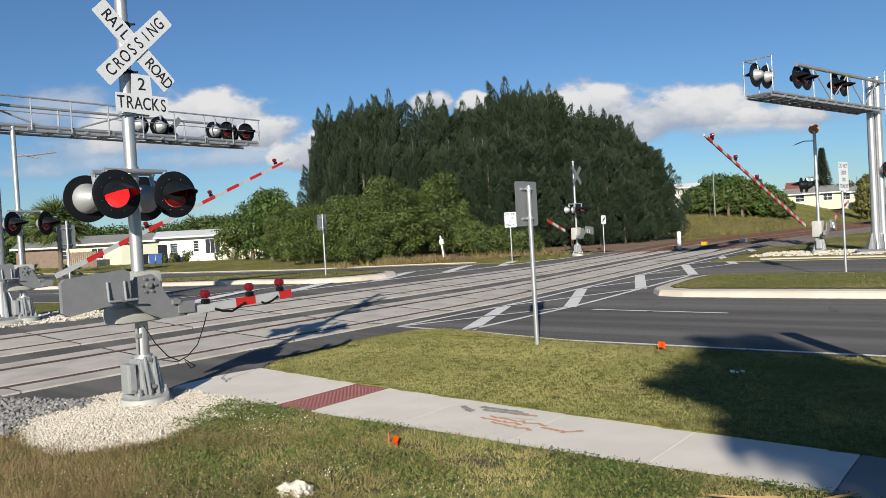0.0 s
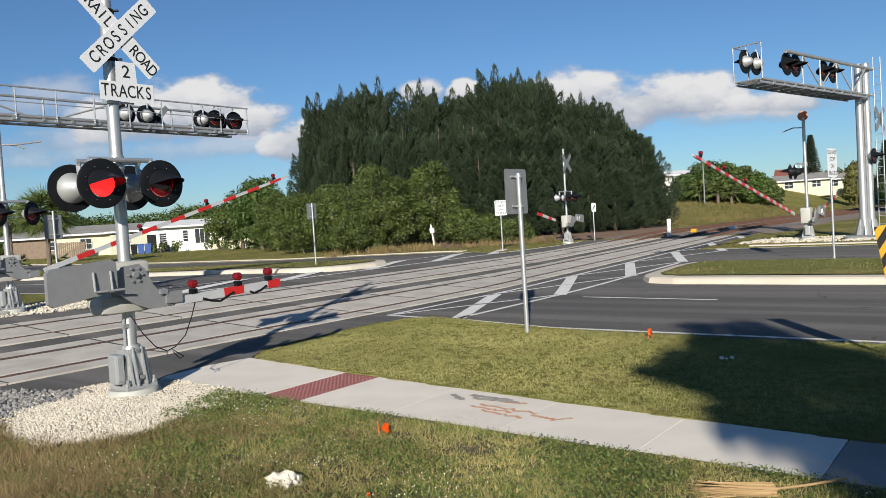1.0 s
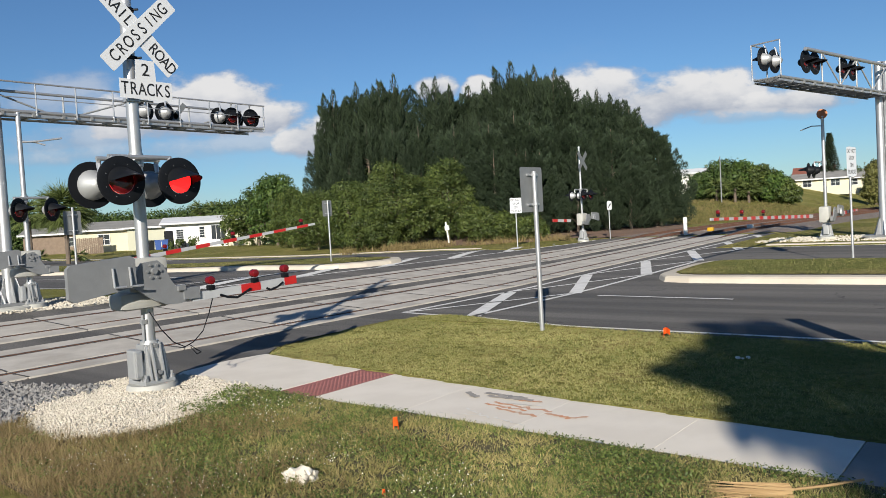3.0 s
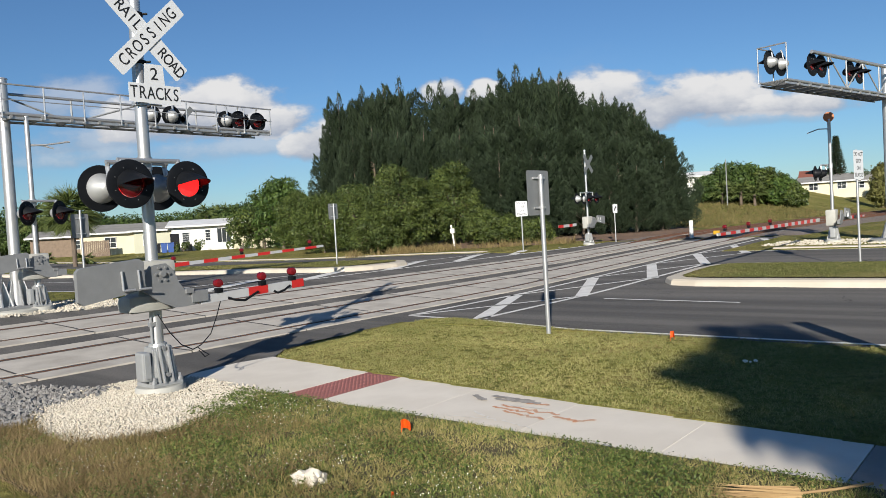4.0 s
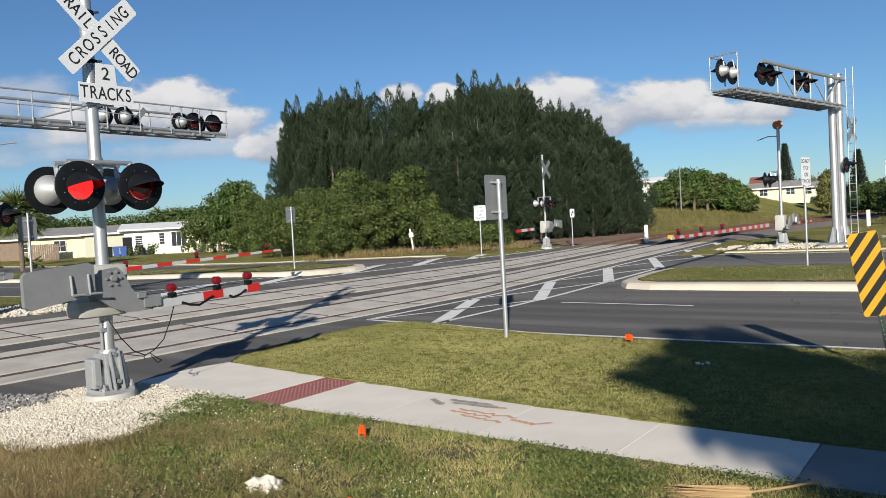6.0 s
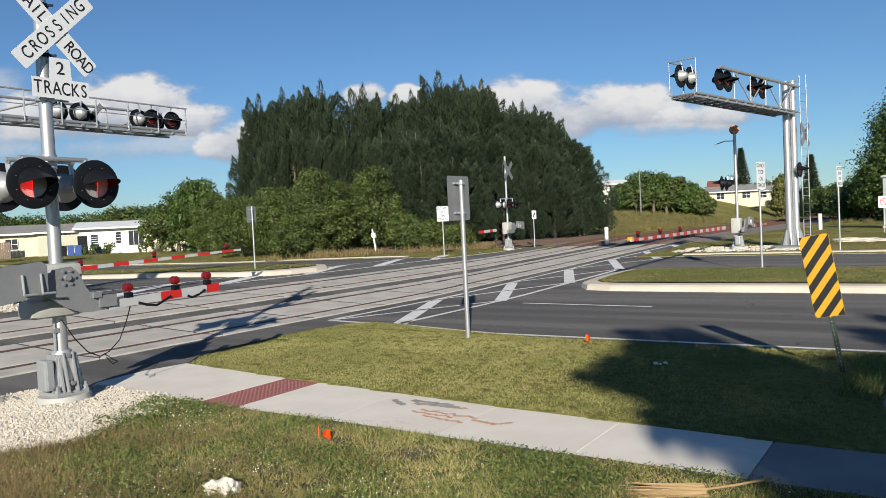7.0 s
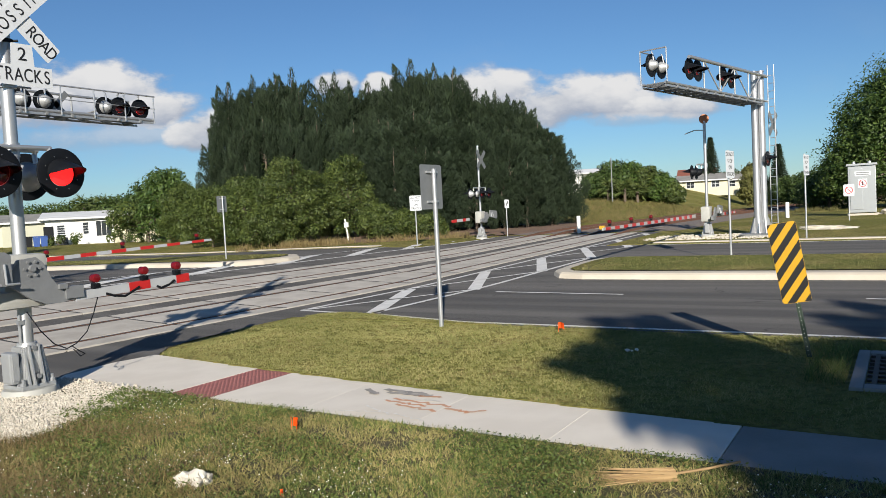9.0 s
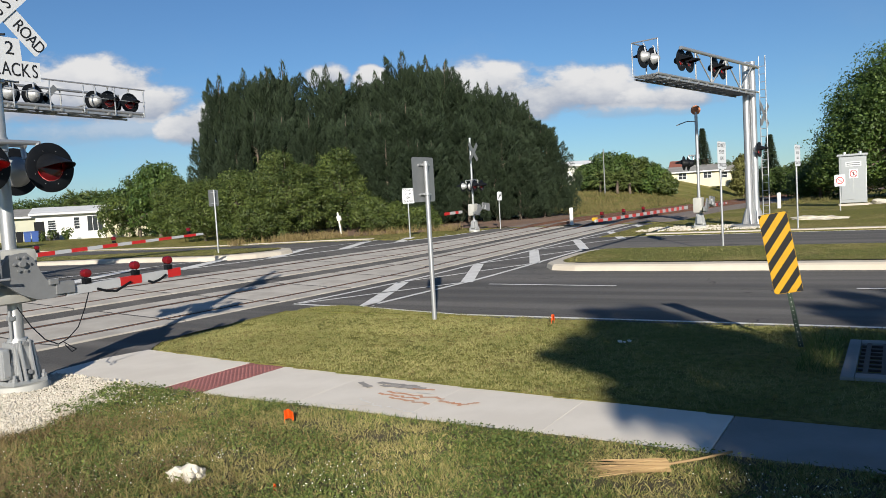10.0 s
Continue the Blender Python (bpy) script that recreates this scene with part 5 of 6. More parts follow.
def lobes_of(rx, ry, h, count, low=0.0):
    out = []
    for _ in range(count):
        a, q = RNG.uniform(0, 6.28), RNG.uniform(0.0, 0.75) ** 0.5
        z = low + (h - low) * RNG.uniform(0.2, 0.78) * (1 - 0.35 * q)
        s = RNG.uniform(0.28, 0.45)
        out.append((rx * q * math.cos(a), ry * q * math.sin(a), z, rx * s, ry * s, (h - low) * s * 0.7))
    return out


def billows(r, h, count):
    """Round leafy clumps set over a dome, with dark hollows between them."""
    out = [(0, 0, h * 0.42, r * 0.74, r * 0.74, h * 0.40)]
    for i in range(count):
        u = (i + 0.5) / count
        a = i * 2.4 + RNG.uniform(-0.3, 0.3)
        e = math.asin(min(1.0, 0.04 + 0.96 * u))
        k = RNG.uniform(0.16, 0.29)
        out.append((r * 0.80 * math.cos(e) * math.cos(a), r * 0.80 * math.cos(e) * math.sin(a), h * (0.10 + 0.74 * math.sin(e)) * RNG.uniform(0.94, 1.04), r * k * 1.15, r * k * 1.15, r * k * 0.85))
    return out


def palm(at, h, fronds, size, label, group="", name="palm_tree", trunk_r=0.16):
    t = thing(name, at, label, "palm", group)
    bm = bmesh.new()
    for i in range(8):
        rod(bm, (0, 0, h * i / 8 - 0.1), (0, 0, h * (i + 1) / 8), trunk_r * 1.08, trunk_r * 0.95, 10)
    part("trunk", bm, BARK, t, "rough grey palm trunk")
    B, W, L, wd = [], [], [], []
    for i in range(fronds):
        a, e = RNG.uniform(0, 6.28), math.asin(RNG.uniform(-0.75, 0.98))
        d = np.array((math.cos(a) * math.cos(e), math.sin(a) * math.cos(e), math.sin(e)))
        o = np.array((0, 0, h))
        hub = o + d * size * 0.5
        B.append(o), W.append(d), L.append(size * 0.55), wd.append(0.05)
        s = unit(np.cross(d, (0, 0, 1.0)))
        for q in np.linspace(-1.15, 1.15, 17):
            w = d * math.cos(q) + s * math.sin(q)
            w = w + np.array((0, 0, -0.3 + RNG.normal() * 0.1))
            B.append(hub), W.append(w), L.append(size * RNG.uniform(0.45, 0.62)), wd.append(0.10)
    v, f = blades(np.array(B), unit(np.array(W)), L, wd)
    mesh_ob("crown", v, f, FROND, t, "fan-shaped green fronds")
    return t


casuarinas()
# dense shrubs before the pines
for az, d, h, rx, n, m in ((43.2, 47, 6.0, 2.3, 15000, SHRUB), (38.9, 49.5, 6.3, 2.15, 14000, SHRUB), (46.2, 50, 5.0, 2.4, 11000, SHRUB_L), (41.0, 49.0, 4.9, 1.8, 9000, SHRUB),
                           (36.4, 46, 2.4, 1.5, 6000, SHRUB), (48.8, 52, 4.6, 2.4, 10000, SHRUB_L), (34.6, 46, 1.9, 1.4, 4500, SHRUB), (32.8, 45, 1.6, 1.3, 3500, SHRUB),
                           (44.8, 46, 2.9, 1.8, 7000, SHRUB), (50.7, 60, 5.4, 2.1, 9000, SHRUB_L)):
    broadleaf("shrub", spot(az, d), billows(rx, h, int(16 + 6 * rx)), int(n * 2.1), 0.078, m, "dense green leafy shrub at the foot of the pines", "shrub", "shrubs by the pines", 0.08)
broadleaf("tree", spot(51.8, 70), billows(2.9, 7.3, 26), 12000, 0.15, OAK_LEAF, "round dark green tree beside the pines", "tree", "", 0.2)
for az, d, h, rx, m in ((52.5, 92, 7.6, 4.4, FAR_LEAF), (54.3, 96, 5.8, 4.2, FAR_LEAF), (56.5, 112, 5.6, 4.5, FAR_LEAF), (58.5, 112, 5.0, 5.0, FAR_LEAF), (60.5, 114, 4.8, 4.5, FAR_LEAF), (62.5, 112, 5.2, 4.5, FAR_LEAF),
                        (65.0, 112, 6.4, 5.0, FAR_LEAF), (67.5, 112, 6.0, 5.0, FAR_LEAF), (70.0, 112, 6.5, 5.0, FAR_LEAF), (73.0, 110, 7.0, 5.0, FAR_LEAF)):
    broadleaf("tree", spot(az, d), billows(rx, h, 22), 11000, 0.2, m, "leafy green tree behind the houses", "tree", "trees behind the houses", 0.25)
broadleaf("tree", spot(53.2, 76), lobes_of(3.4, 3.4, 5.2, 10, 1.2), 5000, 0.16, SHRUB_L, "thin-crowned light green tree beside the white house", "tree", "", 0.14)
for az, d, h, rx, m in ((19.9, 98, 3.7, 2.4, FAR_LEAF), (18.8, 100, 4.8, 3.2, FAR_LEAF), (17.6, 101, 5.2, 3.4, OAK_LEAF), (16.4, 100, 4.7, 3.2, SHRUB), (15.3, 99, 4.1, 2.4, OAK_LEAF), (14.6, 98, 3.2, 1.6, SHRUB),
                        (9.3, 120, 7.2, 1.9, OLIVE_LEAF), (10.6, 150, 4.6, 4.0, FAR_LEAF), (8.0, 135, 4.8, 4.2, FAR_LEAF), (6.3, 118, 4.8, 4.2, FAR_LEAF), (4.4, 110, 5.2, 4.5, FAR_LEAF), (13.5, 160, 3.6, 4.0, FAR_LEAF), (2.2, 108, 7.0, 4.5, FAR_LEAF), (-0.5, 105, 7.0, 5.0, FAR_LEAF), (-3.5, 100, 8.0, 5.0, FAR_LEAF)):
    broadleaf("tree", spot(az, d), billows(rx, h, 22), 8000, 0.2, m, "leafy green tree beyond the railway", "tree", "trees beyond the railway", 0.25)
broadleaf("oak_tree", spot(-1.4, 68), billows(7.4, 12.6, 90), 130000, 0.13, OAK_LEAF, "large dark green spreading oak tree", "tree", "", 0.45)
broadleaf("tree", spot(4.4, 72), lobes_of(2.6, 2.6, 5.2, 8, -0.6), 6000, 0.14, OAK_LEAF, "smaller green tree beside the oak", "tree", "", 0.2)
palm(spot(66.0, 62), 4.0, 110, 2.3, "cabbage palm with a full rounded crown before the houses")
for az, d, h in ((57.2, 108, 4.4), (68.2, 75, 4.0), (56.0, 104, 4.0)):
    palm(spot(az, d), h, 36, 1.9, "cabbage palm behind the houses", "palms behind the houses")
for az, d, h in ((19.2, 95, 1.5), (18.0, 95, 1.7), (17.1, 96, 1.4)):
    palm(spot(az, d), h, 30, 1.7, "cabbage palm with hanging dry fronds beyond the railway", "palms beyond the railway")


def norfolk(az, d, h):
    t = thing("norfolk_pine", spot(az, d), "tiered dark green Norfolk pine", "tree", "norfolk pines")
    bm = bmesh.new()
    rod(bm, (0, 0, 0), (0, 0, h), 0.2, 0.03, 8)
    part("trunk", bm, BARK, t)
    B, W, L, wd = [], [], [], []
    for k in range(26):
        z = h * (0.15 + 0.83 * k / 25)
        r = 2.0 * (1 - z / h) + 0.12
        for a in np.arange(0, 6.28, 0.7) + k * 0.6:
            for q in np.linspace(0.1, 1, 7):
                for _ in range(4):
                    B.append((r * q * math.cos(a), r * q * math.sin(a), z + 0.15 * q)), W.append(np.array((math.cos(a), math.sin(a), 0.9)) + RNG.normal(size=3) * 0.5), L.append(0.5), wd.append(0.12)
    v, f = blades(np.array(B), unit(np.array(W)), L, wd)
    mesh_ob("crown", v, f, NEEDLE, t, "tiered crown")


norfolk(11.9, 150, 9.6), norfolk(7.5, 130, 9.2)


def shade_tree(at, rows, n):
    """Crown given by (offset across the light, height, radius) lobes."""
    lobes = [(0.855 * s, 0.52 * s, h, r * 0.92, r * 0.92, r * 0.7) for s, h, r in rows]
    for s, h, r in rows:
        for _ in range(4):
            a = RNG.uniform(0, 6.28)
            q = s + 1.0 * r * math.cos(a)
            lobes.append((0.855 * q, 0.52 * q, h + 0.85 * r * math.sin(a), r * 0.34, r * 0.34, r * 0.2))
    broadleaf("shade_tree", at, lobes, n, 0.18, OAK_LEAF, "broad green tree standing behind the verge", "tree", "shade trees", 0.2)


# trees behind the verge that shade the lawn
shade_tree((8.0, -4.5, 0), [(-2.75, 6.35, 0.55), (-2.5, 5.6, 0.5), (-2.35, 5.0, 0.45), (-2.3, 4.4, 0.55), (-2.15, 6.9, 0.5), (-1.8, 7.4, 0.5), (-1.35, 7.5, 0.35), (-1.6, 6.4, 0.8), (-1.5, 5.4, 0.7), (-0.5, 6.1, 0.8), (-0.5, 5.2, 0.9), (-1.3, 4.4, 0.7), (0.6, 6.0, 0.9), (1.3, 5.2, 1.0), (1.3, 7.1, 0.45), (1.9, 6.4, 0.7), (2.2, 7.6, 0.4), (3.0, 5.0, 1.0), (3.2, 6.1, 0.8), (3.1, 7.3, 0.6), (0.3, 4.2, 0.8)], 9000)
shade_tree((14.2, -1.8, 0), [(-0.8, 4.6, 1.2), (0.6, 5.4, 1.4), (-0.6, 6.6, 1.2), (1.6, 6.8, 1.5), (0.8, 8.2, 1.2), (2.8, 5.4, 1.4), (3.4, 7.8, 1.4), (4.6, 6.4, 1.4)], 8000)


# ---- houses and street furniture ----
def window(parent, x, z, w, h, face, cols=2, rows=2, shutters=False):
    bm = bmesh.new()
    bx(bm, (x, face - 0.004, z), (w, 0.012, h))
    pane = part("window", bm, DARKGLASS, parent, "dark window pane in a white frame")
    f = 0.07
    bars = [((x + sx * (w / 2 + f / 2), face - 0.03, z), (f, 0.08, h + 2 * f)) for sx in (-1, 1)]
    bars += [((x, face - 0.031, z + sx * (h / 2 + f / 2)), (w, 0.08, f)) for sx in (-1, 1)]
    bars += [((x - w / 2 + w * i / cols, face - 0.02, z), (0.05, 0.05, h)) for i in range(1, cols)]
    bars += [((x, face - 0.021, z - h / 2 + h * i / rows), (w, 0.05, 0.05)) for i in range(1, rows)]
    for at, size in bars:
        bm = bmesh.new()
        bx(bm, at, size)
        part("frame_bar", bm, ROOF_W, pane)
    return pane


def house(at, turn, w, d, eave, wall, roof, label, rise=0.9, over=0.5, openings=(), flat=False):
    h = thing("house", at, label, "house", "houses across the road", turn)
    bm = bmesh.new()
    bx(bm, (0, d / 2, eave / 2 - 0.3), (w, d, eave + 0.6))
    part("wall", bm, wall, h, "stucco walls")
    bm = bmesh.new()
    ww, dd = w / 2 + over, d / 2 + over
    rr = 0.12
    for z0, pts in ((eave, None),):
        b = [bm.verts.new((sx * ww, d / 2 + sy * dd, eave)) for sx, sy in ((-1, -1), (1, -1), (1, 1), (-1, 1))]
        c = [bm.verts.new((sx * ww, d / 2 + sy * dd, eave + rr)) for sx, sy in ((-1, -1), (1, -1), (1, 1), (-1, 1))]
        k = 0.9 if flat else 0.35
        t = [bm.verts.new((sx * ww * 0.96, d / 2 + sy * 0.05, eave + rr + rise)) for sx, sy in ((-1, -1), (1, -1), (1, 1), (-1, 1))]
        bm.faces.new(b[::-1])
        for lo, hi in ((b, c), (c, t)):
            for i in range(4):
                bm.faces.new((lo[i], lo[(i + 1) % 4], hi[(i + 1) % 4], hi[i]))
        bm.faces.new(t)
    r = part("roof", bm, roof, h, "low pitched roof")
    bm = bmesh.new()
    bx(bm, (0, -over - 0.012, eave + 0.05), (2 * ww + 0.05, 0.03, 0.2))
    part("fascia", bm, ROOF_W, h, "white fascia board")
    for o in openings:
        if o[0] == "door":
            bm = bmesh.new()
            bx(bm, (o[1], -0.02, 1.02), (0.95, 0.06, 2.05))
            part("door", bm, BLACK if o[2] else ROOF_W, h, "dark doorway" if o[2] else "white door")
        else:
            window(h, *o)
    return h


# bearings fix where each house stands; local x runs to the viewer's right along the front
cream = house(spot(62.2, 92), 60, 11.0, 9, 2.45, STUCCO_C, ROOF_G, "single-storey cream house with grey shingle roof", 1.0, 0.6, [(-2.4, 1.45, 1.1, 1.1, 0.0), (1.5, 1.45, 1.0, 1.1, 0.0), (3.6, 1.5, 0.8, 1.0, 0.0, 2, 2)])
sage = house(spot(60.4, 90.5), 60, 5.6, 5, 2.5, STUCCO_G, ROOF_G, "sage green wing of the cream house", 0.5, 0.45, [(-1.3, 1.5, 1.0, 1.15, 0.0), (1.9, 1.5, 0.6, 1.1, 0.0, 2, 2)])
white = house(spot(56.4, 90), 57, 10.2, 8, 2.75, STUCCO_W, ROOF_W, "single-storey white house with a low white roof", 0.75, 0.6, [(-3.6, 1.5, 0.7, 1.2, 0.0, 1, 5), (0.6, 1.6, 1.5, 1.6, 0.0, 3, 1), (-1.2, 1.7, 0.5, 1.2, 0.0, 1, 4), ("door", -4.8, True)])
wing = house(spot(53.9, 89.5), 56, 4.6, 6, 2.9, STUCCO_C, ROOF_W, "pale cream end wing of the white house", 0.55, 0.5, [(-0.7, 1.8, 0.6, 0.8, 0.0, 1, 3)])
back = house(spot(66.3, 97), 58, 8.0, 7, 2.3, WOOD, ROOF_G, "brown house half hidden behind the palm", 0.8, 0.5, [(1.2, 1.4, 1.1, 0.9, 0.0)])
far_house = house(spot(12.5, 134), 10, 8, 6, 2.0, STUCCO_C, ROOF_G, "distant cream house with a grey roof", 1.0, 0.6, [(-2.0, 1.4, 1.2, 1.0, 0.0), (2.0, 1.4, 1.2, 1.0, 0.0)])
far_roof = house(spot(12.9, 152), 12, 6, 6, 2.3, STUCCO_C, ROOF_R, "distant house with a red tile roof", 1.6, 0.7, [(-1.5, 1.2, 1.0, 1.0, 0.0), (1.5, 1.2, 1.0, 1.0, 0.0)])
far_grey = house(spot(11.0, 146), 12, 9, 7, 2.4, STUCCO_C, ROOF_G, "distant tan house with a grey roof", 1.5, 0.7, [(1.0, 1.8, 1.4, 1.0, 0.0)])
far_white = house(spot(20.9, 125), 20, 6, 6, 3.2, STUCCO_W, ROOF_W, "distant white house beside the trees", 0.8, 0.6, [(0.6, 1.6, 1.2, 1.2, 0.0)])


def bin_at(at, material, label):
    b = thing("wheelie_bin", at, label, "bin", "bins by the house", 60)
    bm = bmesh.new()
    plate(bm, [(-0.28, 0), (0.28, 0), (0.34, 1.0), (-0.34, 1.0)], 0.6, Matrix(((1, 0, 0, 0), (0, 0, -1, 0), (0, 1, 0, 0), (0, 0, 0, 1))))
    part("body", bm, material, b)
    bm = bmesh.new()
    bx(bm, (0, 0, 1.05), (0.72, 0.7, 0.09), bevel=0.03)
    part("lid", bm, material, b, "hinged lid")


bin_at(spot(60.2, 88.3), BLUE, "blue plastic wheelie bin by the sage wall")
bin_at(spot(59.75, 88.3), BLUE, "blue plastic wheelie bin by the sage wall")
bin_at(spot(60.65, 88.3), BLACK, "black plastic wheelie bin by the sage wall")
ac = thing("air_conditioner", spot(58.6, 89.0), "grey outdoor air conditioner beside the house", "air conditioner", "", 60)
bm = bmesh.new()
bx(bm, (0, 0, 0.42), (0.95, 0.7, 0.84), bevel=0.04)
part("casing", bm, GREY, ac)
bm = bmesh.new()
for i in range(9):
    bx(bm, (0, -0.355, 0.12 + 0.075 * i), (0.85, 0.02, 0.03))
part("louvres", bm, BLACK, ac, "dark louvres")
fence = thing("wooden_fence", spot(64.6, 90), "weathered grey board fence beside the house", "fence", "", 62)
for i in range(14):
    bm = bmesh.new()
    bx(bm, (-1.4 + 0.2 * i, 0.02 * (i % 2), 0.85), (0.18, 0.03, 1.7 + 0.04 * (i % 3)))
    part("board", bm, WOOD, fence)


def post(at, h, r, label, lean=(0, 0), box=False):
    p = new("marker_post")
    p.matrix_world = pose(*at, lean[0], lean[1], 20)
    tagged(p, label, "marker post", "marker posts")
    bm = bmesh.new()
    turned(bm, [(r, -0.2), (r, h - 0.03), (r * 0.8, h), (0, h)], seg=14)
    part("post", bm, STUCCO_W, p, "white plastic tube", True)
    if box:
        bm = bmesh.new()
        bx(bm, (0.05, -0.05, h * 0.72), (0.26, 0.2, 0.3), bevel=0.03)
        part("junction_box", bm, STUCCO_W, p, "white box on the post")
    return p


post((-14.5, 36.9, 0.42), 0.92, 0.10, "thick white marker post at the end of the crossing")
post((-6.0, 48.7, 0.5), 0.95, 0.11, "white marker post beside the ballast")
post((-29.0, 35.9, 0.45), 1.35, 0.05, "leaning white post with a small box", (0, -7), True)

# signal equipment cabinet
cab = thing("signal_cabinet", (-2.1, 48.6, 0.45), "tall bare aluminium signal equipment cabinet", "cabinet", "", 3)
cab.scale = (0.78, 0.8, 0.88)
bm = bmesh.new()
bx(bm, (0, 0, 1.75), (1.75, 1.5, 3.0), bevel=0.03)
part("body", bm, CABINET, cab, "sheet aluminium body")
bm = bmesh.new()
plate(bm, [(-1.0, 3.24), (1.0, 3.24), (0.96, 3.36), (-0.96, 3.36)], 1.8, Matrix(((1, 0, 0, 0), (0, 0, -1, 0), (0, 1, 0, 0), (0, 0, 0, 1))))
part("lid", bm, CABINET, cab, "overhanging roof")
bm = bmesh.new()
bx(bm, (-0.35, -0.77, 1.75), (0.78, 0.03, 2.6), bevel=0.01)
part("door", bm, CABINET, cab, "cabinet door")
bm = bmesh.new()
bx(bm, (0.0, 0, 0.05), (1.9, 1.6, 0.3), bevel=0.03)
part("plinth", bm, CURB, cab, "concrete plinth")
bm = bmesh.new()
for sx in (-0.5, 0.5):
    rod(bm, (sx, -0.3, 3.36), (sx, -0.3, 3.5), 0.12, 0.10, 12)
part("vents", bm, CABINET, cab, "round roof vents")


def prohibition(parent, at, r):
    bm = bmesh.new()
    bx(bm, (0, 0, -0.004), (r * 2.4, r * 2.4, 0.004))
    sh = part("notice", bm, WHITE, parent, "white notice", at=at)
    bm = bmesh.new()
    turned(bm, [(r, 0), (r, 0.002), (r * 0.82, 0.002), (r * 0.82, 0)], closed=True)
    bx(bm, (0, 0, 0.0016), (r * 1.7, r * 0.16, 0.002), Matrix.Rotation(radians(-45), 3, "Z"))
    part("red_ring", bm, RED, sh, "red prohibition ring")
    bm = bmesh.new()
    bx(bm, (0, 0.0, 0.001), (r * 0.3, r * 1.0, 0.001))
    part("symbol", bm, INK, sh, "black symbol")


prohibition(cab, Matrix.Translation((0.05, -0.80, 2.1)) @ pose(0, 0, 0, 90, 0, 0), 0.24)
bm = bmesh.new()
bx(bm, (0.05, -0.79, 2.72), (1.0, 0.01, 0.3))
note = part("notice_band", bm, WHITE, cab, "white notice with small print")
for i in range(2):
    bm = bmesh.new()
    bx(bm, (0.05, -0.798, 2.66 + 0.12 * i), (0.86, 0.006, 0.06))
    part("print_bar", bm, SIGNBACK, note)
face = [c for c in SIGNS[6].children if c.name.startswith("sign_panel")][0]
bm = bmesh.new()
turned(bm, [(0.17, 0.003), (0.17, 0.005), (0.135, 0.005), (0.135, 0.003)], closed=True)
bx(bm, (0, 0, 0.004), (0.29, 0.03, 0.002), Matrix.Rotation(radians(-45), 3, "Z"))
part("red_ring", bm, RED, face, "red prohibition ring")
face = [c for c in SIGNS[5].children if c.name.startswith("sign_panel")][0]
bm = bmesh.new()
bx(bm, (0, 0, 0.004), (0.05, 0.3, 0.002), Matrix.Rotation(radians(-30), 3, "Z"))
bx(bm, (0.03, 0.02, 0.0045), (0.14, 0.06, 0.002), Matrix.Rotation(radians(30), 3, "Z"))
part("symbol", bm, INK, face, "black symbol")

# leaning hazard marker
hz = new("hazard_marker")
hz.matrix_world = pose(-0.96, 9.31, 0, 4, -9, 0)
tagged(hz, "leaning yellow and black striped object marker on a green post", "hazard marker")
GREENPOST = paint("dark_green_post", (0.03, 0.05, 0.035), (0.02, 0.03, 0.022), 0.6, 0.2)
bm = bmesh.new()
bx(bm, (0, 0, 0.55), (0.05, 0.03, 1.5))
part("post", bm, GREENPOST, hz, "dark green channel post")
bm = bmesh.new()
for i in range(14):
    rod(bm, (0, -0.0155, 0.05 + 0.05 * i), (0, -0.019, 0.05 + 0.05 * i), 0.006, 0.006, 6)
part("post_holes", bm, PALE, hz, "row of punched holes")["kind"] = "stuff"
panel_m = pose(0, -0.03, 1.12, 90, 0, 0)
bm = bmesh.new()
plate(bm, rounded(0.305, 0.92, 0.035), 0.004)
pan = part("panel", bm, YELLOW, hz, "yellow panel with black diagonal bands", at=panel_m)


def clip_band(c, w):
    """The part of a rising diagonal band that lies on the panel."""
    poly = [(-0.15, c - 0.15 * 1.15 - w / 2), (0.15, c + 0.15 * 1.15 - w / 2), (0.15, c + 0.15 * 1.15 + w / 2), (-0.15, c - 0.15 * 1.15 + w / 2)]
    for lim, sign_ in ((0.457, 1), (-0.457, -1)):
        out = []
        for a, b in zip(poly, poly[1:] + poly[:1]):
            ia, ib = a[1] * sign_ <= lim * sign_, b[1] * sign_ <= lim * sign_
            if ia:
                out.append(a)
            if ia != ib:
                k = (lim - a[1]) / (b[1] - a[1])
                out.append((a[0] + k * (b[0] - a[0]), lim))
        poly = out
        if len(poly) < 3:
            return None
    return poly


for i in range(-3, 4):
    poly = clip_band(0.205 * i + 0.02, 0.105)
    if poly:
        bm = bmesh.new()
        plate(bm, poly, 0.002, Matrix.Translation((0, 0, 0.003)))
        part("black_band", bm, INK, pan)

# storm drain grate
dr = tagged(new("storm_drain"), "cast iron storm drain grate in a concrete surround", "storm drain")
dr.matrix_world = pose(0.33, 8.75, 0.02)
bm = bmesh.new()
for sx, sy, w, d in ((-0.76, 0, 0.12, 1.9), (0.80, 0, 0.2, 1.9), (0, 0.86, 1.4, 0.18), (0, -0.86, 1.4, 0.18)):
    bx(bm, (sx, sy, -0.02), (w, d, 0.12), bevel=0.015)
part("surround", bm, OLDWALK, dr, "weathered concrete surround")
for i in range(9):
    bm = bmesh.new()
    bx(bm, (-0.62 + 0.155 * i, 0, 0.0), (0.045, 1.54, 0.07))
    part("grate_bar", bm, IRON, dr)
for i in range(8):
    bm = bmesh.new()
    bx(bm, (0, -0.70 + 0.2 * i, -0.004), (1.38, 0.06, 0.06))
    part("grate_bar", bm, IRON, dr)
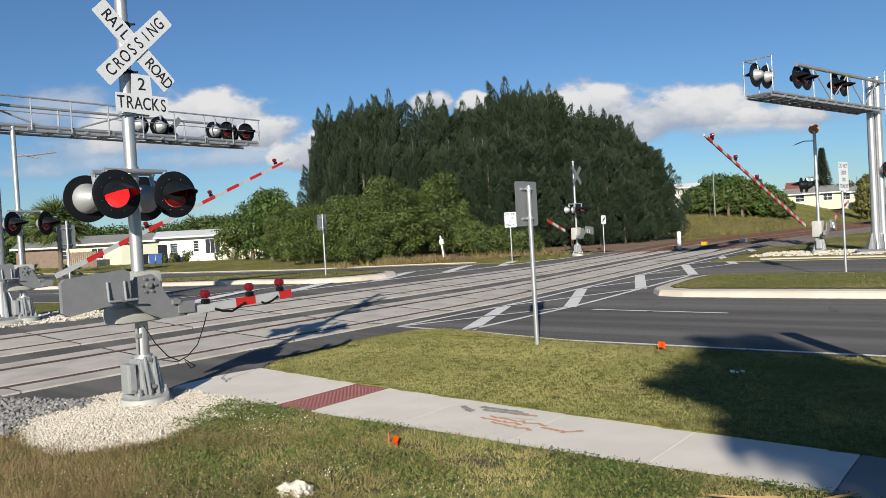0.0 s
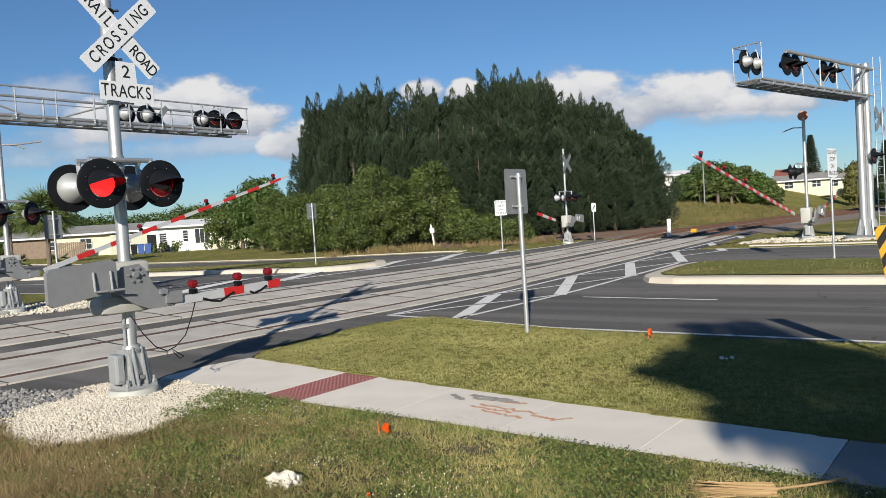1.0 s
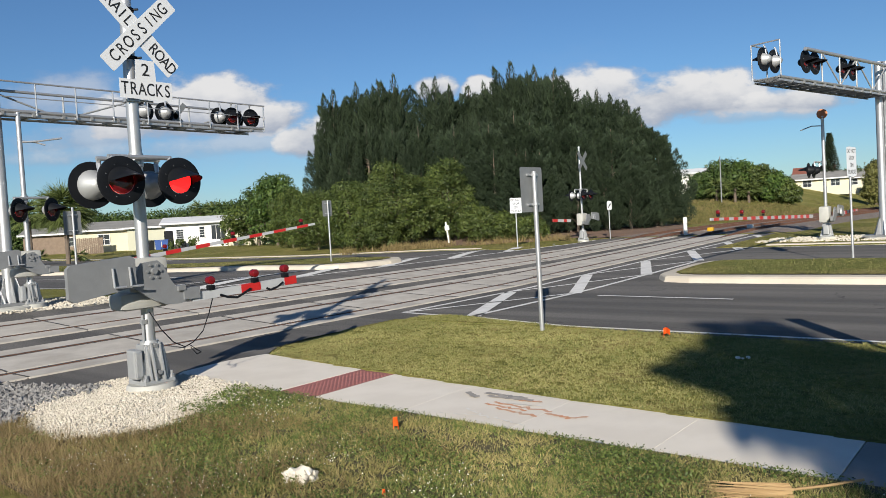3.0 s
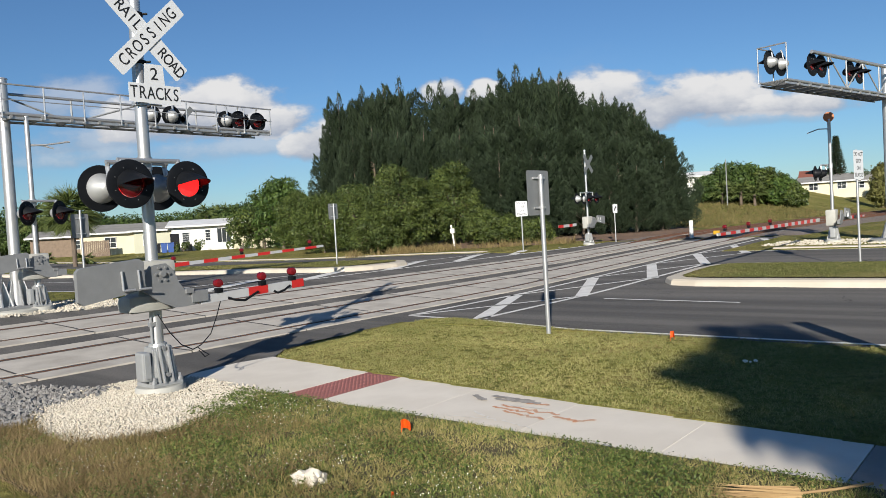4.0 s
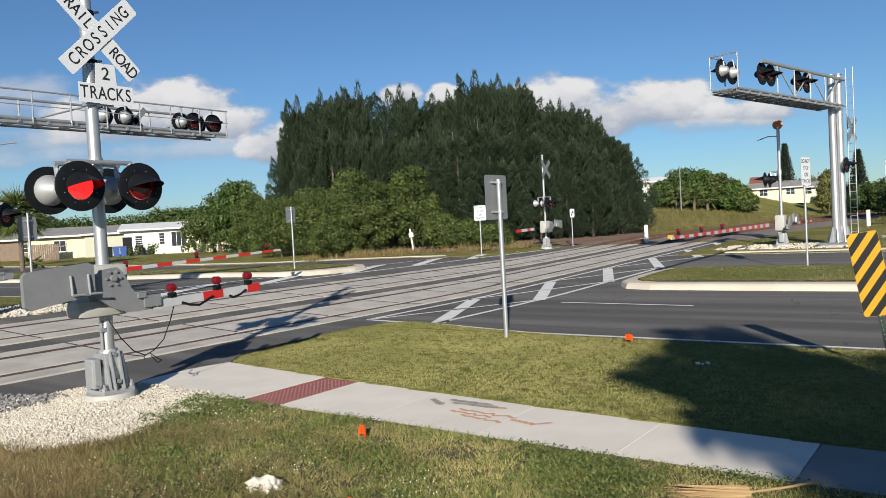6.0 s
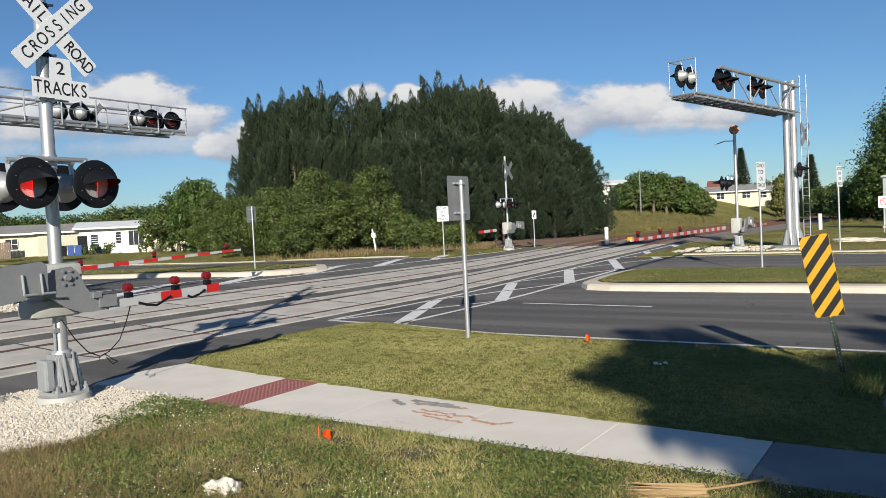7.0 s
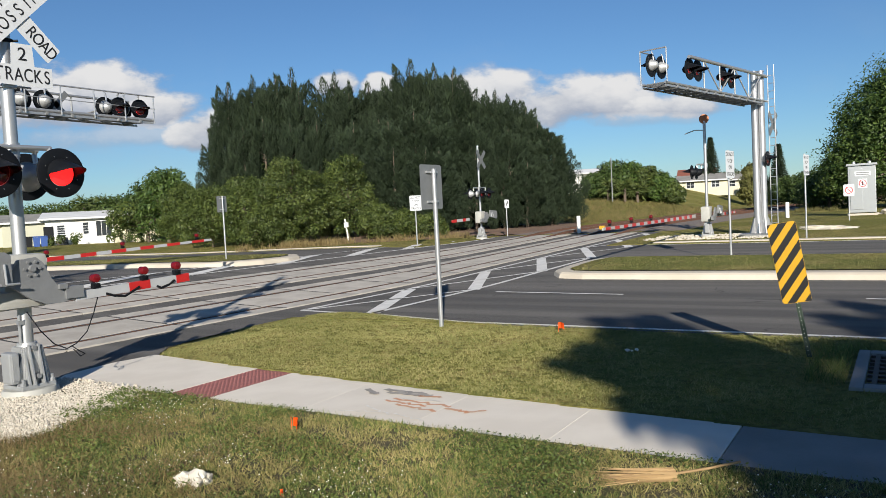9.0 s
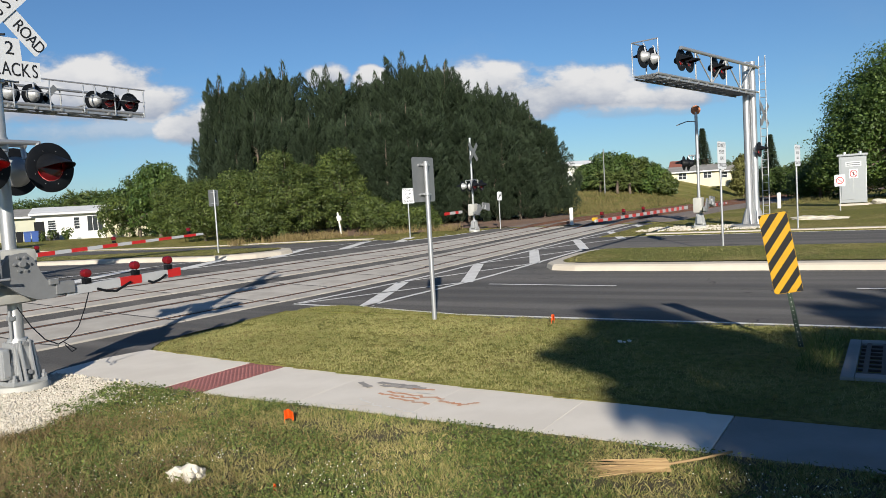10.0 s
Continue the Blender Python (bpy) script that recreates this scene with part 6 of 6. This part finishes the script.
bm = bmesh.new()
bx(bm, (0, 0, -0.5), (1.45, 1.6, 0.02))
part("pit_floor", bm, BLACK, dr, "dark pit below the grate")


# garden plants before the white house
for az, d, hh in ((58.9, 87.5, 1.7), (57.9, 87.0, 1.5), (55.4, 87, 2.0), (54.7, 86.5, 2.2), (53.9, 86, 1.8)):
    broadleaf("garden_shrub", spot(az, d), lobes_of(0.8, 0.8, hh, 6), 260, 0.16, SHRUB_L, "sparse light green shrub before the white house", "shrub", "garden shrubs", 0.05)
palm(spot(53.2, 84), 0.7, 26, 1.9, "low dark palm beside the white house", "garden palms", "palm_bush", 0.2)
palm(spot(65.4, 66), 0.4, 18, 0.9, "spiky agave clump at the foot of the palm", "garden agaves", "agave", 0.12)
palm(spot(67.8, 64), 0.4, 18, 0.9, "spiky agave clump at the foot of the palm", "garden agaves", "agave", 0.12)


# ---- verge, gravel and small things ----
def in_poly(p, poly):
    inside = np.zeros(len(p), bool)
    for (x0, y0), (x1, y1) in zip(poly, poly[1:] + poly[:1]):
        cond = (y0 > p[:, 1]) != (y1 > p[:, 1])
        xs = (x1 - x0) * (p[:, 1] - y0) / (y1 - y0 + 1e-12) + x0
        inside ^= cond & (p[:, 0] < xs)
    return inside


PILE = [(-9.5, 3.7), (-8.6, 3.25), (-7.9, 3.05), (-7.0, 3.2), (-6.75, 3.8), (-7.0, 4.6), (-7.3, 5.2), (-7.6, 5.34), (-8.2, 5.38), (-8.9, 5.5), (-9.6, 5.0), (-9.75, 4.3)]
BALLAST_PATCH = [(-13.0, 3.75), (-10.9, 3.85), (-9.9, 4.25), (-9.35, 4.6), (-9.1, 3.5), (-8.4, 3.1), (-9.0, 2.3), (-13.0, 2.2)]


def pile_height(x, y):
    return 0.05 * math.exp(-((x + 8.0) / 0.8) ** 2 - ((y - 3.95) / 0.55) ** 2)


def stones(name, poly, n, lo, hi, material, height, label, category):
    """Loose broken stones lying over a bed."""
    a = np.array(poly)
    p = RNG.uniform(a.min(0), a.max(0), (n * 3, 2))
    p = p[in_poly(p + RNG.normal(size=p.shape) * 0.09, poly)][:n]
    n = len(p)
    base = np.array([(1, 0, 0), (-1, 0, 0), (0, 1, 0), (0, -1, 0), (0, 0, 1), (0, 0, -1)], float)
    faces = np.array([(0, 2, 4), (2, 1, 4), (1, 3, 4), (3, 0, 4), (2, 0, 5), (1, 2, 5), (3, 1, 5), (0, 3, 5)])
    r = RNG.uniform(lo, hi, (n, 1, 1))
    v = base[None] * r * RNG.uniform(0.55, 1.25, (n, 6, 3))
    q = RNG.normal(size=(n, 3, 3))
    q = np.linalg.qr(q)[0]
    v = np.einsum("nij,nkj->nki", q, v)
    z = np.array([land(x, y) + height(x, y) for x, y in p])
    v += np.concatenate([p, z[:, None] + RNG.uniform(0.0, 0.012, (n, 1))], 1)[:, None]
    f = faces[None] + 6 * np.arange(n)[:, None, None]
    ob = mesh_ob(name, v.reshape(-1, 3), f.reshape(-1, 3), material)
    return tagged(ob, label, category, "", "stuff")


def bed(name, poly, height, material, label):
    a = np.array(poly)
    c = a.mean(0)
    v, f, n, rings = [], [], len(poly), 7
    for k in range(rings + 1):
        for x, y in poly:
            q = c + (np.array((x, y)) - c) * k / rings
            v.append((q[0], q[1], land(*q) + height(*q) + 0.022 - 0.05 * (k == rings)))
    for k in range(rings):
        for i in range(n):
            f.append((k * n + i, k * n + (i + 1) % n, (k + 1) * n + (i + 1) % n, (k + 1) * n + i))
    tagged(mesh_ob(name, v, f, material), label, "gravel", "", "structure")


bed("gravel_bed", PILE, lambda x, y: pile_height(x, y), GRAVELBED, "bed of small white limestone gravel")
stones("white_gravel", PILE, 15000, 0.008, 0.019, STONE_W, lambda x, y: pile_height(x, y) + 0.02, "heap of small white limestone gravel round the mast", "gravel")
bed("ballast_patch", BALLAST_PATCH, lambda x, y: 0.0, BALLAST, "bed of grey ballast beside the tracks")
stones("grey_ballast", BALLAST_PATCH, 4200, 0.018, 0.045, STONE_G, lambda x, y: 0.03, "loose grey crushed stone beside the tracks", "gravel")
WEST_BED = [(-20.4, 4.0), (-18.9, 4.0), (-18.7, 6.2), (-18.2, 8.5), (-18.3, 9.9), (-19.2, 9.6), (-20.6, 8.6)]
bed("gravel_bed_west", WEST_BED, lambda x, y: 0.01, GRAVELBED, "bed of white gravel round the far mast")
stones("white_gravel", WEST_BED, 2500, 0.02, 0.04, STONE_W, lambda x, y: 0.03, "white gravel round the signal mast", "gravel")
EAST_BED = [(-9.2, 30.2), (-3.6, 30.0), (-3.8, 32.2), (-5.0, 33.0), (-9.0, 32.6)]
stones("white_gravel", EAST_BED, 900, 0.03, 0.07, STONE_W, lambda x, y: 0.02, "white gravel scattered round the signal mast", "gravel")


def free_of_hard(p):
    """Points on grass: off the sidewalk, the gravel and the road."""
    ok = ~((p[:, 1] > 5.33) & (p[:, 1] < np.interp(p[:, 0], (-9.35, -7.03, -5.4, -3.87, -2.47, -1.18, 12.0), (7.0, 6.75, 6.62, 6.5, 6.43, 6.37, 6.37)))) & (p[:, 1] < 11.4)
    ok &= ~in_poly(p, PILE) & ~in_poly(p, BALLAST_PATCH)
    corner = [(-9.25, 6.96), (-9.8, 7.5), (-9.75, 9.0), (-9.8, 10.2), *LAWN_CORNER[1:7], (-5.6, 10.62), (3, 10.62), (3, 6.4), (-9.25, 6.4)]
    ok &= (p[:, 1] < 5.4) | in_poly(p, corner)
    ok &= ~((p[:, 0] > -0.54) & (p[:, 0] < 1.26) & (p[:, 1] > 7.75) & (p[:, 1] < 9.75))
    ok &= ~((p[:, 1] < 5.5) & (p[:, 0] < -8.9))
    return ok


def soft(p, s, seed):
    return np.array([noise.noise(Vector((x * s, y * s, seed))) for x, y in p])


def lawn(name, x0, x1, y0, y1, n, lo, hi, wide, material, label, lean=0.5, patch=None, thresh=0.0, tuft=1, spread=0.03):
    """Blades in tufts that splay outwards, kept to a patch where one is given."""
    p = RNG.uniform((x0, y0), (x1, y1), (n // tuft, 2))
    if patch is not None:
        k = soft(p, *patch)
        p = p[k + RNG.normal(size=len(p)) * 0.12 > thresh]
    size = np.repeat(RNG.uniform(0.55, 1.25, len(p)), tuft)
    off = RNG.normal(size=(len(p) * tuft, 2)) * spread * size[:, None]
    p = np.repeat(p, tuft, 0) + (off if tuft > 1 else 0)
    ok = free_of_hard(p)
    p, off, size = p[ok], off[ok], size[ok]
    n = len(p)
    z = np.array([0.03 if y > 10.58 else ground_height(x, y) - 0.004 for x, y in p])
    b = np.concatenate([p, z[:, None]], 1)
    out = off / spread * 0.45 if tuft > 1 else 0.0
    w = unit(np.concatenate([RNG.normal(size=(n, 2)) * lean + out, np.ones((n, 1))], 1))
    v, f = blades(b, w, RNG.uniform(lo, hi, n) * size, RNG.uniform(wide * 0.6, wide * 1.3, n))
    return tagged(mesh_ob(name, v, f, material), label, "grass", "", "stuff")


lawn("grass", -8.9, 2.5, 2.3, 5.36, 190000, 0.022, 0.065, 0.008, VERGE, "short green and straw grass blades on the verge", 0.6, tuft=15, spread=0.03)
lawn("grass", -10.0, 3.0, 6.42, 11.4, 190000, 0.02, 0.05, 0.009, BLADE, "short mown lawn grass beside the sidewalk", 0.6, tuft=9, spread=0.025)
lawn("dry_grass", -8.9, -3.5, 2.3, 4.6, 26000, 0.06, 0.16, 0.006, STRAW, "dry straw-coloured grass stalks", 0.7, (0.9, 4.0), 0.0, 14, 0.03)
lawn("dry_grass", -9.5, 2.5, 2.3, 11.2, 40000, 0.02, 0.05, 0.010, STRAW, "dead straw patches in the lawn", 1.0, (0.8, 9.0), 0.1, 10, 0.03)
lawn("dry_stalks", -8.8, -4.6, 2.2, 4.2, 30000, 0.06, 0.2, 0.004, DRYSTALK, "tall brown dry stalks at the edge of the verge", 0.6, (0.7, 3.0), -0.2, 16, 0.04)
lawn("green_clumps", -8.8, 2.5, 2.3, 5.36, 100000, 0.025, 0.07, 0.009, CLOVER, "dark green grass clumps on the verge", 0.5, (1.6, 12.0), 0.0, 18, 0.035)
lawn("green_clumps", -10.0, 3.0, 6.42, 11.3, 36000, 0.02, 0.045, 0.008, CLOVER, "greener clumps in the lawn", 0.9, (1.2, 14.0), 0.05)
lawn("long_grass", -0.9, 0.0, 8.0, 10.0, 1500, 0.08, 0.18, 0.010, CLOVER, "longer green grass by the hazard marker", 0.5)


def clover():
    p = RNG.uniform((-8.6, 2.4), (2.5, 5.3), (150000, 2))
    p = p[free_of_hard(p)]
    p = p[soft(p, 1.1, 2.0) + RNG.normal(size=len(p)) * 0.15 > 0.06]
    z = np.array([ground_height(x, y) for x, y in p]) + RNG.uniform(0.008, 0.065, len(p))
    c = np.concatenate([p, z[:, None]], 1)
    nn = unit(np.concatenate([RNG.normal(size=(len(p), 2)) * 0.7, np.ones((len(p), 1))], 1))
    v, f = leaves(c, nn, RNG.uniform(0.009, 0.018, len(p)))
    tagged(mesh_ob("clover", v, f, CLOVER), "low clover leaves among the grass", "clover", "", "stuff")
    q = RNG.uniform((-8.0, 2.5), (2.2, 5.25), (5200, 2))
    q = q[free_of_hard(q)]
    q = q[soft(q, 0.9, 6.0) + RNG.normal(size=len(q)) * 0.1 > 0.26]
    n = len(q)
    base = np.array([(1, 0, 0), (-1, 0, 0), (0, 1, 0), (0, -1, 0), (0, 0, 1), (0, 0, -1)], float)
    faces = np.array([(0, 2, 4), (2, 1, 4), (1, 3, 4), (3, 0, 4), (2, 0, 5), (1, 2, 5), (3, 1, 5), (0, 3, 5)])
    v = base[None] * RNG.uniform(0.0025, 0.0065, (n, 1, 1)) + np.concatenate([q, RNG.uniform(0.05, 0.085, (n, 1))], 1)[:, None]
    f = faces[None] + 6 * np.arange(n)[:, None, None]
    tagged(mesh_ob("clover_flowers", v.reshape(-1, 3), f.reshape(-1, 3), PETAL), "small white flowers in the grass", "flower", "", "stuff")


clover()


def median_grass(x0, x1, y0, y1, n):
    p = RNG.uniform((x0, y0), (x1, y1), (n, 2))
    z = np.array([land(x, y) + 0.15 for x, y in p])
    w = unit(np.concatenate([RNG.normal(size=(n, 2)) * 0.8, np.ones((n, 1))], 1))
    v, f = blades(np.concatenate([p, z[:, None]], 1), w, RNG.uniform(0.03, 0.08, n), RNG.uniform(0.010, 0.02, n))
    tagged(mesh_ob("median_grass", v, f, BLADE), "rough grass blades on the median", "grass", "", "stuff")


median_grass(-7.4, 14, 18.12, 21.6, 34000)
median_grass(-60, -20.2, 18.2, 21.5, 26000)
broadleaf("weed_clump", (-7.05, 4.72, 0.0), [(0, 0, 0.05, 0.34, 0.24, 0.08), (-0.25, 0.25, 0.05, 0.26, 0.2, 0.07), (0.3, -0.2, 0.04, 0.3, 0.2, 0.07), (0.0, 0.5, 0.04, 0.24, 0.15, 0.06), (-0.45, 0.5, 0.03, 0.2, 0.14, 0.05), (0.45, 0.2, 0.04, 0.3, 0.2, 0.06), (-0.1, -0.35, 0.03, 0.3, 0.16, 0.05)], 3600, 0.017, CLOVER, "low green weeds at the edge of the gravel", "weed")


def rock(at, size, label):
    bm = bmesh.new()
    bmesh.ops.create_icosphere(bm, subdivisions=4, radius=1.0)
    for v in bm.verts:
        k = 1 + 0.42 * noise.noise(v.co * 1.9 + Vector(at)) + 0.22 * noise.noise(v.co * 4.5) + 0.10 * noise.noise(v.co * 11)
        v.co = Vector((v.co.x * size[0], v.co.y * size[1], v.co.z * size[2])) * k
    ob = part("rock", bm, STONE_W, smooth=True, at=pose(*at))
    tagged(ob, label, "rock", "limestone rocks")


rock((-4.36, 3.50, 0.03), (0.15, 0.10, 0.09), "pale pitted limestone rock in the grass")
rock((-2.9, 34.6, 0.35), (1.1, 0.5, 0.2), "low slab of pale limestone beside the sign")
rock((-0.2, 49.0, 0.45), (1.2, 0.7, 0.35), "pale limestone rock beside the cabinet")
rock((-4.1, 31.2, 0.31), (0.4, 0.25, 0.1), "low pale limestone rock")
FLAGS = []


def flag(at, size, label):
    t = thing("marker_flag", at, label, "marker flag", "utility marker flags")
    bm = bmesh.new()
    rod(bm, (0, 0, -0.05), (0, 0, size * 1.1), 0.0035, 0.003, 6)
    part("wire", bm, ORANGE, t, "thin wire stake")
    bm = bmesh.new()
    n, rows = 6, []
    for i in range(n + 1):
        u = i / n
        off = 0.22 * size * math.sin(u * 5.0)
        rows.append([bm.verts.new((u * size * 0.75, off + 0.04 * size * j, size * (1.1 - 0.12 * u - 0.72 * j + 0.1 * math.sin(3 * u)))) for j in (0, 0.5, 1)])
    for a, b in zip(rows[:-1], rows[1:]):
        for j in range(2):
            bm.faces.new((a[j], a[j + 1], b[j + 1], b[j]))
    bmesh.ops.solidify(bm, geom=bm.faces[:], thickness=0.002)
    cloth = part("flag_sheet", bm, ORANGE, t, "crumpled orange plastic sheet")
    FLAGS.append(cloth)


flag((-4.63, 4.80, 0.02), 0.115, "small orange utility flag in the grass")
flag((-4.40, 10.22, 0.02), 0.125, "small orange utility flag at the road edge")
flag((-3.61, 3.60, 0.0), 0.06, "small orange utility flag low in the grass")


def frond_litter():
    t = thing("palm_frond", (-1.55, 4.72, 0.05), "dry tan fallen palm frond on the grass", "palm frond", "", 34)
    B, W, L, wd = [], [], [], []
    for i in range(70):
        a = RNG.normal() * 0.09
        B.append((0.28, RNG.normal() * 0.02, RNG.uniform(0.0, 0.05))), W.append((-math.cos(a), math.sin(a), RNG.normal() * 0.07)), L.append(RNG.uniform(0.35, 0.62)), wd.append(0.018)
    v, f = blades(np.array(B), unit(np.array(W)), L, wd)
    mesh_ob("leaf_fan", v, f, DEADFROND, t, "folded dry leaflets")
    bm = bmesh.new()
    tube(bm, [(0.26, 0, 0.03), (0.5, 0.03, 0.04), (0.75, 0.09, 0.05)], 0.009)
    part("stalk", bm, DEADFROND, t, "pale dry stalk")


frond_litter()
lit = tagged(new("litter"), "scraps of white paper on the lawn", "litter")
lit.matrix_world = pose(-2.97, 9.0, 0.05)
for dx, dy, s in ((0, 0, 0.05), (0.10, 0.06, 0.045), (0.06, -0.02, 0.03)):
    bm = bmesh.new()
    bmesh.ops.create_icosphere(bm, subdivisions=2, radius=s * 0.6)
    for v in bm.verts:
        v.co *= 1 + 0.5 * noise.noise(v.co * 40)
        v.co.z *= 0.6
    part("paper_scrap", bm, PETAL, lit, at=pose(dx, dy, 0))

# sprayed survey marks and smudges on the sidewalk
SPRAY = paint("orange_spray", (0.55, 0.22, 0.09), (0.47, 0.36, 0.28), 0.9, scale=9, fine=50, amount=1.0, bump=0.1)
CHALK = paint("white_spray", (0.68, 0.66, 0.62), (0.5, 0.47, 0.42), 0.9, scale=9, fine=50, amount=0.8, bump=0.1)
SMUDGE = paint("tar_smudge", (0.20, 0.19, 0.18), (0.40, 0.37, 0.33), 0.9, scale=7, fine=40, amount=1.0, bump=0.1)
marks = tagged(new("survey_marks"), "faded orange and white sprayed survey marks on the concrete", "marking", "", "structure")


def streak(pts, w, material, name):
    v, f = [], []
    z = 0.0145 + 0.0007 * len(marks.children)
    for i, (x, y) in enumerate(pts):
        k = w * (0.6 + 0.6 * abs(noise.noise(Vector((x * 9, y * 9, 1)))))
        a = Vector(pts[max(i - 1, 0)])
        b = Vector(pts[min(i + 1, len(pts) - 1)])
        d = (b - a).normalized()
        v += [(x - d.y * k, y + d.x * k, z), (x + d.y * k, y - d.x * k, z)]
    f = [(2 * i, 2 * i + 1, 2 * i + 3, 2 * i + 2) for i in range(len(pts) - 1)]
    mesh_ob(name, v, f, material, marks)


def wave(x0, y0, x1, y1, n=9, amp=0.03):
    amp = min(amp, 0.04 * math.hypot(x1 - x0, y1 - y0))
    return [(x0 + (x1 - x0) * i / n + amp * math.sin(i * 1.9), y0 + (y1 - y0) * i / n + amp * math.sin(i * 2.7 + 1)) for i in range(n + 1)]


for a in ((-4.5, 6.0, -3.95, 5.95), (-4.45, 6.08, -3.7, 6.02), (-4.3, 5.9, -3.75, 5.82), (-3.75, 5.95, -3.45, 5.9), (-3.5, 5.86, -3.35, 6.02), (-4.25, 6.25, -4.0, 6.3)):
    streak(wave(*a), 0.03, SPRAY, "orange_mark")
for a in ((-4.7, 5.5, -4.2, 5.62), (-4.55, 5.75, -4.1, 5.55), (-4.1, 5.6, -3.7, 5.5), (-4.35, 6.1, -3.9, 6.15)):
    streak(wave(*a), 0.018, CHALK, "white_mark")
for a in ((-4.75, 6.36, -4.2, 6.34), (-4.65, 6.26, -4.1, 6.3), (-4.95, 6.3, -4.7, 6.15)):
    streak(wave(*a, amp=0.015), 0.05, SMUDGE, "tar_smudge")

# rough ground below the pines and the field beyond the tracks
def band(name, az0, az1, d0, d1, up, material, label):
    v, f, n = [], [], 40
    for i in range(n + 1):
        az = az0 + (az1 - az0) * i / n
        for k in range(4):
            d = d0 + (d1 - d0) * k / 3 + (0.8 * math.sin(i * 0.9) + 0.5 * math.sin(i * 2.3)) * (k in (0,))
            x, y, z = spot(az, d)
            v.append((x, y, z + (up if k else 0.0)))
    f = [(4 * i + k, 4 * i + k + 1, 4 * i + k + 5, 4 * i + k + 4) for i in range(n) for k in range(3)]
    tagged(mesh_ob(name, v, f, material), label, "", "", "structure")


band("ground_bare", 43.0, 21.5, 42.0, 60.0, 0.10, SOIL, "bare brown soil and needle litter under the pines")


def tussocks(name, areas, n, lo, hi, wide, material, label):
    B = []
    for az0, az1, d0, d1, k in areas:
        az, d = RNG.uniform(min(az0, az1), max(az0, az1), k), RNG.uniform(d0, d1, k)
        B += [spot(a, b) for a, b in zip(az, d)]
    b = np.array([q for q in B if not -20.4 < q[0] - bend(q[1]) < -7.8])
    b = np.repeat(b, n, 0) + RNG.normal(size=(len(b) * n, 3)) * (0.18, 0.18, 0.0)
    w = unit(np.concatenate([RNG.normal(size=(len(b), 2)) * 0.45, np.ones((len(b), 1))], 1))
    v, f = blades(b, w, RNG.uniform(lo, hi, len(b)), RNG.uniform(wide * 0.6, wide * 1.2, len(b)))
    tagged(mesh_ob(name, v, f, material), label, "grass", "", "stuff")


tussocks("dry_tussocks", [(43.5, 39.5, 42.2, 43.6, 60), (47, 30, 41, 43, 60)], 26, 0.2, 0.6, 0.035, STRAW, "tall dry tan grass before the shrubs")
tussocks("field_grass", [(22.5, 13.0, 60, 98, 700), (13, 4, 60, 110, 500)], 22, 0.15, 0.5, 0.05, ROUGHGRASS, "rough tall grass on the bank beyond the railway")
tussocks("field_straw", [(22.5, 9.0, 58, 95, 500)], 12, 0.15, 0.5, 0.04, STRAW, "dry grass on the bank beyond the railway")

# utility pole and yellow track markers
up = thing("utility_pole", spot(18.9, 93), "pale grey utility pole among the trees", "utility pole")
bm = bmesh.new()
rod(bm, (0, 0, 0), (0, 0, 5.4), 0.08, 0.06, 10)
part("pole", bm, SIGNBACK, up)
for x, y in ((-14.2, 39.6), (-12.6, 41.0)):
    b = thing("derail_marker", (x, y, land(x, y) + 0.03), "small yellow marker block beside the rail", "marker block", "track marker blocks")
    bm = bmesh.new()
    bx(bm, (0, 0, 0.1), (0.3, 0.25, 0.2), bevel=0.04)
    part("block", bm, YELLOW if x < -13 else STUCCO_W, b)

# pale walk along the far side of the road
far_walk = tagged(new("sidewalk_far"), "narrow pale concrete sidewalk across the road", "sidewalk", "", "structure")
for x0, x1 in ((-110.0, -21.5), (-8.3, 60.0)):
    xs = steps([x0, x1], lambda c: 2.0)
    for a, b in zip(xs[:-1], xs[1:]):
        v = [(a + 0.01, 28.75, land(a, 28.75) + 0.06), (b - 0.01, 28.75, land(b, 28.75) + 0.06), (b - 0.01, 29.1, land(b, 29.1) + 0.06), (a + 0.01, 29.1, land(a, 29.1) + 0.06)]
        w = [(x, y, z - 0.2) for x, y, z in v]
        mesh_ob("curb_stone", v + w, [(0, 1, 2, 3), (4, 5, 1, 0), (5, 6, 2, 1), (6, 7, 3, 2), (7, 4, 0, 3)], CURB, far_walk)


def motions():
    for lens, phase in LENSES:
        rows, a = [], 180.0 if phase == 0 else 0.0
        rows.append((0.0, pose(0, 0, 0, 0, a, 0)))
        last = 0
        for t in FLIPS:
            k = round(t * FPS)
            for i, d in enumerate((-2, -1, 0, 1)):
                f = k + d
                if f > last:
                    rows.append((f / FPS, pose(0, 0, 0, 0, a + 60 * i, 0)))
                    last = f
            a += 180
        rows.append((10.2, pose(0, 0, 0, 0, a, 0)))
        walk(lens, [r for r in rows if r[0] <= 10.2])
    for arm, at, way, rows in ARMS:
        walk(arm, [(t, pose(*at, way * a, 0, 0)) for t, a in rows])
    for i, cloth in enumerate(FLAGS):
        rows = []
        for k in range(41):
            t = k * 0.25
            a = 28 * math.sin(2.1 * t + 1.7 * i) + 16 * math.sin(5.3 * t + i)
            tip = -38 * max(0.0, math.sin(0.85 * t - 4.9 + 2.0 * i)) if i == 0 else 8 * math.sin(3.1 * t)
            rows.append((t, pose(0, 0, 0, 0, -tip, a)))
        walk(cloth, rows)


motions()
